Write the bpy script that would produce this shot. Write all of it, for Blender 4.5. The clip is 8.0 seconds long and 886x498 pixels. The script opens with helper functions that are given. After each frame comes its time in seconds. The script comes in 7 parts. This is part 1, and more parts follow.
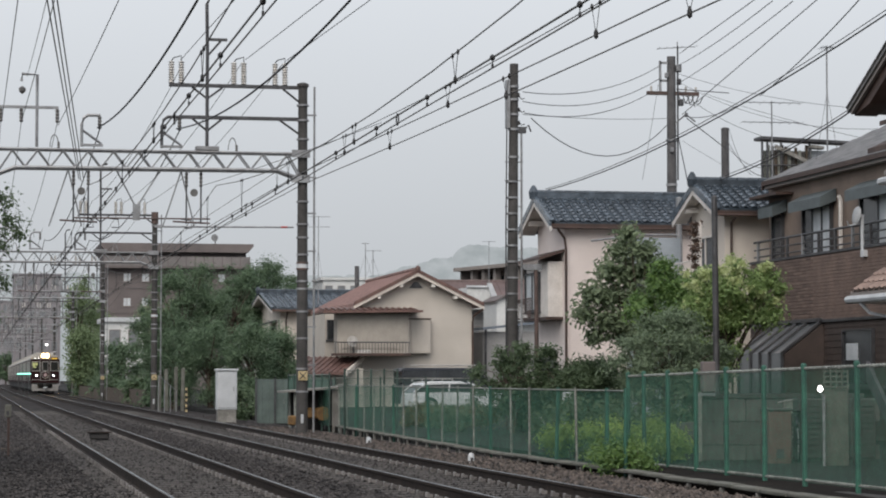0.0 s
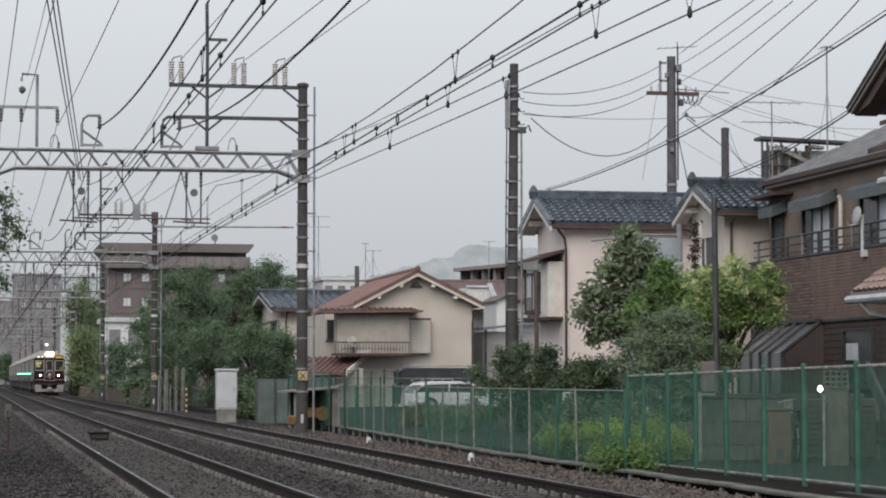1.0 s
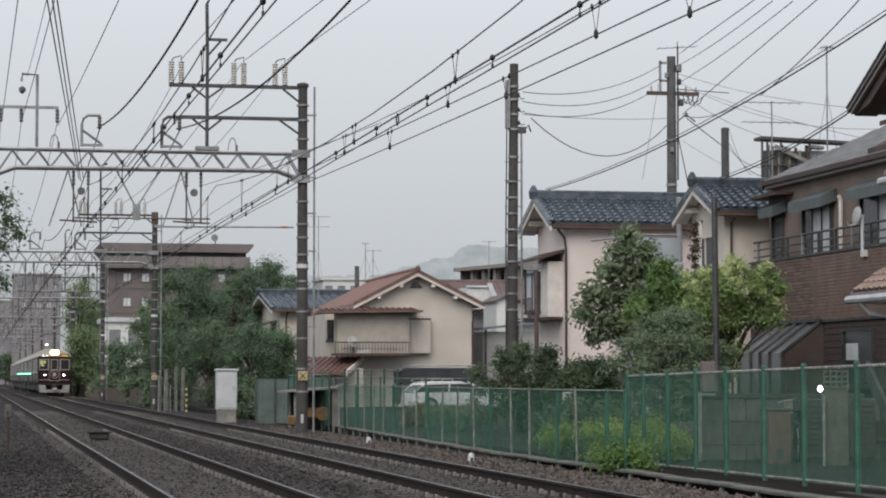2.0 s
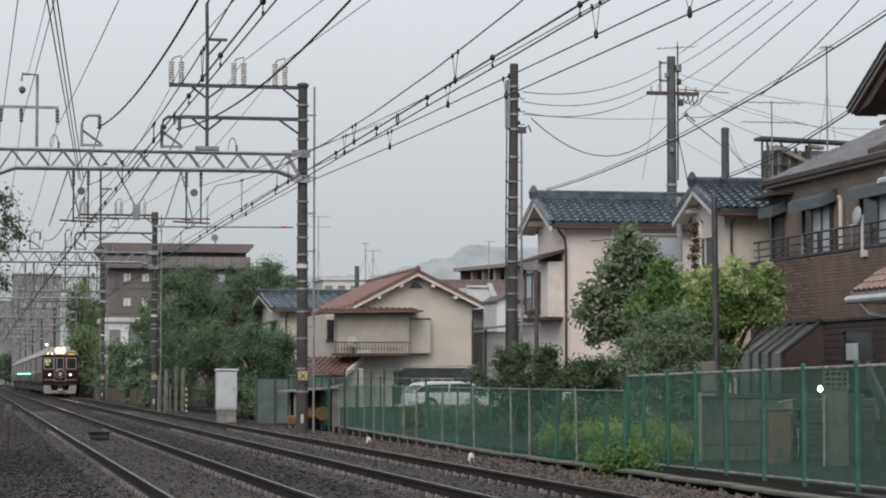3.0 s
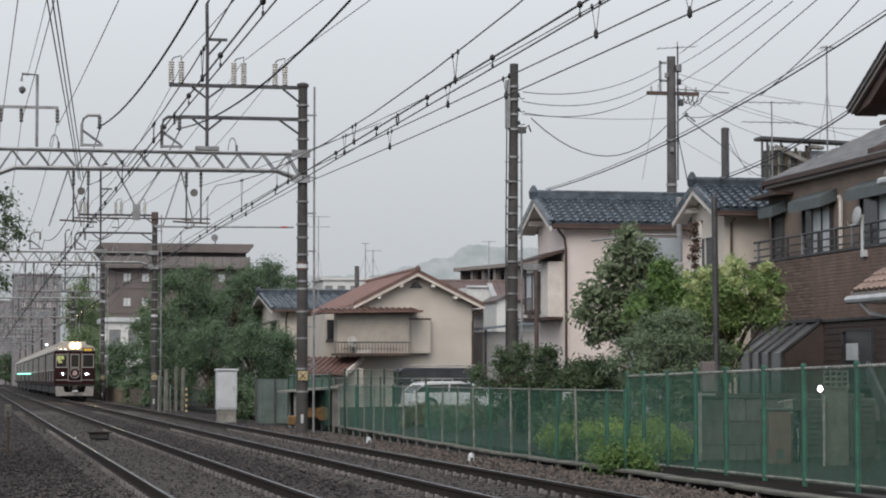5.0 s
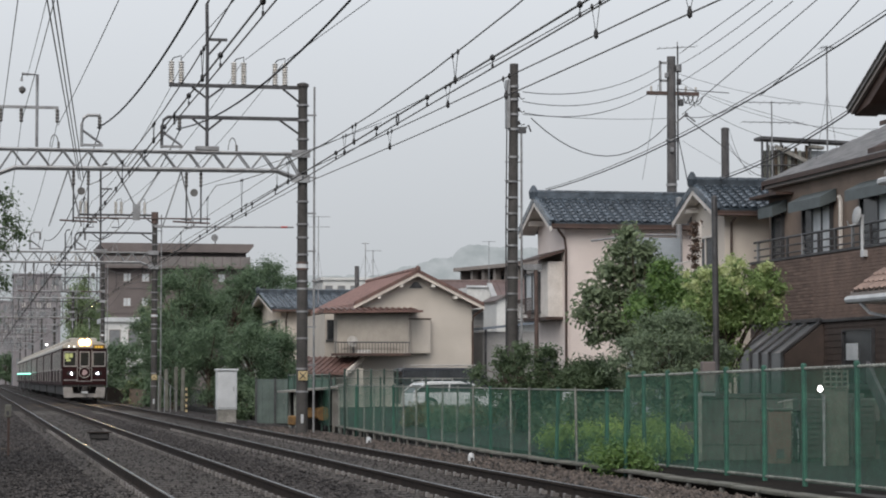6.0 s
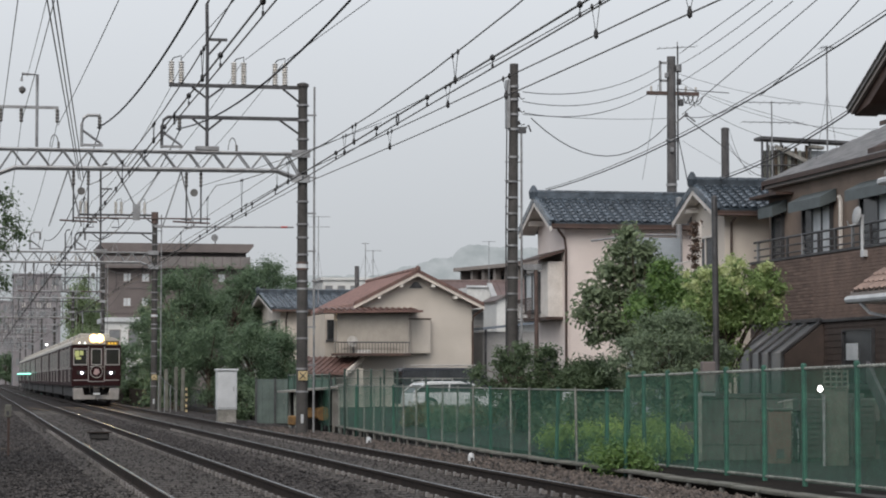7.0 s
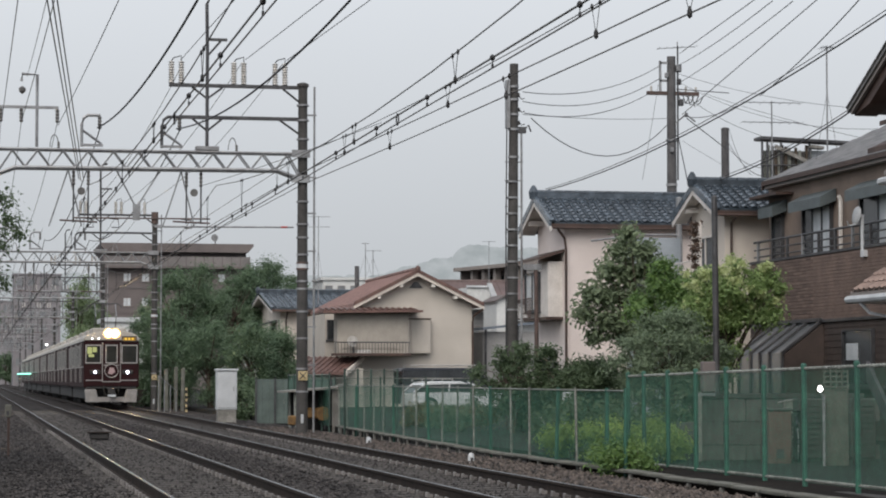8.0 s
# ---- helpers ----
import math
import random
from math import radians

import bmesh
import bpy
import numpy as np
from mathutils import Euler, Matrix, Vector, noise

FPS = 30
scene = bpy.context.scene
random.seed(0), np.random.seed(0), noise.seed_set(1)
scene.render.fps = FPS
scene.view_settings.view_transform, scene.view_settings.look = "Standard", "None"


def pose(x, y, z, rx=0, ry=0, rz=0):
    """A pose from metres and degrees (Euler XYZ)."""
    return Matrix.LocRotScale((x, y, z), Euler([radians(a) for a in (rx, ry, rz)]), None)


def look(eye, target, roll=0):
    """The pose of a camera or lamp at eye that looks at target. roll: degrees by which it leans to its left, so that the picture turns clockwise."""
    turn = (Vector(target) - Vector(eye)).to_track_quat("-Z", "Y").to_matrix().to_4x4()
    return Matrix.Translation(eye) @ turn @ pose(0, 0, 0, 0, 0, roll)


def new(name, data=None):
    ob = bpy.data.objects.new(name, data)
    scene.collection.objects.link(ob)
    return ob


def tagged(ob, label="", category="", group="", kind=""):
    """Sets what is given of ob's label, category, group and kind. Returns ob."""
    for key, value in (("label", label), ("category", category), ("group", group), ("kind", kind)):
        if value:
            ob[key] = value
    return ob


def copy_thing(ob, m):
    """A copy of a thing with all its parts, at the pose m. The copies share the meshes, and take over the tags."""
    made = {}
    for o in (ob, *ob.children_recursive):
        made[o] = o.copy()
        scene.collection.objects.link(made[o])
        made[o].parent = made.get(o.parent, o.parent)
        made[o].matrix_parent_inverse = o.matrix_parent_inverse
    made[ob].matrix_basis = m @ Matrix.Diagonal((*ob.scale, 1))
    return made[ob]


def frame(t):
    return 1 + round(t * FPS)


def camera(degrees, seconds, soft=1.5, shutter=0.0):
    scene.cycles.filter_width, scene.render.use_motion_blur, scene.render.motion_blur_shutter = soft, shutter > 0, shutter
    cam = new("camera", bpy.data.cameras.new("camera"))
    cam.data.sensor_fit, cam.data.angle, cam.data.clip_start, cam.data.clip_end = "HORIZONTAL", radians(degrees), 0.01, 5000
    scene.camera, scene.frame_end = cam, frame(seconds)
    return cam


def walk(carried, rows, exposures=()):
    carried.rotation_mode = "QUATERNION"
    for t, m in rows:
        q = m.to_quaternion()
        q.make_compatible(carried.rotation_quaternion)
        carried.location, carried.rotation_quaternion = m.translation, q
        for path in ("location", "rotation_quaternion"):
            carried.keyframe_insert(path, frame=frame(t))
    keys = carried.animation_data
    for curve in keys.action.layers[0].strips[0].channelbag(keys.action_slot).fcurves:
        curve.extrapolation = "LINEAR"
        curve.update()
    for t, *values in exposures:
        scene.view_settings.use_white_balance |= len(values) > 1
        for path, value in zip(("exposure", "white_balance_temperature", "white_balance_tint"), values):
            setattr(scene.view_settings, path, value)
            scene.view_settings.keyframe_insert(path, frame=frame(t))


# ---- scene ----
cam = camera(21.15, 8.0, soft=1.95)
walk(cam, [(0.0, pose(0, 0, 1.25, 93.14, 0, -11.14)), (8.0, pose(0, 0, 1.25, 93.14, 0, -11.14))])

# ---- world and light: a rainy, overcast evening ----
world = bpy.data.worlds.new("overcast_sky")
scene.world = world
world.use_nodes = True
wn = world.node_tree
wn.nodes.clear()
w_out = wn.nodes.new("ShaderNodeOutputWorld")
w_sky = wn.nodes.new("ShaderNodeTexSky")
w_sky.sky_type, w_sky.sun_disc = "NISHITA", False
w_sky.sun_elevation, w_sky.sun_rotation = radians(50), radians(200)
w_sky.dust_density, w_sky.air_density = 6.0, 1.0
w_b1 = wn.nodes.new("ShaderNodeBackground")
w_b1.inputs["Strength"].default_value = 0.05
w_b2 = wn.nodes.new("ShaderNodeBackground")
w_b2.inputs["Color"].default_value = (0.63, 0.66, 0.70, 1)
w_b2.inputs["Strength"].default_value = 0.92
w_add = wn.nodes.new("ShaderNodeAddShader")
wn.links.new(w_sky.outputs[0], w_b1.inputs["Color"])
wn.links.new(w_b1.outputs[0], w_add.inputs[0])
wn.links.new(w_b2.outputs[0], w_add.inputs[1])
wn.links.new(w_add.outputs[0], w_out.inputs[0])

sun = new("sun", bpy.data.lights.new("sun", "SUN"))
sun.data.energy, sun.data.angle, sun.data.color = 1.3, radians(40), (1.0, 0.97, 0.93)
sun.matrix_world = look((-25, -50, 42), (0, 0, 0))
scene.view_settings.exposure = 0.0


# ---- materials ----
def mat(name, col, col2=None, rough=0.6, metal=0.0, scale=3.0, fine=40.0, var=0.2, bump=0.15, rand=0.0, coat=0.0, stretch=(1, 1, 1), spec=0.5):
    """A surface with stains at one scale, grain at a finer one, relief, and a shift from piece to piece."""
    m = bpy.data.materials.new(name)
    m.use_nodes = True
    n, l = m.node_tree.nodes, m.node_tree.links
    b = n["Principled BSDF"]
    co = n.new("ShaderNodeTexCoord")
    mp = n.new("ShaderNodeMapping")
    mp.inputs["Scale"].default_value = stretch
    l.new(co.outputs["Object"], mp.inputs["Vector"])
    n1 = n.new("ShaderNodeTexNoise")
    n1.inputs["Scale"].default_value, n1.inputs["Detail"].default_value = scale, 5
    n2 = n.new("ShaderNodeTexNoise")
    n2.inputs["Scale"].default_value, n2.inputs["Detail"].default_value = fine, 3
    l.new(mp.outputs[0], n1.inputs["Vector"])
    l.new(mp.outputs[0], n2.inputs["Vector"])
    ramp = n.new("ShaderNodeValToRGB")
    ramp.color_ramp.elements[0].position, ramp.color_ramp.elements[1].position = 0.35, 0.68
    c2 = col2 or tuple(c * 0.7 for c in col)
    ramp.color_ramp.elements[0].color = (*c2, 1)
    ramp.color_ramp.elements[1].color = (*col, 1)
    l.new(n1.outputs["Fac"], ramp.inputs[0])
    br = n.new("ShaderNodeMapRange")
    br.inputs["From Min"].default_value, br.inputs["From Max"].default_value = 0.3, 0.7
    br.inputs["To Min"].default_value, br.inputs["To Max"].default_value = 1 - var, 1 + var
    l.new(n2.outputs["Fac"], br.inputs["Value"])
    value = br.outputs[0]
    if rand:
        oi = n.new("ShaderNodeObjectInfo")
        rr = n.new("ShaderNodeMapRange")
        rr.inputs["To Min"].default_value, rr.inputs["To Max"].default_value = 1 - rand, 1 + rand
        l.new(oi.outputs["Random"], rr.inputs["Value"])
        mul = n.new("ShaderNodeMath")
        mul.operation = "MULTIPLY"
        l.new(value, mul.inputs[0])
        l.new(rr.outputs[0], mul.inputs[1])
        value = mul.outputs[0]
    hsv = n.new("ShaderNodeHueSaturation")
    l.new(ramp.outputs[0], hsv.inputs["Color"])
    l.new(value, hsv.inputs["Value"])
    l.new(hsv.outputs[0], b.inputs["Base Color"])
    b.inputs["Roughness"].default_value, b.inputs["Metallic"].default_value = rough, metal
    b.inputs["Coat Weight"].default_value = coat
    b.inputs["Specular IOR Level"].default_value = spec
    if bump:
        bp = n.new("ShaderNodeBump")
        bp.inputs["Strength"].default_value, bp.inputs["Distance"].default_value = min(1.0, bump * 2), 0.02
        l.new(n2.outputs["Fac"], bp.inputs["Height"])
        l.new(bp.outputs[0], b.inputs["Normal"])
    return m


def leaf_mat(name, col, col2, patch=0.0):
    """Leaves: the hue and brightness shift from leaf to leaf, and some light comes through."""
    m = bpy.data.materials.new(name)
    m.use_nodes = True
    n, l = m.node_tree.nodes, m.node_tree.links
    b = n["Principled BSDF"]
    g = n.new("ShaderNodeNewGeometry")
    ramp = n.new("ShaderNodeValToRGB")
    ramp.color_ramp.elements[0].color, ramp.color_ramp.elements[1].color = (*col2, 1), (*col, 1)
    co, nz, mx = n.new("ShaderNodeTexCoord"), n.new("ShaderNodeTexNoise"), n.new("ShaderNodeMix")
    nz.inputs["Scale"].default_value, nz.inputs["Detail"].default_value = 1.6, 2
    mx.inputs["Factor"].default_value = patch
    l.new(co.outputs["Object"], nz.inputs["Vector"])
    l.new(g.outputs["Random Per Island"], mx.inputs["A"])
    l.new(nz.outputs["Fac"], mx.inputs["B"])
    l.new(mx.outputs["Result"], ramp.inputs[0])
    l.new(ramp.outputs[0], b.inputs["Base Color"])
    b.inputs["Roughness"].default_value = 0.5
    tr = n.new("ShaderNodeBsdfTranslucent")
    l.new(ramp.outputs[0], tr.inputs["Color"])
    mix = n.new("ShaderNodeMixShader")
    mix.inputs[0].default_value = 0.4
    l.new(b.outputs[0], mix.inputs[1])
    l.new(tr.outputs[0], mix.inputs[2])
    l.new(mix.outputs[0], n["Material Output"].inputs[0])
    return m


def glow(name, col, strength, base=0.8):
    m = bpy.data.materials.new(name)
    m.use_nodes = True
    b = m.node_tree.nodes["Principled BSDF"]
    b.inputs["Base Color"].default_value = (base, base, base, 1)
    b.inputs["Emission Color"].default_value = (*col, 1)
    b.inputs["Emission Strength"].default_value = strength
    return m


def glass_mat(name, tint, rough=0.22):
    """A window pane seen from outside: dark behind, glossy in front."""
    return mat(name, tint, tuple(c * 0.6 for c in tint), rough, 0.0, 1.2, 9, 0.15, 0.0, 0.25, 0.0)


M_BALLAST = mat("wet_ballast", (0.049, 0.044, 0.042), (0.021, 0.0185, 0.018), 0.9, 0, 1.1, 26, 0.55, 0.5, spec=0.12)
M_STONE = leaf_mat("loose_ballast_stone", (0.092, 0.085, 0.083), (0.016, 0.015, 0.015))
M_STONE.node_tree.nodes["Mix Shader"].inputs[0].default_value = 0.0
M_STONE.node_tree.nodes["Principled BSDF"].inputs["Roughness"].default_value = 0.75
M_STONE.node_tree.nodes["Principled BSDF"].inputs["Specular IOR Level"].default_value = 0.2
M_BSTONE = leaf_mat("brown_ballast_stone", (0.15, 0.125, 0.11), (0.035, 0.03, 0.027))
M_BSTONE.node_tree.nodes["Mix Shader"].inputs[0].default_value = 0.0
M_BSTONE.node_tree.nodes["Principled BSDF"].inputs["Roughness"].default_value = 0.75
M_BSTONE.node_tree.nodes["Principled BSDF"].inputs["Specular IOR Level"].default_value = 0.2
# darker copy of the ballast stone: plant shade on the verge put into colour
M_SHADESTONE = leaf_mat("shade_toned_verge_stone", (0.042, 0.036, 0.032), (0.012, 0.011, 0.010))
M_SHADESTONE.node_tree.nodes["Mix Shader"].inputs[0].default_value = 0.0
M_SHADESTONE.node_tree.nodes["Principled BSDF"].inputs["Roughness"].default_value = 0.85
M_SHADESTONE.node_tree.nodes["Principled BSDF"].inputs["Specular IOR Level"].default_value = 0.1
M_EARTH = mat("dark_earth", (0.022, 0.018, 0.015), (0.010, 0.009, 0.008), 0.95, 0, 0.5, 14, 0.5, 0.4, spec=0.1)
M_YARD = mat("wet_asphalt", (0.036, 0.036, 0.034), (0.022, 0.022, 0.021), 0.8, 0, 0.6, 60, 0.3, 0.2, spec=0.1)
M_RUST = mat("rail_rust", (0.040, 0.030, 0.025), (0.020, 0.015, 0.013), 0.8, 0.0, 5, 60, 0.3, 0.2, spec=0.2)
M_CLIP = mat("grey_rail_fastening", (0.27, 0.255, 0.245), (0.15, 0.14, 0.135), 0.55, 0.1, 6, 40, 0.2, 0.1, 0.3)
M_RAILTOP = mat("polished_rail_head", (0.115, 0.104, 0.098), (0.065, 0.058, 0.054), 0.26, 1.0, 6, 60, 0.15, 0.0)
M_CONC = mat("weathered_concrete", (0.27, 0.26, 0.24), (0.15, 0.145, 0.13), 0.85, 0, 2.2, 30, 0.2, 0.2, 0.1)
M_CONCD = mat("dark_concrete_pole", (0.072, 0.068, 0.065), (0.042, 0.040, 0.038), 0.8, 0, 2.6, 35, 0.25, 0.15, 0.1)
M_SLEEPER = mat("concrete_sleeper", (0.085, 0.078, 0.072), (0.045, 0.042, 0.038), 0.9, 0, 4, 35, 0.25, 0.2, 0.15)
M_STEEL = mat("galvanised_steel", (0.36, 0.37, 0.38), (0.22, 0.22, 0.225), 0.5, 0.5, 3, 30, 0.15, 0.06)
M_DSTEEL = mat("dark_painted_steel", (0.10, 0.10, 0.105), (0.055, 0.055, 0.058), 0.5, 0.4, 3, 30, 0.2, 0.06)
M_BROWNSTEEL = mat("rusty_brown_steel", (0.15, 0.098, 0.085), (0.085, 0.064, 0.057), 0.6, 0.3, 3, 30, 0.2, 0.1)
M_PORC = mat("white_porcelain", (0.62, 0.60, 0.57), (0.42, 0.40, 0.37), 0.25, 0, 6, 30, 0.1, 0.02)
M_DPORC = mat("brown_porcelain", (0.16, 0.155, 0.15), (0.09, 0.086, 0.082), 0.3, 0, 6, 30, 0.1, 0.02)
M_WIRE = mat("black_cable", (0.035, 0.035, 0.037), (0.02, 0.02, 0.022), 0.6, 0.2, 6, 30, 0.2, 0.05)
M_COPPER = mat("weathered_copper_wire", (0.09, 0.075, 0.06), (0.05, 0.045, 0.04), 0.5, 0.5, 6, 30, 0.2, 0.05)
M_GREENPOST = mat("green_painted_steel", (0.036, 0.135, 0.092), (0.026, 0.09, 0.065), 0.45, 0, 5, 40, 0.15, 0.06, 0.12)
M_NET = mat("green_mesh_wire", (0.05, 0.152, 0.105), (0.03, 0.095, 0.066), 0.5, 0, 5, 40, 0.2, 0.0)
M_DGREEN = mat("dull_dark_green_steel", (0.05, 0.085, 0.07), (0.03, 0.052, 0.043), 0.5, 0, 5, 40, 0.2, 0.08, 0.12)
M_GREYPOST = mat("grey_fence_post", (0.30, 0.31, 0.28), (0.16, 0.17, 0.15), 0.6, 0.2, 6, 40, 0.2, 0.1, 0.15)
M_WHITE = mat("white_painted_metal", (0.58, 0.60, 0.62), (0.47, 0.49, 0.505), 0.4, 0, 2, 30, 0.05, 0.03)
M_PINKWALL = mat("pale_pink_stucco", (0.81, 0.72, 0.68), (0.72, 0.635, 0.595), 0.9, 0, 0.9, 70, 0.08, 0.2)
M_CREAM = mat("beige_stucco", (0.555, 0.51, 0.455), (0.48, 0.44, 0.39), 0.9, 0, 0.6, 50, 0.08, 0.2)
M_CREAM2 = mat("pale_cream_stucco", (0.70, 0.64, 0.57), (0.60, 0.54, 0.48), 0.9, 0, 0.8, 50, 0.08, 0.2)
M_OFFWHITE = mat("off_white_wood", (0.74, 0.70, 0.66), (0.62, 0.58, 0.54), 0.7, 0, 3, 30, 0.08, 0.08)
M_BROWNTRIM = mat("dark_brown_trim", (0.085, 0.05, 0.038), (0.05, 0.03, 0.024), 0.55, 0, 3, 30, 0.15, 0.08)
M_BLUETILE = mat("blue_grey_glazed_tile", (0.085, 0.105, 0.128), (0.036, 0.047, 0.058), 0.25, 0, 3, 30, 0.2, 0.05, 0.35)
M_REDTILE = mat("red_brown_roof_tile", (0.265, 0.155, 0.134), (0.165, 0.096, 0.082), 0.6, 0, 3, 30, 0.2, 0.08, 0.3)
M_SLATE = mat("grey_slate_roof", (0.18, 0.175, 0.172), (0.12, 0.117, 0.116), 0.6, 0, 2, 30, 0.2, 0.1, 0.32)
M_BRICK = mat("brown_brick", (0.19, 0.132, 0.108), (0.132, 0.094, 0.078), 0.85, 0, 2, 30, 0.2, 0.15, 0.28)
M_BRICKWALL = mat("brown_brick_mortar", (0.15, 0.109, 0.092), (0.115, 0.084, 0.071), 0.9, 0, 1.0, 40, 0.2, 0.2)
M_GLASS = glass_mat("dark_window_glass", (0.05, 0.055, 0.06))
M_CURTAIN = mat("curtained_window", (0.62, 0.65, 0.67), (0.46, 0.49, 0.51), 0.4, 0, 2, 20, 0.1, 0, 0.1, 0.0)
M_SHUTTER = mat("grey_beige_shutter", (0.42, 0.38, 0.33), (0.33, 0.30, 0.26), 0.6, 0, 1.2, 24, 0.08, 0.05)
M_TAN = mat("tan_concrete_building", (0.172, 0.148, 0.143), (0.132, 0.115, 0.112), 0.9, 0, 0.3, 6, 0.08, 0.1)
M_TANL = mat("pale_tan_balcony", (0.30, 0.265, 0.245), (0.235, 0.21, 0.195), 0.9, 0, 0.4, 8, 0.08, 0.1)
M_BARK = mat("bark", (0.10, 0.075, 0.055), (0.05, 0.04, 0.03), 0.9, 0, 4, 30, 0.35, 0.4)
M_MAROON = mat("maroon_train_paint", (0.030, 0.011, 0.012), (0.024, 0.009, 0.010), 0.6, 0, 1, 20, 0.06, 0.01, 0, 0.0, spec=0.1)
M_ROOFGREY = mat("ivory_train_roof", (0.46, 0.43, 0.38), (0.34, 0.315, 0.28), 0.5, 0, 1, 20, 0.08, 0.03)
M_SILVER = mat("brushed_silver_trim", (0.62, 0.60, 0.57), (0.48, 0.46, 0.44), 0.3, 0.8, 4, 40, 0.08, 0.02)
M_SKIRT = mat("grey_skirt_paint", (0.29, 0.275, 0.265), (0.21, 0.20, 0.19), 0.55, 0, 3, 30, 0.12, 0.03)
M_UNDER = mat("dark_underframe", (0.04, 0.038, 0.037), (0.022, 0.021, 0.021), 0.7, 0.1, 3, 20, 0.2, 0.1)
M_TRAINGLASS = mat("train_window_glass", (0.03, 0.031, 0.029), (0.02, 0.021, 0.02), 0.4, 0, 2, 9, 0.1, 0, 0, 0.0, spec=0.1)
M_LAMP = glow("headlamp_glow", (1.0, 0.70, 0.36), 650)
M_LAMPW = glow("white_lamp_glow", (0.95, 0.96, 1.0), 40)
M_GLOBE = glow("white_globe_glow", (1.0, 0.97, 0.93), 5)
# warm and cool glow for discs that imitate the halo round the lamps
M_HALO = glow("warm_halo_glow", (1.0, 0.60, 0.24), 3.5, 0.02)
M_HALOW = glow("cool_halo_glow", (0.80, 0.74, 0.95), 0.5, 0.02)
M_SIGN = glow("dim_amber_display", (0.40, 0.20, 0.01), 0.5, 0.03)
M_SIGNMARK = glow("pale_amber_glow", (1.0, 0.58, 0.04), 1.0, 0.02)
M_CABIN = glow("lit_saloon_window", (0.62, 0.66, 0.24), 0.62, 0.03)
# glow of the tubes that imitate a green reflection on the train
M_GREENGLOW = glow("green_reflection_glow", (0.25, 1.0, 0.75), 2.2)
M_YELLOW = mat("yellow_painted_steel", (0.25, 0.14, 0.045), (0.13, 0.075, 0.03), 0.5, 0, 5, 30, 0.15, 0.05)
M_CARWHITE = mat("white_car_paint", (0.74, 0.75, 0.76), (0.70, 0.71, 0.72), 0.18, 0, 1, 20, 0.03, 0, 0, 0.8)
M_CARDARK = mat("dark_navy_car_paint", (0.035, 0.04, 0.05), (0.03, 0.034, 0.042), 0.4, 0, 1, 20, 0.05, 0, 0, 0.0)
M_RUBBER = mat("black_rubber", (0.025, 0.025, 0.025), (0.018, 0.018, 0.018), 0.85, 0, 5, 40, 0.2, 0.1)
L_DARK = leaf_mat("dark_green_leaves", (0.15, 0.21, 0.11), (0.06, 0.098, 0.052), 0.4)
L_MID = leaf_mat("fresh_green_leaves", (0.20, 0.32, 0.09), (0.085, 0.16, 0.055))
L_LIGHT = leaf_mat("pale_flowering_leaves", (0.66, 0.70, 0.40), (0.42, 0.50, 0.22))
L_FRESH = leaf_mat("yellow_green_leaves", (0.31, 0.42, 0.155), (0.12, 0.20, 0.065), 0.3)
L_BROAD = leaf_mat("broad_glossy_leaves", (0.29, 0.36, 0.215), (0.085, 0.122, 0.068), 0.35)
L_OLIVE = leaf_mat("grey_green_leaves", (0.265, 0.34, 0.215), (0.115, 0.165, 0.10), 0.35)
L_LIME = leaf_mat("lime_green_leaves", (0.40, 0.52, 0.13), (0.18, 0.28, 0.07), 0.3)
# far leaves: distance haze put into the colours as paler, flatter green
L_FAR = leaf_mat("hazed_far_green_leaves", (0.175, 0.255, 0.145), (0.08, 0.13, 0.076), 0.6)
L_PALE = leaf_mat("haze_paled_far_leaves", (0.25, 0.32, 0.16), (0.13, 0.19, 0.095), 0.5)
L_STRAW = leaf_mat("half_dry_weed_leaves", (0.26, 0.23, 0.13), (0.12, 0.115, 0.06), 0.3)
L_DRY = leaf_mat("withered_brown_leaves", (0.17, 0.115, 0.085), (0.08, 0.055, 0.045), 0.2)


# ---- mesh tools ----
def box(bm, x0, y0, z0, x1, y1, z1):
    v = [bm.verts.new(p) for p in ((x0, y0, z0), (x1, y0, z0), (x1, y1, z0), (x0, y1, z0), (x0, y0, z1), (x1, y0, z1), (x1, y1, z1), (x0, y1, z1))]
    for q in ((3, 2, 1, 0), (4, 5, 6, 7), (0, 1, 5, 4), (1, 2, 6, 5), (2, 3, 7, 6), (3, 0, 4, 7)):
        bm.faces.new([v[i] for i in q])
    return bm


def cyl(bm, p0, p1, r0, r1=None, n=8):
    p0, p1 = Vector(p0), Vector(p1)
    r1 = r0 if r1 is None else r1
    d = (p1 - p0).normalized()
    a = d.orthogonal().normalized()
    b = d.cross(a)
    rings = []
    for p, r in ((p0, r0), (p1, r1)):
        rings.append([bm.verts.new(p + (a * math.cos(2 * math.pi * i / n) + b * math.sin(2 * math.pi * i / n)) * r) for i in range(n)])
    for i in range(n):
        bm.faces.new((rings[0][i], rings[0][(i + 1) % n], rings[1][(i + 1) % n], rings[1][i]))
    bm.faces.new(rings[0][::-1])
    bm.faces.new(rings[1])
    return bm


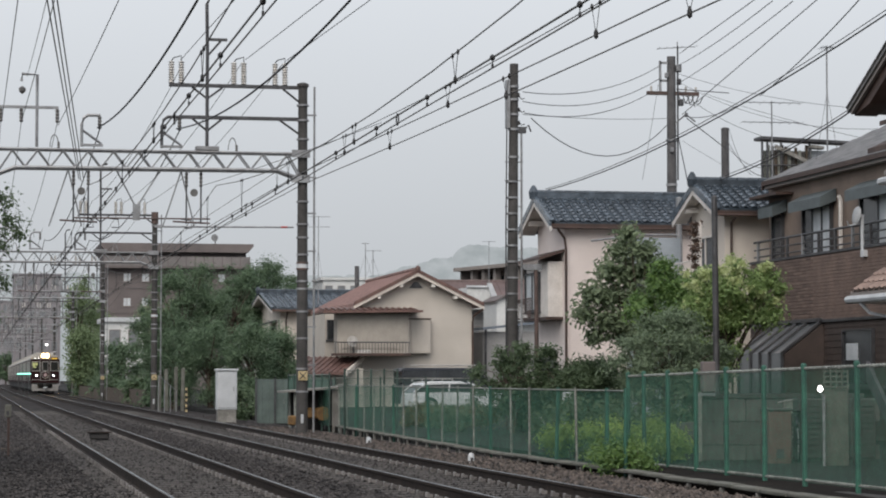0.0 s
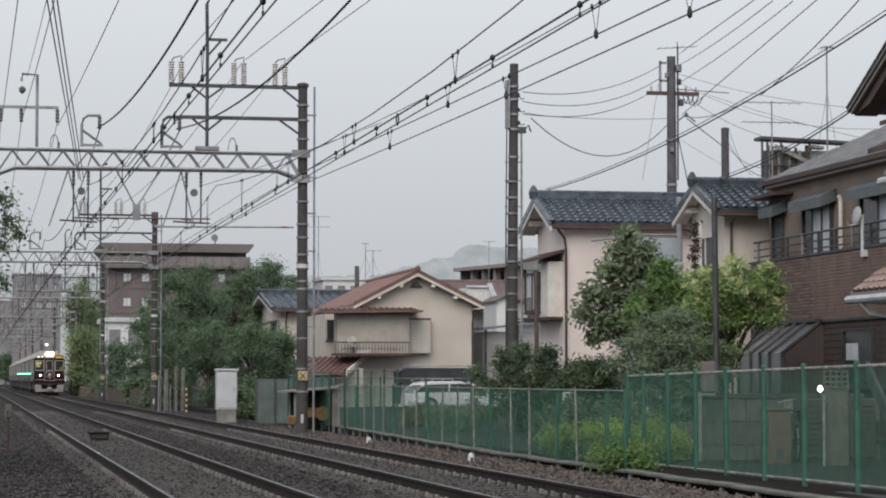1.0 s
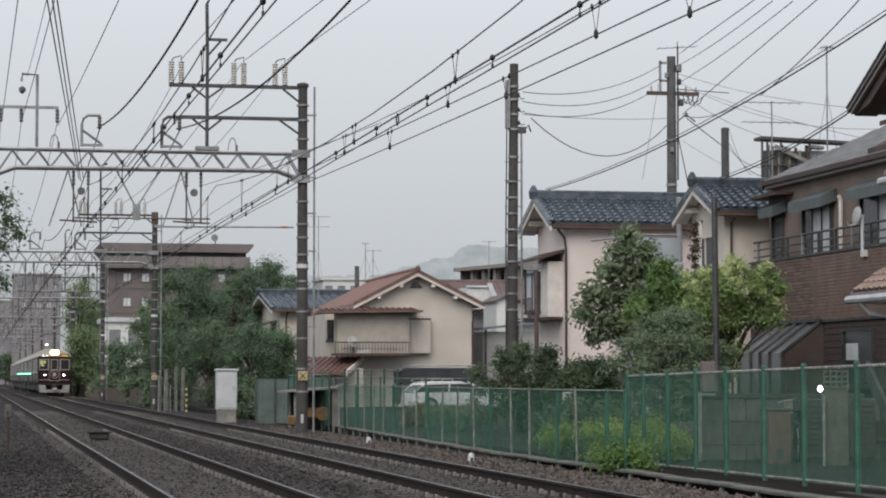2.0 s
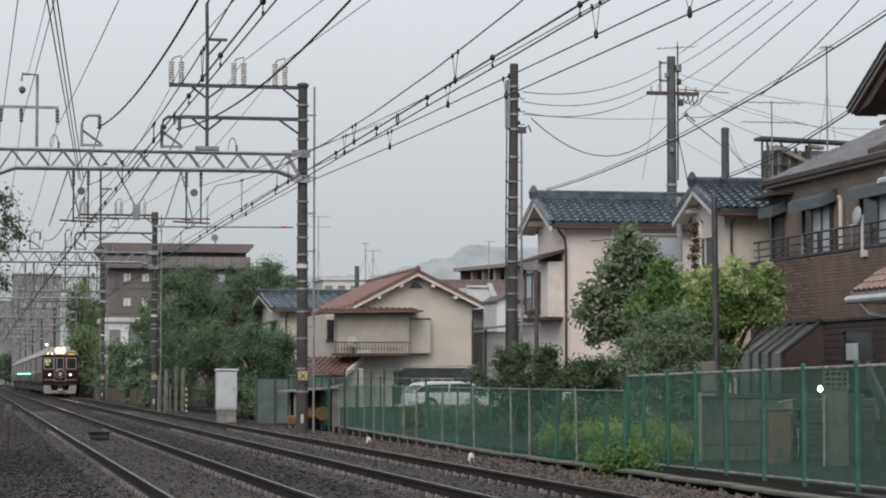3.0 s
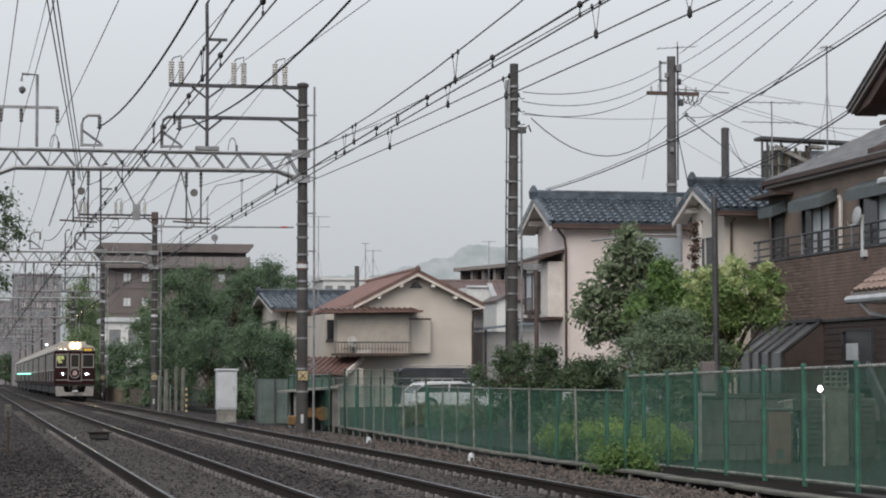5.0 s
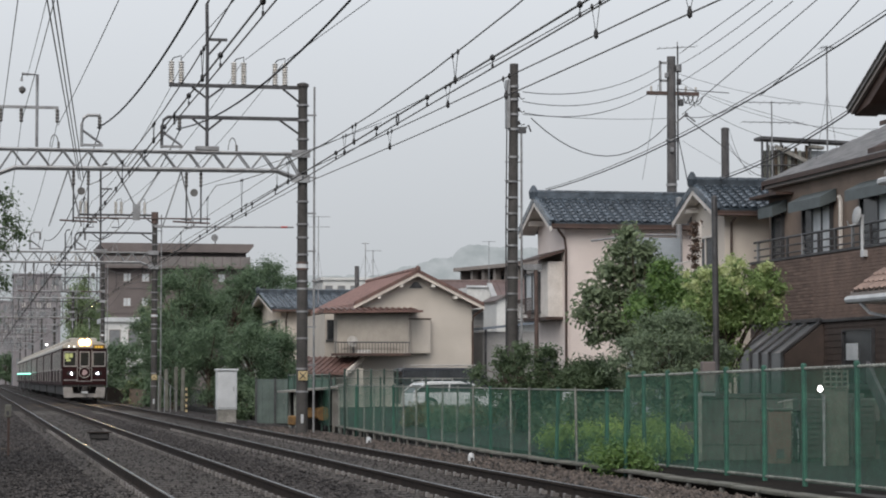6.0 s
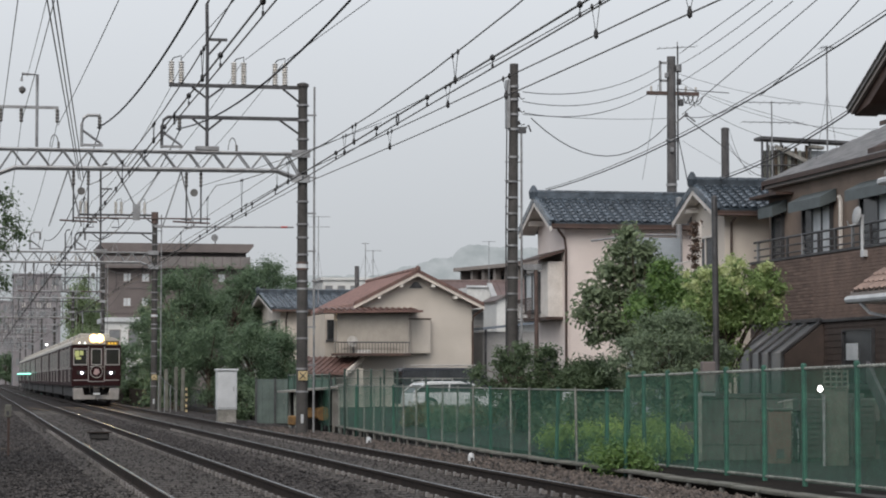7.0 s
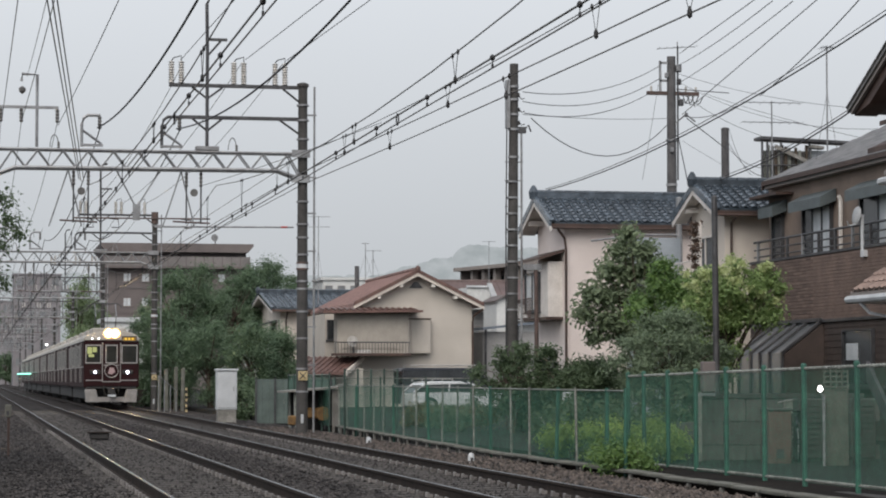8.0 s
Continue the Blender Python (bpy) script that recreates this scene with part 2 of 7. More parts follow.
def tube(bm, pts, r, n=6):
    """A pipe or cable along a line of points."""
    pts = [Vector(p) for p in pts]
    rings = []
    for i, p in enumerate(pts):
        d = (pts[min(i + 1, len(pts) - 1)] - pts[max(i - 1, 0)]).normalized()
        a = d.cross(Vector((0.013, 0.02, 1))) if abs(d.z) < 0.95 else d.cross(Vector((1, 0.01, 0)))
        a.normalize()
        b = d.cross(a)
        rings.append([bm.verts.new(p + (a * math.cos(2 * math.pi * k / n) + b * math.sin(2 * math.pi * k / n)) * r) for k in range(n)])
    for s, t in zip(rings, rings[1:]):
        for k in range(n):
            bm.faces.new((s[k], s[(k + 1) % n], t[(k + 1) % n], t[k]))
    bm.faces.new(rings[0][::-1])
    bm.faces.new(rings[-1])
    return bm


def prism(bm, pts, axis, a0, a1):
    """A polygon in the plane across an axis ('x': y, z; 'y': x, z; 'z': x, y), drawn out from a0 to a1."""
    def at(p, a):
        return {"x": (a, p[0], p[1]), "y": (p[0], a, p[1]), "z": (p[0], p[1], a)}[axis]
    lo = [bm.verts.new(at(p, a0)) for p in pts]
    hi = [bm.verts.new(at(p, a1)) for p in pts]
    n = len(pts)
    for i in range(n):
        bm.faces.new((lo[i], lo[(i + 1) % n], hi[(i + 1) % n], hi[i]))
    bm.faces.new(lo[::-1])
    bm.faces.new(hi)
    return bm


def lathe(bm, base, prof, n=12):
    """Rings of (radius, height) about an upright axis at base."""
    base = Vector(base)
    rings = [[bm.verts.new(base + Vector((r * math.cos(2 * math.pi * k / n), r * math.sin(2 * math.pi * k / n), z))) for k in range(n)] for r, z in prof]
    for s, t in zip(rings, rings[1:]):
        for k in range(n):
            bm.faces.new((s[k], s[(k + 1) % n], t[(k + 1) % n], t[k]))
    bm.faces.new(rings[0][::-1])
    bm.faces.new(rings[-1])
    return bm


def soften(bm, w=0.01, seg=1):
    bmesh.ops.recalc_face_normals(bm, faces=bm.faces)
    bmesh.ops.bevel(bm, geom=[e for e in bm.edges if e.is_manifold and e.calc_face_angle(0) > 0.5], offset=w, segments=seg, affect="EDGES", clamp_overlap=True)
    return bm


def mesh_of(name, bm, material, smooth=False):
    bmesh.ops.recalc_face_normals(bm, faces=bm.faces)
    me = bpy.data.meshes.new(name)
    bm.to_mesh(me)
    bm.free()
    me.materials.append(material)
    if smooth:
        me.polygons.foreach_set("use_smooth", [True] * len(me.polygons))
        me.set_sharp_from_angle(angle=radians(50))
    return me


def part(name, bm, material, parent, label="", smooth=False):
    ob = new(name, mesh_of(name, bm, material, smooth))
    ob.parent = parent
    if label:
        tagged(ob, label)
    return ob


def piece(name, me, parent, m):
    ob = new(name, me)
    ob.parent = parent
    ob.matrix_basis = m
    return ob


def thing(name, x, y, z, label, category, group="", kind="", rz=0):
    ob = new(name)
    ob.empty_display_size = 0.2
    ob.matrix_basis = pose(x, y, z, 0, 0, rz)
    return tagged(ob, label, category, group, kind)


def single(name, bm, material, label, category, group="", kind="", smooth=False):
    return tagged(new(name, mesh_of(name, bm, material, smooth)), label, category, group, kind)


B = bmesh.new

# ---- ground, ballast and tracks ----
bm = B()
box(bm, -2700, -2700, -0.8, 2700, 2700, -0.34)
single("ground", bm, M_EARTH, "dark damp earth reaching to the horizon", "ground", kind="structure")


def uneven_sheet(name, x0, x1, y0, y1, z, nx, ny, rough, material, label, category, edge=0.0):
    """A strip of loose ground with a lumpy top and, where edge is given, sloping shoulders."""
    vs, fs = [], []
    for j in range(ny + 1):
        y = y0 + (y1 - y0) * (j / ny) ** 1.6
        for i in range(nx + 1):
            x = x0 + (x1 - x0) * i / nx
            h = z + rough * (noise.noise(Vector((x * 1.3, y * 1.3, 0))) + 0.6 * noise.noise(Vector((x * 5, y * 5, 3))))
            d = min(x - x0, x1 - x)
            if d < edge:
                h -= (edge - d) * 0.10
            vs.append((x, y, h))
    for j in range(ny):
        for i in range(nx):
            a = j * (nx + 1) + i
            fs.append((a, a + 1, a + nx + 2, a + nx + 1))
    me = bpy.data.meshes.new(name)
    me.from_pydata(vs, [], fs)
    me.materials.append(material)
    return tagged(new(name, me), label, category, kind="structure")


uneven_sheet("ballast", -0.3, 10.4, -40, 620, -0.185, 60, 460, 0.03, M_BALLAST, "wet grey brown crushed stone ballast bed", "ballast", 1.2)
uneven_sheet("verge", -30, 0.2, -40, 620, -0.30, 60, 220, 0.09, M_EARTH, "dark brown gravelly verge beside the track", "verge", 0.0)
bm = B()
box(bm, 10.2, -30, -0.5, 120, 700, -0.10)
single("yard", bm, M_YARD, "wet asphalt yards and lanes behind the fences", "yard", kind="structure")


def scattered_stones(n, x0, x1, y0, y1, z, lo, hi, name, label, seed, material):
    """Loose stones on the ground, too many to count."""
    rng = np.random.default_rng(seed)
    y = y0 + (y1 - y0) * rng.random(n) ** 1.6
    x = rng.uniform(x0, x1, n)
    base = np.array([(1, 0, 0), (0, 1, 0), (-1, 0, 0), (0, -1, 0), (0, 0, 0.8), (0, 0, -0.6)])
    tri = np.array([(0, 1, 4), (1, 2, 4), (2, 3, 4), (3, 0, 4), (1, 0, 5), (2, 1, 5), (3, 2, 5), (0, 3, 5)])
    size = rng.uniform(lo, hi, n)
    a = rng.uniform(0, 6.28, n)
    v = base[None] * (size[:, None, None] * rng.uniform(0.6, 1.25, (n, 6, 1)))
    c, s = np.cos(a)[:, None], np.sin(a)[:, None]
    w = np.stack([c * v[:, :, 0] - s * v[:, :, 1] + x[:, None], s * v[:, :, 0] + c * v[:, :, 1] + y[:, None], v[:, :, 2] + z + rng.uniform(-0.012, 0.014, n)[:, None]], 2)
    me = bpy.data.meshes.new(name)
    me.from_pydata(w.reshape(-1, 3).tolist(), [], (tri[None] + 6 * np.arange(n)[:, None, None]).reshape(-1, 3).tolist())
    me.materials.append(material)
    tagged(new(name, me), label, "stones", kind="stuff")


scattered_stones(52000, 0.1, 9.0, 23, 95, -0.172, 0.016, 0.036, "ballast_stones", "loose wet crushed stones lying on the ballast", 4, M_STONE)
scattered_stones(9000, 7.25, 9.15, 23, 70, -0.165, 0.02, 0.045, "shoulder_stones", "lighter brown crushed stones on the ballast shoulder", 6, M_BSTONE)
scattered_stones(9000, -6, 0.2, 24, 70, -0.29, 0.015, 0.05, "verge_stones", "scattered stones on the verge, coloured dark for the shade there", 5, M_SHADESTONE)

RAIL = [(-0.065, -0.16), (0.065, -0.16), (0.065, -0.147), (0.012, -0.128), (0.009, -0.05), (0.034, -0.036), (0.034, -0.004), (-0.034, -0.004), (-0.034, -0.036), (-0.009, -0.05), (-0.012, -0.128), (-0.065, -0.147)]


def railway_track(centre, gauge):
    t = thing("railway_track", centre, 0, 0, "rust-brown steel rails with polished heads on concrete sleepers in ballast", "railway track", "pair of tracks", "structure")
    bmc = B()
    box(bmc, -0.04, -0.045, -0.17, 0.045, 0.045, -0.125)
    cyl(bmc, (-0.02, -0.06, -0.112), (-0.02, 0.06, -0.112), 0.016, n=6)
    clip = mesh_of("rail_clip", bmc, M_CLIP)
    for side in (-1, 1):
        x = side * (gauge / 2 + 0.034)
        bmr = prism(B(), [(x + p, q) for p, q in RAIL], "y", -40, 620)
        r = part("rail", bmr, M_RUST, t)
        bmh = prism(B(), [(x + 0.026 * math.sin(a), 0.0 + 0.010 * (math.cos(a) - 1)) for a in (-1.5, -1.1, -0.7, -0.35, 0, 0.35, 0.7, 1.1, 1.5)], "y", -40, 620)
        part("rail_head", bmh, M_RAILTOP, r, "bright worn running surface", True)
        for k in range(72):
            for s in (-1, 1):
                piece("rail_clip", clip, r, pose(x + s * 0.105, 23.2 + 0.6 * k, 0, 0, 0, 0 if s < 0 else 180))
    sl = mesh_of("sleeper", soften(box(B(), -1.2, -0.12, -0.34, 1.2, 0.12, -0.163), 0.015), M_SLEEPER)
    for k in range(140):
        piece("sleeper", sl, t, pose(0, 23.2 + 0.6 * k, 0, 0, 0, 0.4 * math.sin(k * 2.3)))
    return t


railway_track(2.83, 1.45)
railway_track(6.22, 1.48)


# ---- overhead line portals ----
def insulator(bm, base, h, r, n=6, up=1):
    prof = [(r * 0.4, 0)]
    for k in range(n):
        z = h * (k + 0.5) / n
        prof += [(r * 0.68, up * (z - h * 0.3 / n)), (r, up * z), (r * 0.68, up * (z + h * 0.3 / n))]
    prof.append((r * 0.3, up * h))
    return lathe(bm, base, prof, 8)


M_PLATE = mat("faded_yellow_plate", (0.58, 0.47, 0.26), (0.46, 0.36, 0.19), 0.5)


def catenary_portal(y):
    """A lattice beam over both tracks, on a concrete pole at each side, with its arms, masts and insulators."""
    t = thing("catenary_portal", 0, y, 0, "grey steel lattice portal on dark banded concrete poles over the tracks", "catenary portal", "catenary portals along the line")
    for x in (0.30, 8.43):
        p = part("pole", cyl(B(), (x, 0, -0.35), (x, 0, 9.02), 0.155, 0.12, 14), M_CONCD, t, smooth=True)
        for z in (0.9, 1.5, 2.3, 3.0, 3.6, 3.8, 4.5, 4.95, 5.3, 5.9, 6.5, 7.55, 8.05, 8.45):
            part("band", cyl(B(), (x, 0, z), (x, 0, z + 0.05), 0.162, n=14), M_STEEL, p)
        part("cap", lathe(B(), (x, 0, 9.02), [(0.16, -0.05), (0.16, 0.02), (0.08, 0.06)], 12), M_CONCD, p)
        if x > 1:
            part("cable_conduit", tube(B(), [(x + 0.31, 0, -0.3), (x + 0.31, 0, 8.98)], 0.03), M_STEEL, p, "thin grey conduit on stand-off brackets")
            for z in (1.6, 2.6, 3.6, 4.6, 5.6, 6.55, 8.2):
                part("bracket", box(B(), x, -0.03, z, x + 0.36, 0.03, z + 0.04), M_STEEL, p)
            part("sign_plate", box(B(), x - 0.12, -0.19, 1.22, x + 0.12, -0.165, 1.46), M_PLATE, p, "small square pale yellow plate with dark cross marks")
            bmx = B()
            tube(bmx, [(x - 0.09, -0.2, 1.25), (x + 0.09, -0.2, 1.43)], 0.012, 4)
            tube(bmx, [(x + 0.09, -0.2, 1.25), (x - 0.09, -0.2, 1.43)], 0.012, 4)
            part("plate_mark", bmx, M_DSTEEL, p)
            part("red_band", cyl(B(), (x, 0, 4.12), (x, 0, 4.33), 0.157, n=14), M_WHITE, p, "faded white band edged in red")
            for z in (4.12, 4.28):
                part("band_edge", cyl(B(), (x, 0, z), (x, 0, z + 0.05), 0.161, n=14), M_BROWNSTEEL, p)
            part("number_bar", box(B(), x - 0.05, -0.19, 0.1, x + 0.02, -0.16, 0.33), M_WHITE, p, "small white upright plate")
    beam = part("lattice_beam", B(), M_STEEL, t)
    bmb = B()
    for dy in (-0.16, 0.16):
        tube(bmb, [(0.3, dy, 7.18), (8.43, dy, 7.18)], 0.038)
        tube(bmb, [(0.3, dy, 6.45), (0.95, dy, 6.70), (7.75, dy, 6.73), (8.43, dy, 6.48)], 0.05)
        for k in range(12):
            xa = 0.88 + 0.649 * k
            tube(bmb, [(xa - 0.32, dy, 6.66 if k == 0 else 6.74), (xa, dy, 7.16)], 0.021, 5)
            tube(bmb, [(xa, dy, 7.16), (xa + 0.32, dy, 6.60 if k == 11 else 6.74)], 0.021, 5)
    for k in range(12):
        x = 0.7 + 7.3 * k / 11
        tube(bmb, [(x, -0.16, 7.18), (x, 0.16, 7.18)], 0.02, 5)
    beam.data = mesh_of("lattice_beam", bmb, M_STEEL)
    # upper arms on the right pole, with their struts
    up = part("upper_arm", box(B(), 4.9, -0.05, 8.90, 8.55, 0.05, 8.99), M_DSTEEL, t)
    mid = part("middle_arm", box(B(), 5.16, -0.05, 8.06, 8.4, 0.05, 8.15), M_DSTEEL, t)
    for x0, z0, x1, z1 in ((7.9, 8.9, 8.35, 8.55), (7.8, 8.08, 8.35, 7.7), (5.5, 8.9, 5.9, 8.6), (6.3, 8.9, 5.9, 8.6), (5.5, 8.08, 5.9, 7.75), (6.3, 8.08, 5.9, 7.75)):
        part("strut", tube(B(), [(x0, 0, z0), (x1, 0, z1)], 0.03, 5), M_DSTEEL, t)
    mast = part("mast", tube(B(), [(5.9, 0, 7.25), (5.9, 0, 9.9), (5.88, 0, 11.1), (5.98, 0, 11.3), (6.2, 0, 11.35)], 0.05), M_DSTEEL, t)
    part("mast_arm", box(B(), 5.85, -0.04, 10.13, 6.42, 0.04, 10.2), M_DSTEEL, mast)
    part("mast_strut", tube(B(), [(5.92, 0, 9.75), (6.25, 0, 10.13)], 0.03, 5), M_DSTEEL, mast)
    part("mast_foot", box(B(), 5.6, -0.2, 7.23, 6.2, 0.2, 7.33), M_STEEL, mast)
    for x in (4.96, 5.22, 6.60, 6.86, 7.69, 7.95):
        part("insulator", insulator(B(), (x, 0, 8.98), 0.60, 0.085, 9), M_PORC, up, "ribbed white post insulator", True)
    for x in (4.96, 6.60, 7.69):
        part("jumper", tube(B(), [(x, 0, 9.58), (x + 0.06, 0, 9.66), (x + 0.26, 0, 9.72), (x + 0.26, 0, 9.58)], 0.015, 4), M_WIRE, up)
    for x in (1.84, 6.46):
        part("jumper_loop", tube(B(), [(x + 0.11 - 0.11 * math.cos(a * math.pi / 8), 0, 7.25 + 0.33 * math.sin(a * math.pi / 8)) for a in range(9)], 0.014, 4), M_STEEL, t, "thin looped wire over the beam")
        part("loop_insulator", insulator(B(), (x + 0.22, 0, 7.22), 0.18, 0.04, 3), M_DPORC, t, smooth=True)
    for z in (6.42, 7.08):
        part("gusset", box(B(), 8.12, -0.2, z, 8.6, -0.17, z + 0.2), M_STEEL, t, "pale grey bolted gusset plate")
    # R-shaped brackets on the beam
    for x in (2.65, 4.72):
        r = part("hook_bracket", tube(B(), [(x, 0, 7.28), (x, 0, 7.85), (x + 0.05, 0, 8.02), (x + 0.16, 0, 8.1), (x + 0.48, 0, 8.1)], 0.045), M_STEEL if x < 4 else M_DSTEEL, t)
        part("brace", tube(B(), [(x, 0, 7.72), (x + 0.5, 0, 7.36), (x + 0.5, 0, 7.3)], 0.035, 5), M_STEEL, r)
        part("base_bar", box(B(), x - 0.04, -0.05, 7.29, x + 0.55, 0.05, 7.35), M_STEEL, r)
        part("insulator", insulator(B(), (x + 0.46, 0, 8.08), 0.34, 0.06, 4, -1), M_DPORC, r, "hanging brown insulator", True)
    # T-shaped mast over the left track
    tm = part("tee_mast", tube(B(), [(1.5, 0, 7.25), (1.5, 0, 9.12), (1.12, 0, 9.14), (1.10, 0, 8.95)], 0.045), M_STEEL, t)
    part("cross_arm", box(B(), 0.3, -0.04, 8.24, 2.05, 0.04, 8.31), M_STEEL, tm)
    for x in (0.58, 1.1, 2.02):
        part("insulator", insulator(B(), (x, 0, 8.24), 0.36, 0.06, 4, -1), M_DPORC, tm, "hanging brown insulator", True)
    part("ball", lathe(B(), (1.12, 0, 8.72), [(0.02, -0.1), (0.09, -0.03), (0.09, 0.05), (0.02, 0.1)], 8), M_DPORC, tm)
    # contact line hangers, pull-off frames and a hanging weight below the beam
    for c in (2.45, 5.37):
        for dx in (0.0, 0.38):
            h = part("hanger", insulator(B(), (c + dx, 0, 6.66), 0.40, 0.05, 4, -1), M_DPORC, t, "hanging brown insulator", True)
            part("drop_rod", tube(B(), [(c + dx, 0, 6.27), (c + dx, 0, 5.30)], 0.022, 5), M_DSTEEL, h)
        v = part("pull_off", tube(B(), [(c - 0.35, 0, 5.36), (c + 0.62, 0, 5.32)], 0.024, 5), M_BROWNSTEEL, t)
        part("stay", tube(B(), [(c - 0.14, 0, 6.68), (c - 0.62, 0, 5.2)], 0.02, 5), M_STEEL, v)
        part("stay", tube(B(), [(c - 0.14, 0, 6.68), (c + 0.22, 0, 5.2)], 0.02, 5), M_STEEL, v)
        part("pulley", cyl(B(), (c + 0.2, -0.03, 6.12), (c + 0.2, 0.03, 6.12), 0.10, n=14), M_DPORC, v, "round brown pulley")
    dv = part("down_stay", tube(B(), [(3.53, 0, 6.72), (4.03, 0.05, 5.78)], 0.022, 5), M_STEEL, t)
    part("stay", tube(B(), [(4.70, 0, 6.72), (4.12, 0.05, 5.78)], 0.022, 5), M_STEEL, dv)
    part("plate", box(B(), 3.98, -0.03, 5.38, 4.17, 0.03, 5.80), M_STEEL, dv, "pale rectangular weight plate")
    return t


portal = catenary_portal(62)
for k in range(1, 9):
    copy_thing(portal, pose(-0.2 if k == 1 else 0.0, 62 + 50 * k, 0))


# ---- fences ----
def mesh_panel(bm, x0, y0, x1, y1, z0, z1, gap=0.075, r=0.0022):
    """Chain-link netting: crossed slanting wires between two posts."""
    ln = math.hypot(x1 - x0, y1 - y0)
    dx, dy = (x1 - x0) / ln, (y1 - y0) / ln
    h = z1 - z0
    k = -h
    while k < ln:
        for s in (1, -1):
            a, b = max(k, 0), min(k + h, ln)
            za, zb = a - k, b - k
            if s < 0:
                za, zb = h - za, h - zb
            p, q = Vector((x0 + dx * a, y0 + dy * a, z0 + za)), Vector((x0 + dx * b, y0 + dy * b, z0 + zb))
            u = Vector((-dy * r, dx * r, 0))
            w = Vector((dx * r, dy * r, -s * r))
            c = [bm.verts.new(e) for e in (p + u, p - u * 0.5 + w, p - u * 0.5 - w, q + u, q - u * 0.5 + w, q - u * 0.5 - w)]
            for f in ((0, 1, 4, 3), (1, 2, 5, 4), (2, 0, 3, 5)):
                bm.faces.new([c[i] for i in f])
        k += gap


def tall_fence():
    t = thing("mesh_fence", 9.36, 0, 0.186, "tall green steel chain-link fence beside the track", "fence", "trackside fences")
    t.matrix_basis = pose(9.36, 0, 0.186, -0.53, 0, -1.78)
    ys = [16.0, 17.8, 19.5, 21.2, 22.9, 24.7, 26.5, 28.5, 30.2, 32.0, 33.6, 35.2, 36.7, 37.75]
    for y0 in ys:
        p = part("post", cyl(B(), (0, y0, -0.2), (0, y0, 1.50), 0.034, n=10), M_GREENPOST, t, smooth=True)
        part("post_cap", lathe(B(), (0, y0, 1.50), [(0.040, -0.04), (0.040, 0.01), (0.02, 0.03)], 10), M_GREENPOST, p)
    for a, b in zip(ys, ys[1:]):
        bmn = B()
        mesh_panel(bmn, 0.0, a, 0.0, b, 0.03, 1.46, 0.06, 0.0021)
        part("netting", bmn, M_NET, t)
        for nm, z in (("top_rail", 1.46), ("bottom_rail", 0.06)):
            bmr = tube(B(), [(0, a, z), (0, b, z)], 0.012, 6)
            for k in range(int((b - a) / 0.115)):
                tube(bmr, [(0, a + 0.04 + k * 0.115, z - 0.005), (0, a + 0.09 + k * 0.115, z + 0.008)], 0.019, 5)
            part(nm, bmr, M_GREYPOST, t, "grey rail bound with wire twists")
    part("footing", soften(box(B(), -0.12, ys[0], -0.4, 0.12, ys[-1], -0.03), 0.02), M_CONCD, t, "low weathered concrete footing")
    return t


def fence_line(y):
    """Where the low fence and the trough run: straight, then veering off from the track."""
    return 9.27 + max(0.0, y - 42) * 0.033


def low_fence():
    t = thing("mesh_fence", 0, 0, -0.12, "low green mesh fence with grey and green posts beside the track", "fence", "trackside fences")
    ys = [33.35, 34.4, 36.2, 37.5, 39.4, 40.9, 42.7, 44.4] + [46.4 + 1.8 * k for k in range(12)]
    rng = random.Random(3)
    for i, y0 in enumerate(ys):
        green = i in (0, 1, 3, 6, 10, 13, 17)
        part("post", cyl(B(), (fence_line(y0) + rng.uniform(-0.02, 0.02), y0, -0.2), (fence_line(y0) + rng.uniform(-0.03, 0.03), y0, 1.24), 0.032 if green else 0.021, n=8), M_GREENPOST if green else M_GREYPOST, t, smooth=True)
    for a, b in zip(ys, ys[1:]):
        bmn = B()
        mesh_panel(bmn, fence_line(a), a, fence_line(b), b, 0.04, 1.2, 0.06, 0.0017 if a < 50 else 0.0011)
        part("netting", bmn, M_NET, t)
        part("top_rail", tube(B(), [(fence_line(a), a, 1.2), (fence_line(b), b, 1.2)], 0.013, 6), M_GREYPOST, t)
    return t


def cross_fence(x, y, n, rz, h, z, bay=1.5):
    t = thing("mesh_fence", x, y, z, "pale green mesh fence round a parking yard", "fence", "trackside fences", rz=rz)
    for k in range(n + 1):
        part("post", cyl(B(), (k * bay, 0, -0.15), (k * bay, 0, h + 0.05), 0.03, n=8), M_DGREEN, t, smooth=True)
    for k in range(n):
        bmn = B()
        mesh_panel(bmn, k * bay, 0, (k + 1) * bay, 0, 0.04, h, 0.09, 0.0016)
        part("netting", bmn, M_NET, t)
        part("top_rail", tube(B(), [(k * bay, 0, h), ((k + 1) * bay, 0, h)], 0.014, 6), M_GREYPOST, t)


tall_fence()
low_fence()
cross_fence(9.9, 67, 6, 90, 1.5, -0.12)
cross_fence(9.75, 63.2, 4, 0, 1.6, -0.12, 0.36)
cross_fence(9.9, 76, 4, 0, 1.4, -0.12)


M_TROUGH = mat("mossy_dark_concrete", (0.165, 0.165, 0.145), (0.095, 0.095, 0.08), 0.9, 0, 2.2, 30, 0.2, 0.2, 0.15, spec=0.2)
bm = B()
box(bm, 9.35, 14, -0.5, 10.9, 40, -0.095)
single("fence_bank", bm, M_EARTH, "strip of dark bare earth between trough and fence", "bank", kind="structure")


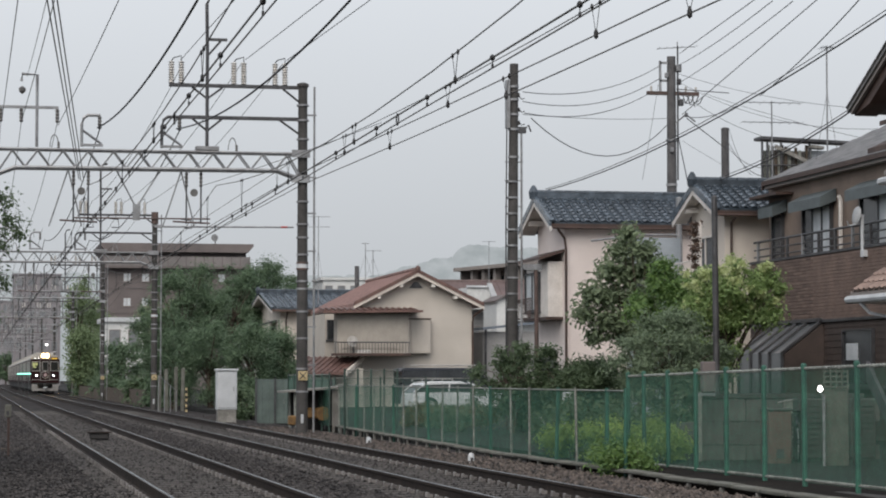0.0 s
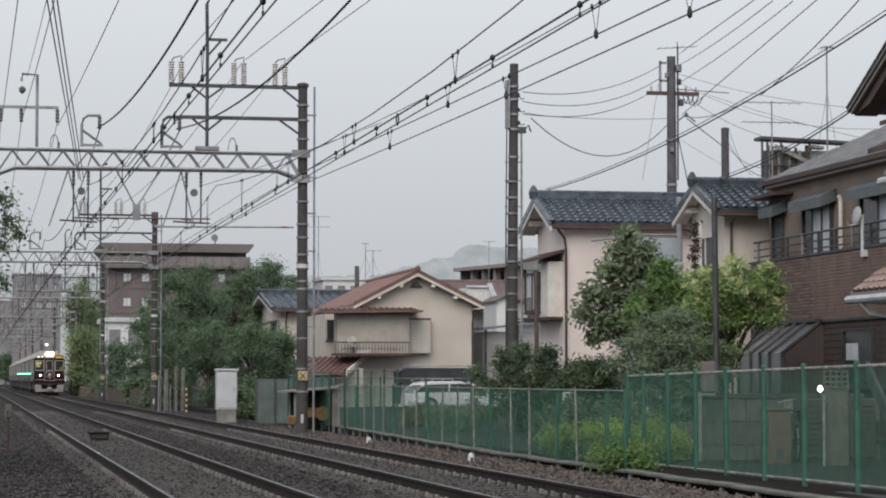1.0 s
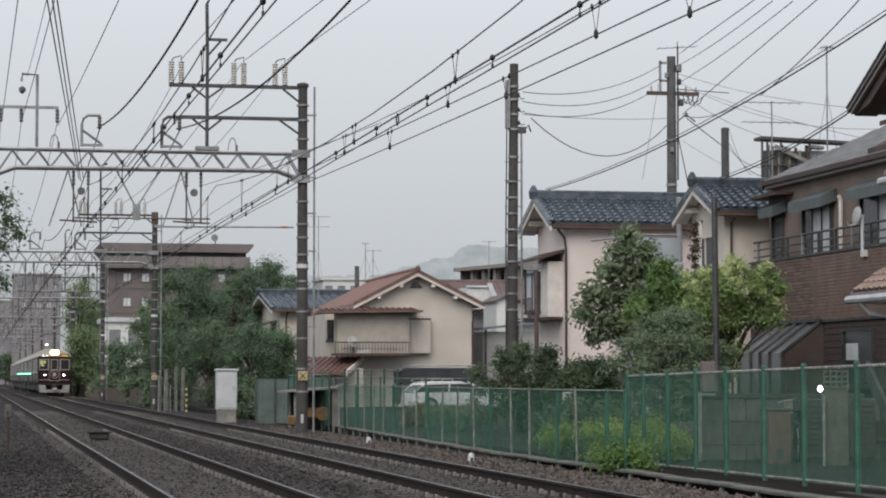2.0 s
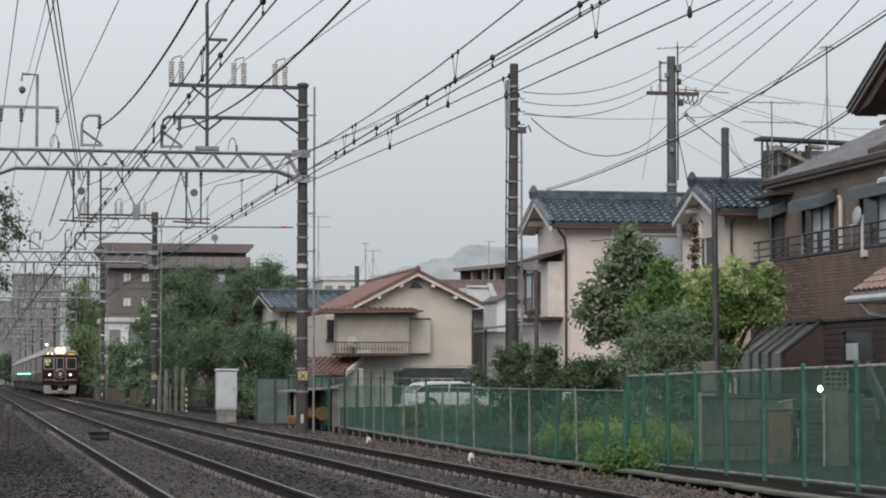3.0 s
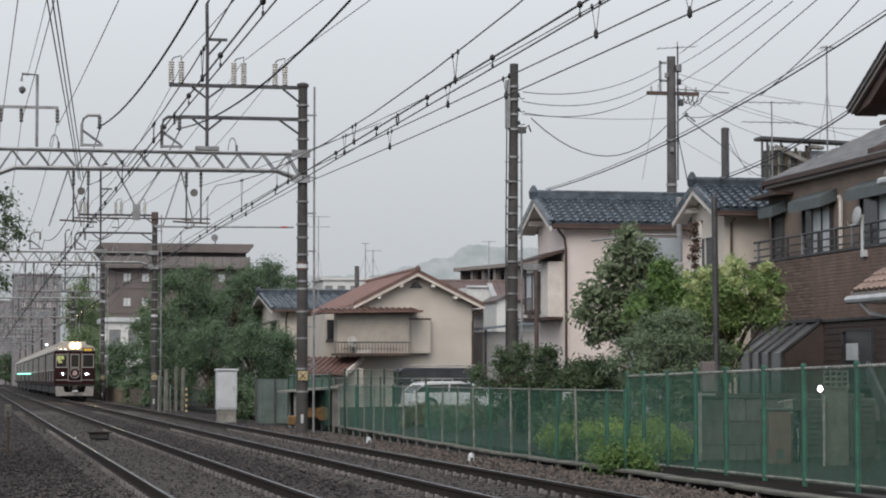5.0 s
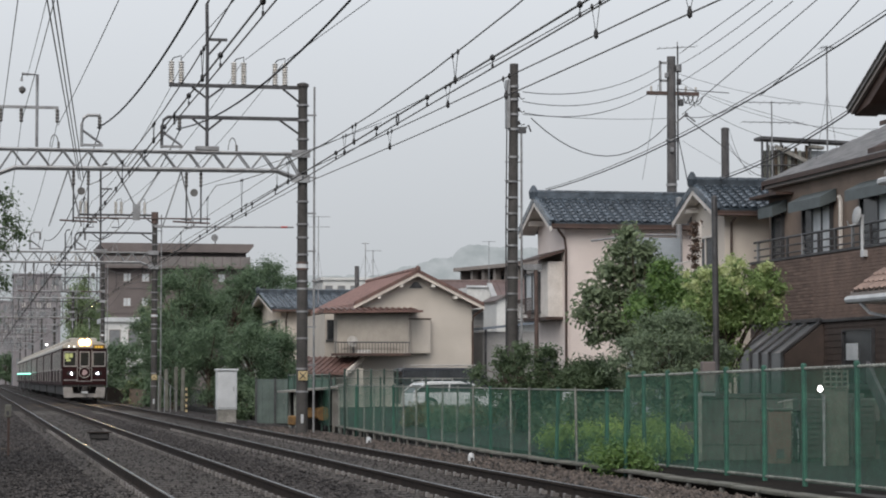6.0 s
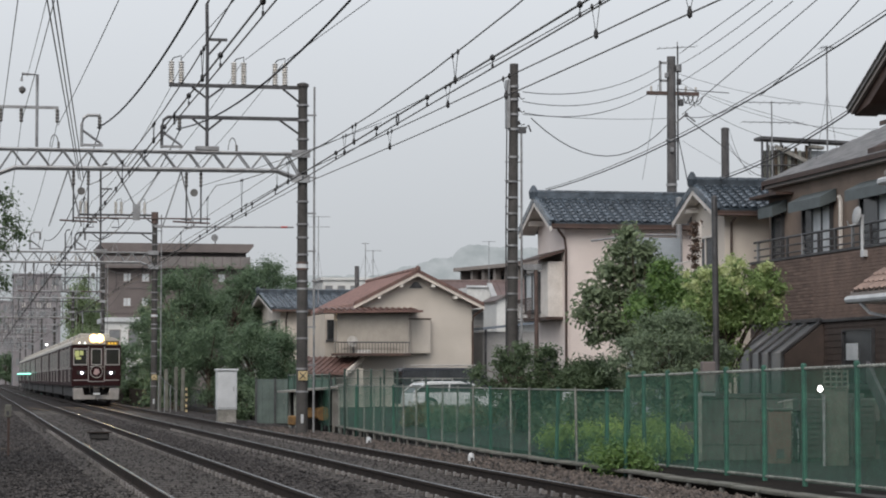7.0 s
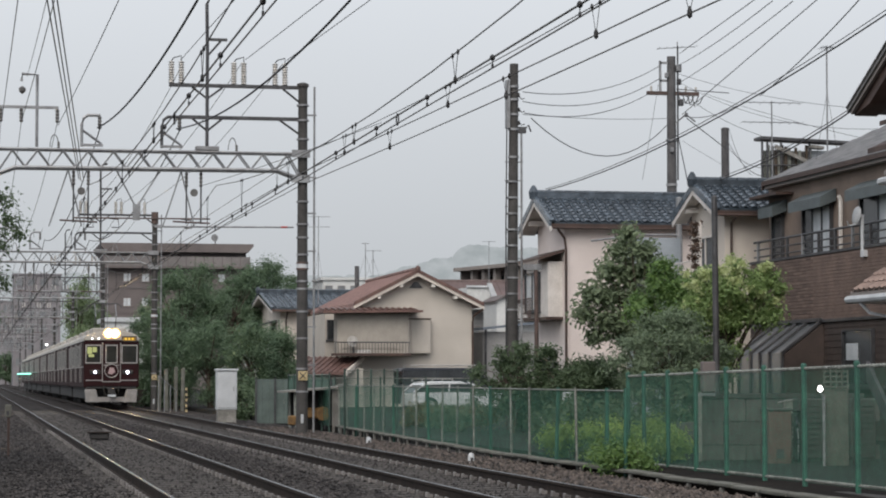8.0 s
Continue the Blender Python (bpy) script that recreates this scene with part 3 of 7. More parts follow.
def cable_trough():
    """A concrete cable trough on short posts along the fence."""
    t = thing("cable_trough", 0, 0, -0.395, "weathered concrete cable trough on short posts along the fence", "cable trough")
    slab = mesh_of("slab", soften(box(B(), -0.10, 0.006, 0.30, 0.10, 0.98, 0.35), 0.012), M_TROUGH)
    leg = mesh_of("leg", soften(box(B(), -0.09, -0.03, -0.03, -0.03, 0.03, 0.295), 0.01), M_CONC)
    for k in range(50):
        y = 16 + k
        x = fence_line(y) - 0.05
        piece("slab", slab, t, pose(x, y, 0.006 * math.sin(k * 1.7), 0, 0, -1.9 * (y > 42) + 0.3 * math.sin(k)))
    for k in range(36):
        y = 15.9 + 1.4 * k
        piece("leg", leg, t, pose(fence_line(y) - 0.05, y, 0, 0, 0, 0))
    return t


cable_trough()


# ---- roofs, walls and openings ----
def pantile(w, d, material, name):
    """One curved roof tile, x across the slope and y down it."""
    vs, fs = [], []
    for y in (0, d * 1.12):
        for i in range(6):
            a = i / 5
            vs.append((w * a, y, 0.042 * math.sin(a * math.pi * 1.5) + (0.03 if y else 0.0)))
    for i in range(5):
        fs.append((i, i + 1, i + 7, i + 6))
    base = len(vs)
    for i in range(6):
        vs.append((vs[6 + i][0], vs[6 + i][1], vs[6 + i][2] - 0.035))
    for i in range(5):
        fs.append((6 + i, 7 + i, base + i + 1, base + i))
    me = bpy.data.meshes.new(name)
    me.from_pydata(vs, [], fs)
    me.materials.append(material)
    return me


def tile_slope(roof, origin, along, down, n_a, n_d, me, w, d):
    """Tiles laid in rows over one slope of a roof."""
    a, dn = Vector(along).normalized(), Vector(down).normalized()
    nrm = a.cross(dn).normalized()
    if nrm.z < 0:
        nrm = -nrm
    rot = Matrix((a, dn, nrm)).transposed().to_4x4()
    for j in range(n_d):
        for i in range(n_a):
            o = Vector(origin) + a * (i * w) + dn * (j * d)
            piece("roof_tile", me, roof, Matrix.Translation(o) @ rot)


def window(parent, x0, x1, z0, z1, y, face="y", sill=True, pane=None, frame_mat=None, mull=1, name="window"):
    """A window on a wall that looks towards -y ('y') or -x ('x'), standing a little proud, with frame, panes and sill."""
    def bx(bm, a0, d0, c0, a1, d1, c1):
        return box(bm, a0, y + d0, c0, a1, y + d1, c1) if face == "y" else box(bm, y + d0, a0, c0, y + d1, a1, c1)
    fm = frame_mat or M_DSTEEL
    bmf = B()
    f = 0.05
    for a in ((x0, z0, x1, z0 + f), (x0, z1 - f, x1, z1), (x0, z0 + f, x0 + f, z1 - f), (x1 - f, z0 + f, x1, z1 - f)):
        bx(bmf, a[0], -0.07, a[1], a[2], 0.02, a[3])
    for k in range(1, mull + 1):
        xm = x0 + (x1 - x0) * k / (mull + 1)
        bx(bmf, xm - 0.025, -0.05, z0 + f, xm + 0.025, 0.02, z1 - f)
    w = part(name, bmf, fm, parent)
    for k in range(mull + 1):
        xa, xb = x0 + (x1 - x0) * k / (mull + 1), x0 + (x1 - x0) * (k + 1) / (mull + 1)
        part("pane", bx(B(), xa + 0.03, -0.02, z0 + 0.04, xb - 0.03, 0.0, z1 - 0.04), M_GLASS if mull > 1 and k == mull else pane or M_GLASS, w)
    if sill:
        part("sill", bx(B(), x0 - 0.06, -0.13, z0 - 0.06, x1 + 0.06, 0.02, z0), fm, w)
    return w


def roof_slab(parent, pts, axis, a0, a1, material, name="roof", label=""):
    return part(name, prism(B(), pts, axis, a0, a1), material, parent, label)


# ---- houses whose ridge runs across the line of the tracks ----
def cross_gable(t, w, d, ze, zr, left, right, ov, wall, nt, nd, tile_w, tile_d, x_wall=0.0):
    """Walls, tiled roof, ridge, bargeboards, fascia and gutter of a house with its gable towards the tracks."""
    th = 0.13
    sl = (zr - ze) / (d / 2)
    zl = ze - ov * sl
    part("wall", prism(B(), [(0, 0), (d, 0), (d, ze), (d / 2, zr), (0, ze)], "x", x_wall, w), wall, t, "rendered house wall")
    a = [(-ov, zl + 0.03), (d / 2, zr + 0.03), (d + ov, zl + 0.03), (d + ov, zl + 0.03 + th), (d / 2, zr + 0.03 + th), (-ov, zl + 0.03 + th)]
    r = roof_slab(t, a, "x", left, w + right, M_BLUETILE)
    me = pantile(tile_w, tile_d, M_BLUETILE, "blue_roof_tile")
    tile_slope(r, (left - 0.03, d / 2, zr + 0.04 + th), (1, 0, 0), (0, -(d / 2 + ov), -(zr - zl)), nt, nd, me, tile_w, tile_d)
    rd = part("ridge", box(B(), left - 0.04, d / 2 - 0.10, zr + th, w + right, d / 2 + 0.10, zr + th + 0.16), M_BLUETILE, r, "stacked ridge tiles")
    for k in range(int((w + right - left) / 0.3)):
        part("ridge_cap", cyl(B(), (left + 0.3 * k, d / 2, zr + th + 0.17), (left + 0.28 + 0.3 * k, d / 2, zr + th + 0.18), 0.085, 0.07, 8), M_BLUETILE, rd)
    part("ridge_end", lathe(B(), (left - 0.06, d / 2, zr + th - 0.02), [(0.12, 0), (0.15, 0.2), (0.09, 0.33), (0.04, 0.4)], 10), M_BLUETILE, r, "ornamental ridge-end tile")
    for ya, yb, za, zb in ((-ov, d / 2, zl, zr), (d / 2, d + ov, zr, zl)):
        part("bargeboard", prism(B(), [(ya, za - 0.11), (yb, zb - 0.11), (yb, zb + 0.03), (ya, za + 0.03)], "x", left - 0.05, left), M_OFFWHITE, t, "white bargeboard")
        part("verge_edge", prism(B(), [(ya, za + 0.03), (yb, zb + 0.03), (yb, zb + th + 0.09), (ya, za + th + 0.09)], "x", left - 0.07, left + 0.1), M_BLUETILE, t)
    for ya, yb, za, zb in ((-ov, d / 2, zl, zr), (d / 2, d + ov, zr, zl)):
        part("gable_soffit", prism(B(), [(ya, za - 0.01), (yb, zb - 0.01), (yb, zb + 0.028), (ya, za + 0.028)], "x", left, x_wall - 0.01), M_OFFWHITE, t)
    for k in (0.2, 0.5, 0.8):
        part("purlin_end", box(B(), left + 0.02, d * k - 0.06, ze + (zr - ze) * (1 - abs(2 * k - 1)) - 0.2, x_wall, d * k + 0.06, ze + (zr - ze) * (1 - abs(2 * k - 1)) - 0.05), M_OFFWHITE, t)
    part("soffit", prism(B(), [(-ov, zl - 0.02), (0, ze - 0.02), (0, ze + 0.02), (-ov, zl + 0.02)], "x", left, w + right), M_OFFWHITE, t)
    part("fascia", box(B(), left, -ov - 0.03, zl + 0.015, w + right, -ov + 0.02, zl + 0.1), M_BROWNTRIM, t)
    return part("gutter", tube(B(), [(left, -ov - 0.09, zl - 0.02), (w, -ov - 0.09, zl - 0.03)], 0.034, 8), M_BROWNTRIM, t), zl


def railing(t, x, y0, y1, z0, z1, m, n, label=""):
    rail = part("balcony_rail", tube(B(), [(x, y0, z1), (x, y1, z1)], 0.02, 5), m, t, label)
    for k in range(n):
        y = y0 + (y1 - y0) * k / (n - 1)
        part("baluster", tube(B(), [(x, y, z0), (x, y, z1)], 0.011, 4), m, rail)
    part("rail_foot", tube(B(), [(x, y0, z0), (x, y1, z0), (x + 0.3, y1, z0)], 0.018, 5), m, rail)
    return rail


def pink_house():
    t = thing("house", 16.55, 66, -0.12, "two-storey pale pink stucco house with blue-grey tiled gable roof", "house", "houses along the line")
    d = 3.3
    g, zl = cross_gable(t, 7.0, d, 5.84, 6.54, -0.46, 0.3, 0.32, M_PINKWALL, 31, 8, 0.25, 0.268)
    part("downpipe", tube(B(), [(-0.3, -0.41, zl - 0.06), (-0.02, -0.1, 5.4), (0.02, -0.09, 5.1), (0.02, -0.09, 0.1)], 0.038, 8), M_BROWNTRIM, g)
    # box bay with shutters towards the tracks
    bay = part("bay", box(B(), -0.42, 0.25, 3.15, 0.0, 3.0, 4.75), M_OFFWHITE, t, "white boarded box bay")
    part("bay_roof", prism(B(), [(-0.75, 4.78), (0.0, 5.02), (0.0, 5.10), (-0.75, 4.86)], "y", 0.0, 3.3), M_BROWNTRIM, bay)
    part("bay_ledge", box(B(), -0.5, 0.2, 3.08, 0.0, 3.1, 3.16), M_BROWNTRIM, bay)
    for k in range(6):
        part("bay_board", box(B(), -0.435, 0.27 + k * 0.14, 3.2, -0.42, 0.39 + k * 0.14, 4.7), M_OFFWHITE, bay)
    window(t, 1.2, 2.9, 3.35, 4.5, -0.44, "x", mull=1, pane=M_CURTAIN)
    railing(t, -0.72, 1.2, 2.95, 3.15, 3.72, M_BROWNSTEEL, 12, "rust-brown window rail")
    window(t, 1.2, 2.6, 0.9, 2.0, 0.0, "x", mull=1)
    lean = part("lean_to", box(B(), 0.4, -0.9, 0, 3.4, 0, 0.62), M_CONCD, t)
    part("lean_to_roof", prism(B(), [(-1.1, 0.62), (0, 0.86), (0, 0.93), (-1.1, 0.69)], "x", 0.2, 3.6), M_DSTEEL, lean, "low dark lean-to roof")
    part("vent", soften(box(B(), 1.3, -0.06, 1.2, 1.65, 0.0, 1.35), 0.01), M_STEEL, t)


def annexe_house():
    """The cream house with a blue tiled roof between the pink and the brick house."""
    t = thing("house", 19.15, 59.6, -0.12, "cream stucco house with blue-grey tiled roof and white gable trim", "house", "houses along the line")
    d = 2.9
    g, zl = cross_gable(t, 5.0, d, 5.85, 6.42, -0.25, 0.3, 0.48, M_CREAM2, 22, 8, 0.25, 0.252, 0.12)
    part("downpipe", tube(B(), [(0.25, -0.57, zl - 0.05), (0.28, -0.1, 5.45), (0.28, -0.09, 5.2), (0.28, -0.09, 0.1)], 0.035, 8), M_BROWNTRIM, g)
    part("gable_vent", cyl(B(), (0.06, d / 2, 6.0), (0.12, d / 2, 6.0), 0.1, n=12), M_DSTEEL, t)
    window(t, 0.7, 2.3, 3.7, 5.2, 0.1, "x", mull=1, frame_mat=M_OFFWHITE)
    part("balcony_floor", box(B(), -0.55, 0.1, 3.45, 0.12, 2.8, 3.62), M_OFFWHITE, t)
    railing(t, -0.5, 0.15, 2.75, 3.65, 4.5, M_OFFWHITE, 13)
    part("side_post", box(B(), -0.55, 0.1, 0, -0.47, 0.18, 5.5), M_OFFWHITE, t)
    part("annexe_wall", box(B(), -1.1, 3.9, 0, 0.1, 5.2, 5.3), mat("blue_grey_sheet", (0.40, 0.45, 0.50), (0.33, 0.37, 0.41), 0.6, 0, 1.5, 30, 0.08, 0.05), t, "blue-grey sheet-clad annexe")


def brick_house():
    """Brown brick house with a balcony behind a brick parapet."""
    t = thing("house", 19.5, 40, -0.12, "brown brick house with balcony, awnings and grey slate roof", "house", "houses along the line")
    ln = 18.2
    part("wall", box(B(), 0.02, 0, 0, 8, ln, 4.08), M_BRICKWALL, t, "brown brick wall")
    part("upper_wall", box(B(), 0.62, 0.3, 4.08, 8, ln + 0.3, 6.34), mat("brown_rendered_wall", (0.26, 0.20, 0.162), (0.20, 0.155, 0.128), 0.9, 0, 1.4, 40, 0.12, 0.2), t, "brown rendered upper storey")
    par = part("parapet", box(B(), 0.02, 0, 4.08, 0.22, ln, 4.30), M_BRICKWALL, t)
    part("coping", box(B(), -0.03, -0.02, 4.30, 0.26, ln + 0.04, 4.36), M_DSTEEL, par)
    rail = part("balcony_rail", tube(B(), [(0.12, 0.0, 4.86), (0.12, ln, 4.86)], 0.032, 6), M_DSTEEL, t, "dark metal balcony rail")
    part("middle_rail", tube(B(), [(0.12, 0.0, 4.66), (0.12, ln, 4.66)], 0.022, 5), M_DSTEEL, rail)
    part("lower_rail", tube(B(), [(0.12, 0.0, 4.48), (0.12, ln, 4.48)], 0.022, 5), M_DSTEEL, rail)
    for k in range(17):
        part("rail_post", box(B(), 0.09, 0.1 + k * 1.11, 4.36, 0.15, 0.17 + k * 1.11, 4.86), M_STEEL if k % 3 == 1 else M_DSTEEL, rail)
    # bricks on the stretch of the wall that faces the tracks
    me = mesh_of("brick", soften(box(B(), -0.012, 0.006, 0.005, 0.03, 0.294, 0.075), 0.004), M_BRICK)
    for j in range(19):
        for i in range(15):
            piece("brick", me, par, pose(0.0, ln - 0.31 - i * 0.3 - (0.15 if j % 2 else 0), 2.76 + j * 0.08))
    for name, j0, j1, i0, z0 in (("brick_facing", 0, 19, 15, 2.76),):
        bmj = B()
        for j in range(j0, j1):
            for i in range(i0, 60):
                y = ln - 0.31 - i * 0.3 - (0.15 if j % 2 else 0)
                if y > 0.02:
                    box(bmj, -0.008, y + 0.006, z0 + 0.005 + j * 0.08, 0.03, y + 0.294, z0 + 0.075 + j * 0.08)
        tagged(part(name, bmj, M_BRICK, t), kind="stuff")
    # brown boards, coloured darker to carry the shade between the two houses
    m_siding = mat("shade_toned_brown_siding", (0.072, 0.052, 0.045), (0.05, 0.037, 0.032), 0.75, 0, 2, 30, 0.15, 0.12)
    for k in range(18):
        part("siding_board", prism(B(), [(-0.012, 0.01 + k * 0.15), (0.02, 0.01 + k * 0.15), (0.02, 0.158 + k * 0.15), (0.0, 0.158 + k * 0.15)], "y", 0.02, ln - 0.02), m_siding, t)
    part("belt_trim", box(B(), -0.06, 0.0, 2.70, 0.02, ln, 2.77), M_DSTEEL, t, "dark trim between the storeys")
    # upper storey: windows, and awning boxes over them
    m_awn = mat("green_grey_awning", (0.115, 0.14, 0.145), (0.085, 0.102, 0.106), 0.5)
    for y0, y1, gl in ((17.3, 18.1, 0), (13.8, 15.8, 1), (8.6, 11.9, 1), (3.2, 7.0, 1)):
        window(t, y0, y1, 4.1, 5.58, 0.6, "x", False, M_CURTAIN if gl else M_GLASS, M_DSTEEL, 2 if gl else 0)
        part("awning", prism(B(), [(0.20, 5.47), (0.60, 5.62), (0.60, 5.92), (0.20, 5.72)], "y", y0 - 0.25, y1 + 0.05), m_awn, t, "grey-green awning box")
    roof = roof_slab(t, [(0.40, 6.30), (4.5, 8.16), (9.0, 6.12), (9.0, 6.24), (4.5, 8.28), (0.40, 6.42)], "y", -0.4, ln + 0.05, M_SLATE)
    me = mesh_of("slate", box(B(), 0, 0, 0, 0.435, 0.30, 0.03), M_SLATE)
    a = math.atan2(1.86, 4.1)
    rot = Matrix(((0, math.cos(a), -math.sin(a), 0), (1, 0, 0, 0), (0, math.sin(a), math.cos(a), 0), (0, 0, 0, 1)))
    for j in range(15):
        for i in range(20):
            d = j * 0.30
            piece("slate", me, roof, Matrix.Translation((0.38 + d * math.cos(a), ln - 0.41 - i * 0.45 - (0.22 if j % 2 else 0), 6.435 + d * math.sin(a))) @ rot @ pose(0, 0, 0, 3, 0, 0))
    part("fascia", box(B(), 0.33, -0.4, 6.33, 0.40, ln + 0.05, 6.44), M_BROWNTRIM, t, "dark brown fascia board")
    part("verge_board", prism(B(), [(0.35, 6.22), (4.5, 8.1), (4.5, 8.29), (0.35, 6.43)], "y", ln + 0.05, ln + 0.11), M_BROWNTRIM, t)
    part("soffit", box(B(), 0.40, -0.35, 6.25, 0.65, ln, 6.30), M_TANL, t)
    part("side_eave", box(B(), 0.15, ln - 1.6, 6.0, 0.62, ln + 0.5, 6.07), M_BROWNTRIM, t, "narrow dark hood over the end window")
    part("downpipe", tube(B(), [(0.45, 13.0, 5.7), (0.5, 13.0, 5.6), (0.5, 13.0, 4.1)], 0.05, 8), M_OFFWHITE, t, "white downpipe")
    # lean-to sunroom at the foot
    m_pan = mat("smoky_sunroom_panel", (0.115, 0.124, 0.13), (0.078, 0.085, 0.09), 0.3, 0, 2, 20, 0.1, 0.02, 0, 0.3)
    sun_r = part("sunroom", prism(B(), [(-1.0, 0.0), (-0.01, 0), (-0.01, 2.72), (-1.0, 1.98)], "y", 12.9, 16.2), m_pan, t, "lean-to sunroom with smoky panels")
    part("end_wall", prism(B(), [(-0.98, 0.0), (-0.01, 0), (-0.01, 2.68), (-0.98, 1.95)], "y", 12.83, 12.9), m_siding, sun_r)
    for y in (12.84, 13.75, 14.45, 15.15, 16.08):
        part("glazing_bar", prism(B(), [(-1.03, 1.96), (0, 2.74), (0, 2.80), (-1.03, 2.02)], "y", y, y + 0.13), M_DSTEEL, sun_r)
        part("mullion", box(B(), -1.03, y, 0, -0.99, y + 0.13, 1.98), M_DSTEEL, sun_r)
    part("flashing", box(B(), -0.12, 12.8, 2.72, -0.07, 16.25, 2.80), M_DSTEEL, sun_r)
    window(t, 9.6, 11.5, 1.2, 2.5, -0.01, "x", True, M_GLASS, M_DSTEEL, 0)
    part("window_card", box(B(), -0.06, 10.55, 1.8, -0.04, 11.25, 2.18), M_CURTAIN, t, "pale panel in the window")
    window(t, 4.0, 6.5, 0.9, 2.3, -0.01, "x", True, M_GLASS, M_DSTEEL, 1)
    # satellite dish on a white mast at the parapet
    M_GREYDISH = mat("weathered_dish_grey", (0.36, 0.37, 0.38), (0.27, 0.28, 0.29), 0.5, 0, 2, 20, 0.08)
    dish = part("dish_mast", tube(B(), [(-0.05, 10.2, 4.1), (-0.05, 10.2, 5.05)], 0.04), M_WHITE, t)
    bmd = B()
    bmesh.ops.create_uvsphere(bmd, u_segments=16, v_segments=8, radius=0.22, matrix=pose(-0.18, 10.2, 5.02, 80, 0, -80) @ Matrix.Diagonal((0.8, 1, 0.25, 1)))
    part("dish", bmd, M_GREYDISH, dish, "pale grey satellite dish", True)
    part("dish_arm", tube(B(), [(-0.15, 10.2, 4.85), (-0.45, 10.0, 4.78), (-0.5, 9.95, 4.88)], 0.016, 5), M_WHITE, dish)
    part("dish_bracket", box(B(), -0.1, 10.0, 4.1, 0.12, 10.2, 4.25), M_WHITE, dish)


def roof_shed():
    """Weathered open plank enclosure on the roof of the house behind."""
    t = thing("house", 22.45, 66, -0.12, "flat-roofed house topped by a weathered open plank enclosure", "house", "houses along the line")
    part("wall", box(B(), 0, 0, 0, 6, 5, 6.7), M_BRICKWALL, t)
    shed = part("roof_shed", box(B(), 0.25, 0.52, 6.7, 3.0, 0.58, 8.1), M_GREYPOST, t, "weathered plank enclosure")
    part("shed_roof", prism(B(), [(0.0, 8.37), (2.75, 8.29), (2.75, 8.36), (0.0, 8.46)], "y", -0.1, 0.6), M_DSTEEL, shed)
    for x in (0.04, 0.20, 0.62, 1.50, 2.70):
        part("frame_post", box(B(), x, 0.0, 6.7, x + 0.05, 0.06, 8.34), M_DSTEEL, shed)
    rng = random.Random(8)
    for k in range(13):
        x = 0.24 + k * 0.105 + rng.uniform(0, 0.02)
        part("plank", box(B(), x, 0.07 + rng.uniform(0, 0.03), 6.72, x + 0.085, 0.11, 8.25 - rng.uniform(0.0, 0.25)), (M_GREYPOST, M_SLEEPER, M_BARK)[k % 3], shed)
    part("diagonal", box(B(), -0.07, -0.05, -0.06, 1.2, 0.0, 0.05), M_CONC, shed, "pale slanting plank").matrix_basis = pose(0.5, -0.02, 8.15, 0, 24, 0)
    part("cross_rail", tube(B(), [(0.0, -0.02, 7.6), (1.6, -0.02, 7.65)], 0.025, 5), M_DSTEEL, shed)
    part("gable_cap", prism(B(), [(1.45, 8.15), (1.58, 8.24), (1.95, 8.2), (1.95, 8.12)], "y", -0.05, 0.3), M_CONC, shed)
    part("side_screen", box(B(), 1.55, 0.3, 6.7, 2.9, 0.36, 8.1), M_CURTAIN, t, "pale translucent screen")


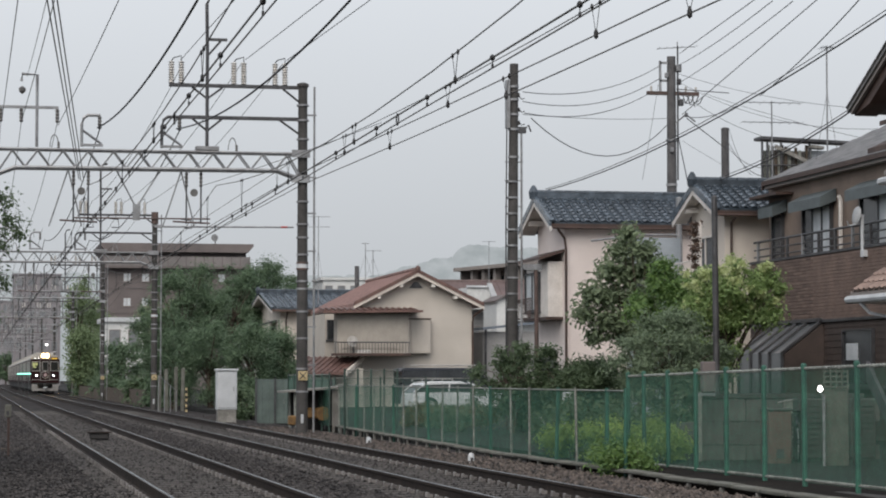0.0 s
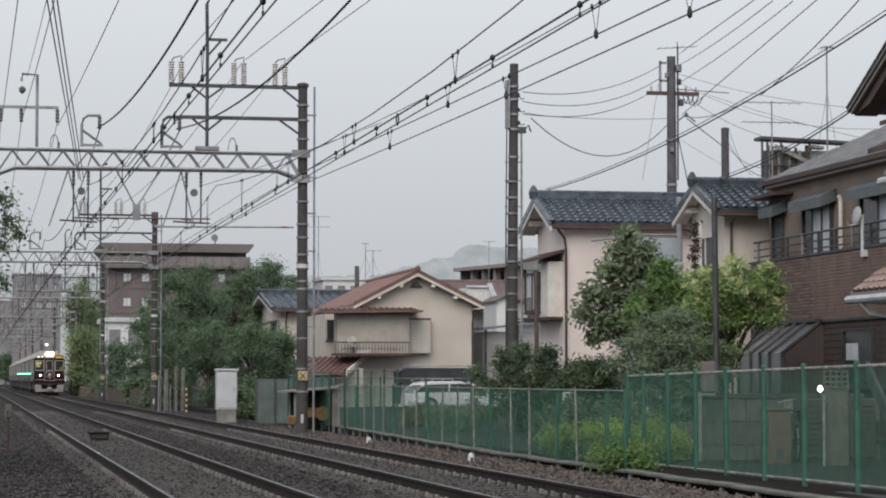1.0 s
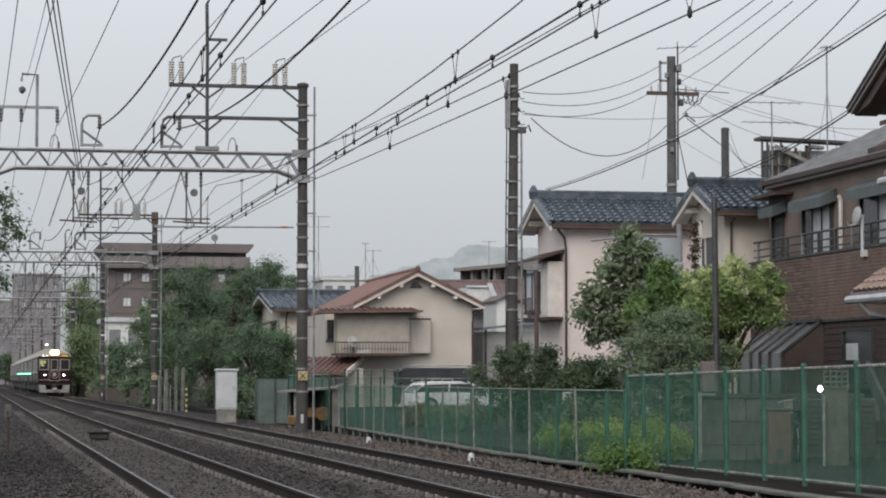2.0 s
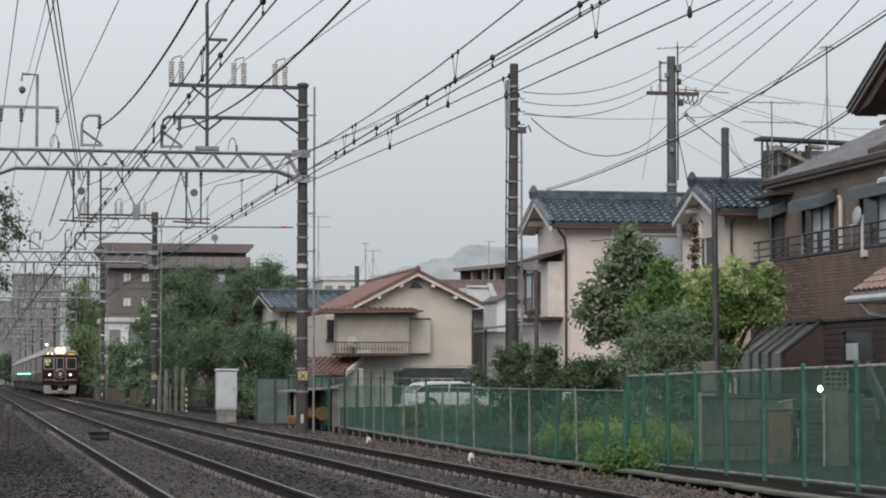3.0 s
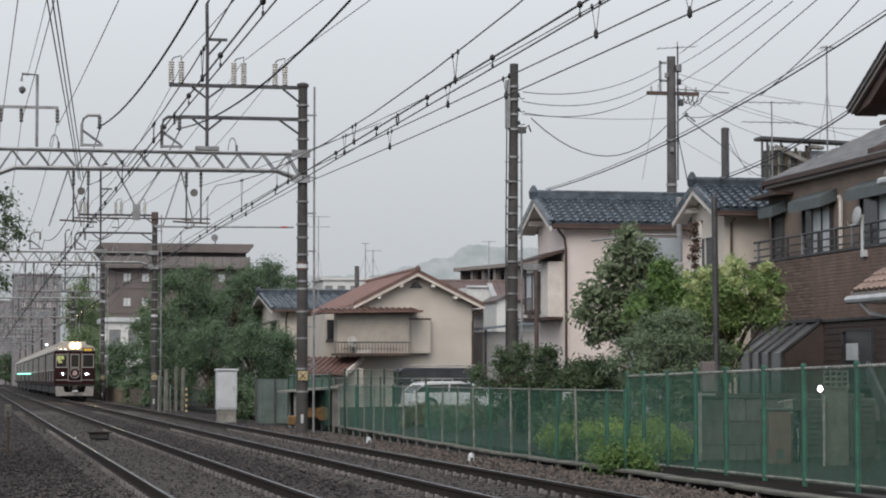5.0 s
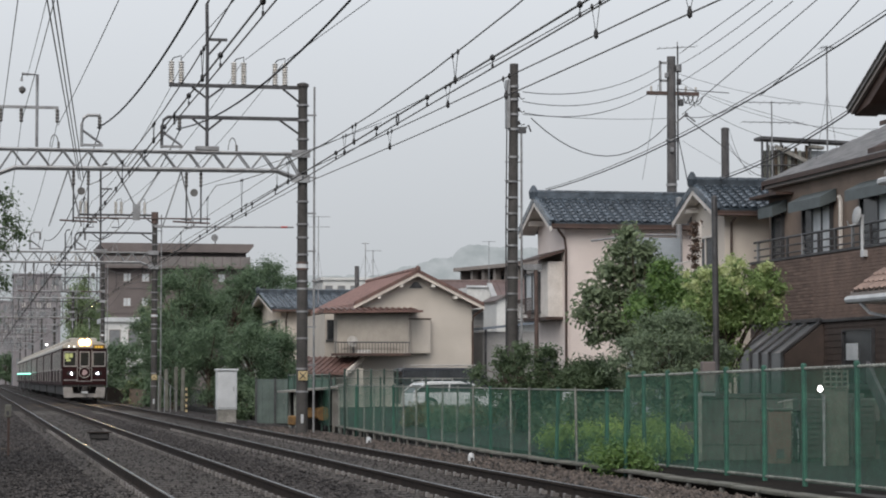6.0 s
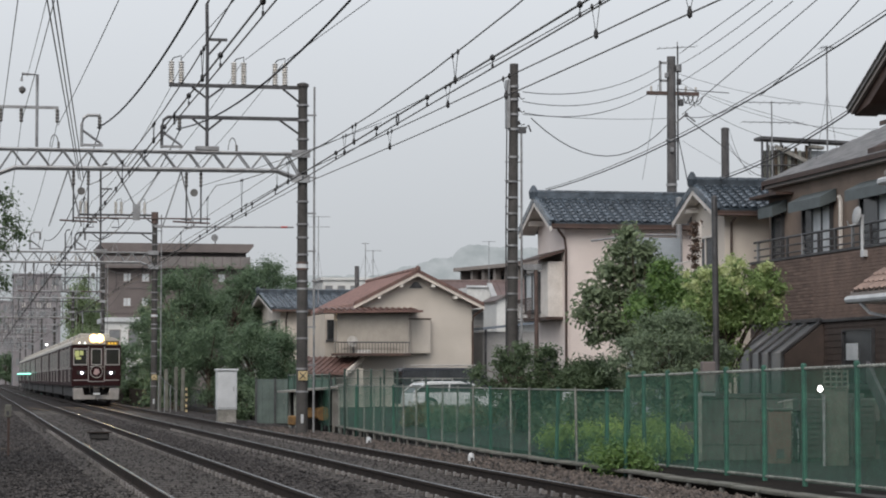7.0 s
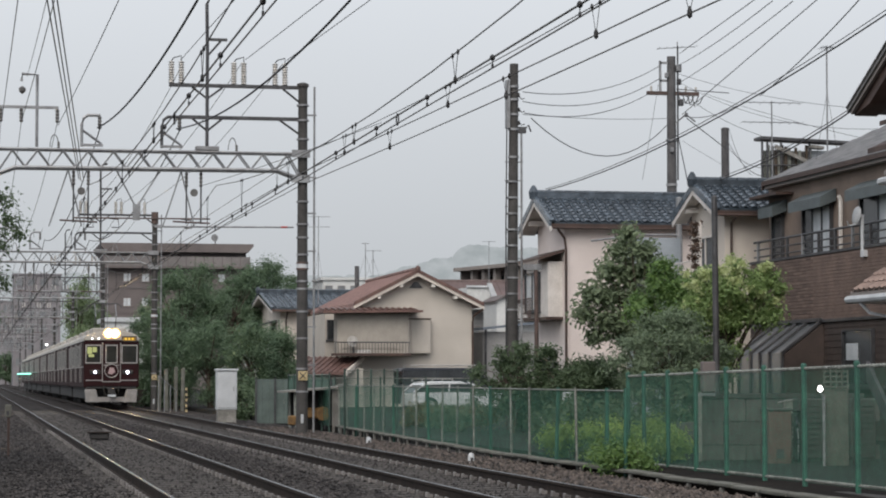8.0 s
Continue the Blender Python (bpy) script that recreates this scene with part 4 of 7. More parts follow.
def right_house():
    """The pink house at the edge of the view: deep eaves, tiled canopies and a terracotta porch roof."""
    t = thing("house", 17.45, 30, -0.12, "pink stucco house with deep tiled eaves and terracotta porch roof", "house", "houses along the line")
    part("wall", prism(B(), [(0, 0), (13.4, 0), (13.4, 6.75), (6.7, 10.0), (0, 6.75)], "x", 0, 7), M_PINKWALL, t, "pink stucco wall")
    roof_slab(t, [(-0.9, 6.60), (6.7, 10.22), (14.25, 6.60), (14.25, 6.66), (14.1, 6.74), (6.7, 10.36), (-0.9, 6.72)], "x", -0.48, 7.5, M_SLATE)
    part("verge_board", prism(B(), [(6.7, 10.12), (14.2, 6.59), (14.2, 6.66), (6.7, 10.26)], "x", -0.54, -0.48), M_TANL, t, "dull tan verge board")
    r2 = part("verge_edge", prism(B(), [(6.7, 10.25), (14.3, 6.63), (14.3, 6.72), (6.7, 10.38)], "x", -0.58, -0.33), M_SLATE, t)
    me = mesh_of("verge_tile", soften(box(B(), 0, 0, 0, 0.28, 0.30, 0.06), 0.02), M_SLATE)
    for k in range(28):
        piece("verge_tile", me, r2, Matrix.Translation((-0.61, 14.3 - k * 0.272, 6.69 + k * 0.131)) @ pose(0, 0, 0, -25.7, 0, 0) @ pose(0, -0.3, 0))
    part("soffit", prism(B(), [(6.7, 9.96), (13.4, 6.72), (14.2, 6.56), (14.2, 6.59), (6.7, 10.10)], "x", -0.46, 0), M_BROWNTRIM, t, "dark timber soffit")
    # small canopies over openings
    c1 = part("canopy", prism(B(), [(-0.55, 5.72), (0, 5.94), (0, 6.06), (-0.55, 5.82)], "y", 9.0, 13.3), M_BROWNTRIM, t)
    part("upper_canopy", prism(B(), [(-0.3, 6.27), (0, 6.36), (0, 6.46), (-0.3, 6.36)], "y", 9.0, 13.3), M_BROWNTRIM, t)
    c2 = part("tile_canopy", prism(B(), [(-0.5, 5.25), (0, 5.51), (0, 5.59), (-0.5, 5.33)], "y", 9.0, 12.6), M_TANL, t, "tan tiled window canopy")
    for k in range(8):
        part("canopy_roll", tube(B(), [(-0.52, 9.2 + k * 0.45, 5.35), (0, 9.2 + k * 0.45, 5.61)], 0.05, 6), M_TANL, c2)
    part("gutter", soften(box(B(), -0.62, 9.0, 5.06, -0.44, 12.7, 5.2), 0.04), M_WHITE, t, "white gutter")
    porch = roof_slab(t, [(-0.62, 2.98), (0.0, 3.42), (0.0, 3.5), (-0.62, 3.06)], "y", 4, 14.1, M_TANL, "porch_roof", "terracotta tiled porch roof")
    me = pantile(0.27, 0.25, mat("faded_terracotta_tile", (0.33, 0.24, 0.205), (0.25, 0.18, 0.15), 0.75, 0, 3, 30, 0.15, 0.08, 0.2), "terracotta_tile")
    tile_slope(porch, (0.0, 4.0, 3.53), (0, 1, 0), (-0.62, 0, -0.44), 37, 3, me, 0.27, 0.25)
    part("porch_gutter", tube(B(), [(-0.68, 4, 2.92), (-0.68, 14.1, 2.92)], 0.075, 8), M_WHITE, t, "white porch gutter")
    part("porch_soffit", box(B(), -0.6, 4.1, 2.84, 0, 14.0, 2.9), M_OFFWHITE, t)
    part("porch_pipe", tube(B(), [(-0.66, 13.5, 2.86), (-0.5, 13.4, 2.65), (0.0, 12.8, 2.5), (0.02, 12.8, 0)], 0.035, 6), M_WHITE, t)


M_BROWNROOF = mat("brown_sheet_roof", (0.17, 0.095, 0.08), (0.11, 0.065, 0.055), 0.55, 0, 3, 20, 0.15, 0.08)


def cream_house():
    """Beige house with a red-brown roof whose gable looks along the line."""
    t = thing("house", 18.6, 115, -0.12, "two-storey beige stucco house with red-brown tiled gable roof", "house", "houses along the line")
    w, d = 5.5, 14.0
    ze, zr, xc = 5.1, 6.55, 2.68
    part("wall", prism(B(), [(0, 0), (w, 0), (w, 5.1), (xc, zr - 0.05), (0, 5.1)], "y", 0, d), M_CREAM, t, "beige stucco wall")
    ov, th = 0.5, 0.16
    r = roof_slab(t, [(-ov, 4.92), (xc, zr), (w + ov, 4.92), (w + ov, 4.92 + th), (xc, zr + th), (-ov, 4.92 + th)], "y", -0.5, d + 0.6, M_REDTILE, "roof", "red-brown tiled roof")
    me = pantile(0.30, 0.27, M_REDTILE, "red_roof_tile")
    a, dn = Vector((0, 1, 0)), Vector((-(xc + ov), 0, -(zr - 4.92))).normalized()
    nrm = dn.cross(a)
    vs, fs = [], []
    for q in range(13):
        for k in range(50):
            o = Vector((xc, -0.5 + k * 0.30, zr + th + 0.01)) + dn * (q * 0.27)
            n0 = len(vs)
            vs += [o + a * v.co.x + dn * v.co.y + nrm * v.co.z for v in me.vertices]
            fs += [[n0 + e for e in f.vertices] for f in me.polygons]
    tl = bpy.data.meshes.new("roof_tiles")
    tl.from_pydata(vs, [], fs)
    tl.materials.append(M_REDTILE)
    bpy.data.meshes.remove(me)
    tiles = new("roof_tiles", tl)
    tiles.parent = r
    tagged(tiles, "small red-brown roof tiles", kind="stuff")
    me = mesh_of("ridge_tile", cyl(B(), (0, 0, 0.05), (0, 0.35, 0.06), 0.13, 0.11, 8), M_REDTILE)
    for k in range(42):
        rt = new("ridge_tile", me)
        rt.parent = r
        rt.matrix_basis = pose(xc, -0.55 + k * 0.37, zr + th)
    part("ridge_end", lathe(B(), (xc, -0.55, zr + th - 0.02), [(0.13, 0), (0.14, 0.15), (0.05, 0.25)], 8), M_BROWNROOF, r)
    for x0, x1, z0, z1 in ((-ov, xc, 4.92, zr), (xc, w + ov, zr, 4.92)):
        part("bargeboard", prism(B(), [(x0, z0 - 0.12), (x1, z1 - 0.12), (x1, z1 + 0.04), (x0, z0 + 0.04)], "y", -0.56, -0.50), M_CREAM2, t, "pale bargeboard")
        part("verge_edge", prism(B(), [(x0, z0 + 0.04), (x1, z1 + 0.04), (x1, z1 + th + 0.06), (x0, z0 + th + 0.06)], "y", -0.60, -0.50), M_BROWNROOF, t)
    for k in (0.25, 0.6):
        for s in (-1, 1):
            x = xc + s * (xc + ov) * k
            z = zr - (zr - 4.92) * k
            part("purlin_end", box(B(), x - 0.08, -0.52, z - 0.26, x + 0.08, 0.0, z - 0.1), M_OFFWHITE, t)
    part("gable_vent", prism(B(), [(xc - 0.35, 5.85), (xc + 0.35, 5.85), (xc + 0.1, 6.15), (xc - 0.1, 6.15)], "y", -0.05, 0.0), M_DSTEEL, t)
    part("downpipe", tube(B(), [(w + 0.5, -0.5, 4.85), (w + 0.08, -0.1, 4.5), (w + 0.02, -0.08, 4.2), (w + 0.02, -0.08, 0)], 0.05, 6), M_BROWNTRIM, t)
    # projecting room in front, with its own tiled canopy, shutters and balcony
    bay = part("front_room", box(B(), -1.4, -1.2, 2.6, 2.1, 0, 4.55), M_SHUTTER, t, "shuttered upper room")
    for k in range(8):
        part("shutter_slat", box(B(), -1.2 + k * 0.38, -1.23, 2.85, -1.2 + k * 0.38 + 0.374, -1.2, 4.45), M_SHUTTER, bay)
    canopy = roof_slab(t, [(-2.2, 4.55), (2.70, 4.62), (2.70, 4.72), (-2.2, 4.66)], "y", -1.9, 0.05, M_BROWNROOF, "canopy", "narrow tiled canopy")
    me = mesh_of("canopy_tile", cyl(B(), (0, -1.8, 4.70), (0, 0, 4.86), 0.07, n=6), M_BROWNROOF)
    for k in range(16):
        ct = new("canopy_tile", me)
        ct.parent = canopy
        ct.matrix_basis = pose(-2.1 + k * 0.3, 0, 0)
    sb = part("shutter_box", soften(box(B(), 2.1, -0.45, 2.62, 3.33, 0.0, 4.3), 0.02), M_CREAM, t, "pale beige shutter box")
    for k in range(5):
        part("shutter_rib", box(B(), 2.14 + k * 0.24, -0.47, 2.66, 2.35 + k * 0.24, -0.45, 4.26), M_CREAM, sb)
    part("box_trim", box(B(), 2.06, -0.5, 4.3, 3.37, 0.0, 4.36), M_BROWNTRIM, sb)
    rail = part("balcony_rail", tube(B(), [(-1.6, -1.85, 3.15), (2.05, -1.85, 3.15)], 0.03, 5), M_DSTEEL, t, "dark balcony rail")
    for k in range(25):
        part("baluster", tube(B(), [(-1.6 + k * 0.15, -1.85, 2.6), (-1.6 + k * 0.15, -1.85, 3.15)], 0.014, 4), M_DSTEEL, rail)
    part("balcony_floor", box(B(), -1.7, -1.9, 2.5, 2.1, -1.2, 2.62), M_BROWNTRIM, rail)
    part("lower_room", box(B(), -2.6, -1.6, 0, -0.2, 0, 1.9), M_CREAM, t)

    def porch_slab(x0, x1, lift, thick, mat_, name, parent):
        """Part of the porch roof, from share x0 to x1 of its width; it runs forward and outward as it falls."""
        bmp = B()
        rows = []
        for y, z, xa, xb in ((0.0, 2.36, -3.0, 0.05), (-3.4, 1.58, -4.4, -1.35)):
            for f in (x0, x1):
                rows.append([bmp.verts.new((xa + (xb - xa) * f, y, z + lift + e)) for e in (0, thick)])
        a, b, c, d = rows
        for q in ((a[0], b[0], d[0], c[0]), (a[1], c[1], d[1], b[1]), (a[0], a[1], b[1], b[0]), (c[0], d[0], d[1], c[1]), (a[0], c[0], c[1], a[1]), (b[0], b[1], d[1], d[0])):
            bmp.faces.new(q)
        return part(name, bmp, mat_, parent)

    porch = porch_slab(0, 1, 0, 0.09, M_BROWNROOF, "porch_roof", t)
    for k in range(11):
        porch_slab(0.02 + k * 0.09, 0.05 + k * 0.09, 0.09, 0.05, M_BROWNROOF, "porch_roll", porch)
    porch_slab(0.985, 1.02, -0.06, 0.2, M_CREAM2, "porch_bargeboard", porch)
    dsh = part("dish", cyl(B(), (-0.75, -1.75, 3.2), (-0.70, -1.60, 3.22), 0.26, 0.2, 16), M_PORC, t, "small pale satellite dish")
    part("dish_arm", tube(B(), [(-0.72, -1.62, 3.1), (-0.7, -1.6, 2.52)], 0.03, 5), M_DSTEEL, dsh)
    part("air_unit", soften(box(B(), -0.55, -1.75, 2.53, 0.15, -1.4, 2.78), 0.03), M_PORC, t)
    part("side_wing", box(B(), -1.7, 1.0, 0, 0, 9, 4.6), M_CREAM, t)
    window(t, -1.6, -0.9, 3.3, 4.3, 0.98, "y", mull=0)


def blue_house():
    t = thing("house", 16.6, 131, -0.12, "cream house with blue-grey tiled gable roof behind trees", "house", "houses along the line")
    g, zl = cross_gable(t, 8.0, 11.0, 5.25, 6.2, -0.55, 0.3, 0.7, M_CREAM2, 19, 12, 0.46, 0.52)
    part("downpipe", tube(B(), [(0.3, -0.79, zl), (0.3, -0.1, 4.6), (0.3, -0.1, 0)], 0.05, 6), M_BROWNTRIM, g)
    window(t, 1.0, 2.4, 3.0, 4.2, 0, "y", mull=1)
    window(t, 3.6, 4.8, 2.8, 4.2, 0, "y", mull=1)
    window(t, 2.0, 4.0, 3.0, 4.3, -0.01, "x", mull=1)
    part("canopy", prism(B(), [(-0.7, 4.4), (0, 4.6), (0, 4.7), (-0.7, 4.5)], "y", 1.6, 4.4), M_DSTEEL, t)


pink_house()
annexe_house()
brick_house()
roof_shed()
right_house()
cream_house()
blue_house()


# ---- plants ----
def leafy(name, clumps, n, size, material, parent, seed, droop=0.0):
    """Leaves scattered in clumps: each a small folded blade."""
    rng = np.random.default_rng(seed)
    cl = np.array(clumps, float)
    wgt = cl[:, 3] ** 2.0
    pick = rng.choice(len(cl), n, p=wgt / wgt.sum())
    d = rng.normal(size=(n, 3))
    d /= np.linalg.norm(d, axis=1)[:, None]
    rad = np.minimum(np.abs(rng.normal(size=n)) * 0.62 + 0.12, 1.15 + 0.25 * rng.random(n))
    pos = cl[pick, :3] + d * (cl[pick, 3] * rad)[:, None] * np.array([1, 1, 0.85])
    nrm = d * 0.6 + rng.normal(size=(n, 3)) * 0.55 + np.array([0, 0, 0.55])
    nrm /= np.linalg.norm(nrm, axis=1)[:, None]
    t = np.cross(nrm, rng.normal(size=(n, 3)))
    t /= np.linalg.norm(t, axis=1)[:, None]
    t[:, 2] -= droop
    b = np.cross(nrm, t)
    s = size * rng.uniform(0.6, 1.3, n)[:, None]
    v = np.stack([pos - t * s, pos + b * s * 0.42 + nrm * s * 0.12, pos + t * s, pos - b * s * 0.42 + nrm * s * 0.12], 1).reshape(-1, 3)
    f = np.arange(n * 4).reshape(n, 4)
    tri = np.concatenate([f[:, [0, 1, 2]], f[:, [0, 2, 3]]])
    me = bpy.data.meshes.new(name)
    me.from_pydata(v.tolist(), [], tri.tolist())
    me.materials.append(material)
    ob = new(name, me)
    ob.parent = parent
    return ob


def clump_cloud(seed, cx, cy, cz, rx, ry, rz, n, r0, r1):
    """Clump centres in a lumpy egg shape, denser towards its skin."""
    rng = random.Random(seed)
    out = []
    for _ in range(n):
        while True:
            p = Vector((rng.uniform(-1, 1), rng.uniform(-1, 1), rng.uniform(-1, 1)))
            if 0.25 < p.length < 1:
                break
        out.append((cx + p.x * rx, cy + p.y * ry, cz + p.z * rz, rng.uniform(r0, r1)))
    return out


def tree(x, y, clumps, n, size, material, label, seed, trunk=0.12, name="tree", group="trees and shrubs by the line", z=-0.12, category="tree"):
    """A tapered trunk, a limb to each larger clump, and a crown of leaves."""
    t = thing(name, x, y, z, label, category, group)
    top = max(c[2] for c in clumps)
    rng = random.Random(seed)
    bmt = B()
    h = top * 0.62
    path = [(0, 0, -0.1), (rng.uniform(-.1, .1), 0, h * 0.4), (rng.uniform(-.2, .2), rng.uniform(-.2, .2), h)]
    cyl(bmt, path[0], path[1], trunk, trunk * 0.75, 8)
    cyl(bmt, path[1], path[2], trunk * 0.75, trunk * 0.4, 8)
    for c in clumps[::2]:
        a = Vector(path[1]).lerp(Vector(path[2]), rng.random())
        if c[2] > a.z * 0.5:
            m = a.lerp(Vector(c[:3]), 0.5) + Vector((0, 0, 0.15))
            cyl(bmt, a, m, trunk * 0.34, trunk * 0.22, 5)
            cyl(bmt, m, c[:3], trunk * 0.22, trunk * 0.08, 5)
    part("trunk", bmt, M_BARK, t)
    leafy("crown", clumps, n, size, material, t, seed)
    return t


# big-leaved evergreen in front of the pink house
broad = [(-0.25, 0.0, 4.95, 0.28), (-0.38, 0.2, 4.55, 0.33), (0.1, -0.2, 4.5, 0.36), (-0.74, 0.1, 4.05, 0.33), (-0.1, 0.3, 4.0, 0.50), (0.45, 0.2, 4.05, 0.30), (0.68, -0.1, 3.8, 0.45), (-1.15, -0.1, 3.45, 0.38), (-0.6, 0.3, 3.4, 0.48), (0.1, -0.3, 3.3, 0.52), (-1.32, 0.1, 2.95, 0.32), (-0.8, -0.2, 2.75, 0.42), (-0.3, 0.1, 2.5, 0.40), (0.28, 0.2, 2.6, 0.50), (-1.02, 0.2, 2.4, 0.28), (0.9, 0.3, 3.2, 0.45)]
tree(15.95, 56, [(x, y + dy, z, r) for x, y, z, r in broad for dy in (0, 0.5)], 13000, 0.085, L_BROAD, "broad evergreen tree with large dark leaves before the pink house", 11)
tree(17.95, 58, [(0.02 * (k % 3), 0, 3.2 + 0.21 * k, 0.16) for k in range(11)], 700, 0.07, L_DRY, "withered brown sapling between two houses", 18, 0.05)
tree(15.75, 53.4, clump_cloud(2, 0, 0, 3.15, 0.95, 0.7, 0.95, 46, 0.14, 0.32), 11000, 0.06, L_MID, "fresh green shrub tree between two darker trees", 12, 0.07)
flowering = tree(16.35, 50.5, clump_cloud(3, 0.15, 0, 3.2, 1.15, 0.9, 0.85, 60, 0.14, 0.34) + clump_cloud(31, -0.35, 0, 2.2, 0.75, 0.7, 0.8, 30, 0.14, 0.32), 20000, 0.055, L_FRESH, "light green tree with pale flower heads by the brick house", 13)
leafy("blossom", clump_cloud(33, 0.15, 0, 3.3, 1.2, 0.9, 0.9, 80, 0.08, 0.16), 7000, 0.05, L_LIGHT, flowering, 34)
tree(14.1, 47, clump_cloud(4, 0, 0, 1.7, 1.35, 0.9, 1.1, 90, 0.16, 0.34), 28000, 0.042, L_OLIVE, "rounded grey-green olive-like bush behind the fence", 14, 0.06, "bush", category="bush")
tree(13.2, 58, clump_cloud(5, 0, 0, 1.35, 1.25, 0.8, 1.1, 56, 0.12, 0.28), 8000, 0.05, L_DARK, "loose dark shrub round the foot of a pole", 15, 0.05, "bush", category="bush")
tree(15.0, 58.5, clump_cloud(6, 0, 0, 1.1, 1.1, 0.8, 0.9, 46, 0.14, 0.32), 9000, 0.05, L_DARK, "dense dark green garden shrub", 16, 0.05, "bush", category="bush")
tree(15.5, 57.5, clump_cloud(9, 0, 0, 1.15, 0.75, 0.6, 0.9, 40, 0.14, 0.3), 9000, 0.05, L_DARK, "dense dark shrub against the pink house", 19, 0.05, "bush", category="bush")
tree(14.65, 57, clump_cloud(10, 0, 0, 1.1, 0.8, 0.6, 0.95, 40, 0.14, 0.3), 9000, 0.05, L_DARK, "dense dark shrub under the house wall", 23, 0.05, "bush", category="bush")
tree(14.05, 57.6, clump_cloud(12, 0, 0, 1.2, 0.6, 0.6, 1.0, 30, 0.12, 0.26), 6000, 0.05, L_DARK, "loose dark shrub beside a slim pole", 24, 0.05, "bush", category="bush")
tree(13.9, 60, clump_cloud(7, 0, 0, 1.05, 0.7, 0.6, 0.9, 30, 0.12, 0.28), 5000, 0.065, L_DARK, "small dark shrub behind the fence", 17, 0.04, "bush", category="bush")
for i, (x, y, h, r) in enumerate(((10.0, 39.5, 0.30, 0.42), (10.4, 39.0, 0.34, 0.45), (11.2, 38.5, 0.32, 0.40), (11.0, 37.6, 0.28, 0.42), (9.62, 34.7, 0.22, 0.38), (9.36, 33.7, 0.12, 0.38))):
    tree(x, y, clump_cloud(40 + i, 0, 0, h, r, 0.5, h * 0.8 + 0.1, 12, 0.16, 0.28), 3600, 0.035, L_LIME if i < 4 else L_MID, "low lime-green shrub growing at the fence", 50 + i, 0.03, "bush", "lime shrubs at the fence", category="bush")
for i, (x, y) in enumerate(((10.6, 41.5), (11.0, 44.5), (11.3, 41.0), (11.9, 43.0), (12.6, 46.5), (12.4, 41.5))):
    tree(x, y, clump_cloud(60 + i, 0, 0, 0.45, 0.7, 0.8, 0.5, 14, 0.2, 0.34), 4200, 0.05, L_DARK, "dark weedy shrub behind the low fence", 65 + i, 0.03, "bush", "weedy shrubs behind the fence", category="bush")
for i, (x, y) in enumerate(((12.4, 66), (13.2, 68), (13.9, 71), (14.6, 70), (15.4, 73), (12.0, 60), (12.9, 61))):
    tree(x, y, clump_cloud(80 + i, 0, 0, 0.30, 0.75, 0.6, 0.30, 12, 0.16, 0.3), 2600, 0.045, L_OLIVE if i % 2 else L_STRAW, "low half-dry weeds behind the mesh fence", 85 + i, 0.02, "bush", "weedy shrubs behind the fence", category="bush")
tree(10.7, 176, clump_cloud(66, 0, 0, 2.1, 1.9, 1.6, 2.0, 26, 0.5, 0.9), 8000, 0.13, L_FAR, "rounded green tree before a small white house", 67, 0.15)
for i in range(6):
    tree(3.5 + i * 2.2, 635 + 6 * (i % 2), clump_cloud(300 + i, 0, 0, 4.2, 2.0, 2.0, 3.6, 22, 0.9, 1.6), 3500, 0.35, L_FAR, "hazy tree where the line vanishes", 310 + i, 0.25)
# the dark trees along the far right-hand side
for i, (x, y, zc, rx, rz, n) in enumerate(((9.6, 118, 2.4, 1.1, 2.2, 22), (11.0, 113, 2.2, 1.5, 2.0, 26), (12.6, 110, 2.1, 1.3, 1.9, 24), (14.2, 112, 2.0, 0.75, 1.8, 18), (11.2, 130, 5.3, 2.2, 2.4, 34), (14.6, 140, 5.6, 2.6, 2.4, 36), (12.0, 146, 4.0, 2.5, 3.0, 34), (18.6, 150, 6.6, 1.9, 1.7, 24), (21.5, 156, 5.4, 1.6, 1.8, 20), (17.0, 143, 6.3, 2.3, 2.3, 30))):
    tree(x, y, clump_cloud(70 + i, 0, 0, zc, rx, 1.6, rz, int(n * 1.8), 0.35, 0.8), 20000, 0.065 if i < 4 else 0.08, L_FAR, "dense dark green tree beside the line", 90 + i, 0.16, category="tree")
for i, (x, y, zc, rx, rz) in enumerate(((9.6, 225, 6.2, 1.7, 5.2), (11.4, 236, 5.0, 1.8, 4.4), (8.9, 205, 3.2, 0.8, 2.4), (12.5, 250, 4.5, 2.2, 4.2), (16.0, 205, 4.4, 2.4, 3.6))):
    tree(x, y, clump_cloud(120 + i, 0, 0, zc, rx, 1.8, rz, 30, 0.6, 1.2), 12000, 0.13, L_PALE, "tall hazy green tree far along the line", 140 + i, 0.2, category="tree")
# broadleaf tree on the near verge; only its outer twigs reach the view
verge_tree = [(1.15, 0, 4.55, 0.3), (1.25, 0.1, 4.2, 0.33), (1.4, 0, 3.98, 0.25), (1.1, 0, 3.75, 0.28), (1.12, 0, 3.25, 0.2), (1.2, 0, 3.12, 0.16), (1.05, 0.1, 2.55, 0.16), (0.9, 0, 4.0, 0.4), (0.6, 0, 3.6, 0.6), (0.2, 0, 4.2, 0.8), (-0.3, 0, 3.4, 0.9)]
tree(-0.74, 40, verge_tree, 5200, 0.045, L_DARK, "dark broadleaf tree on the near verge", 160, 0.11, z=-0.3, category="tree")
# second tree, added out of view only to shade the verge
tree(-3.6, 35, clump_cloud(8, 0, 0, 4.3, 2.7, 7.0, 2.2, 60, 0.5, 1.0), 16000, 0.10, L_DARK, "unseen wide broadleaf tree added to shade the near verge", 161, 0.18, z=-0.3, category="tree")


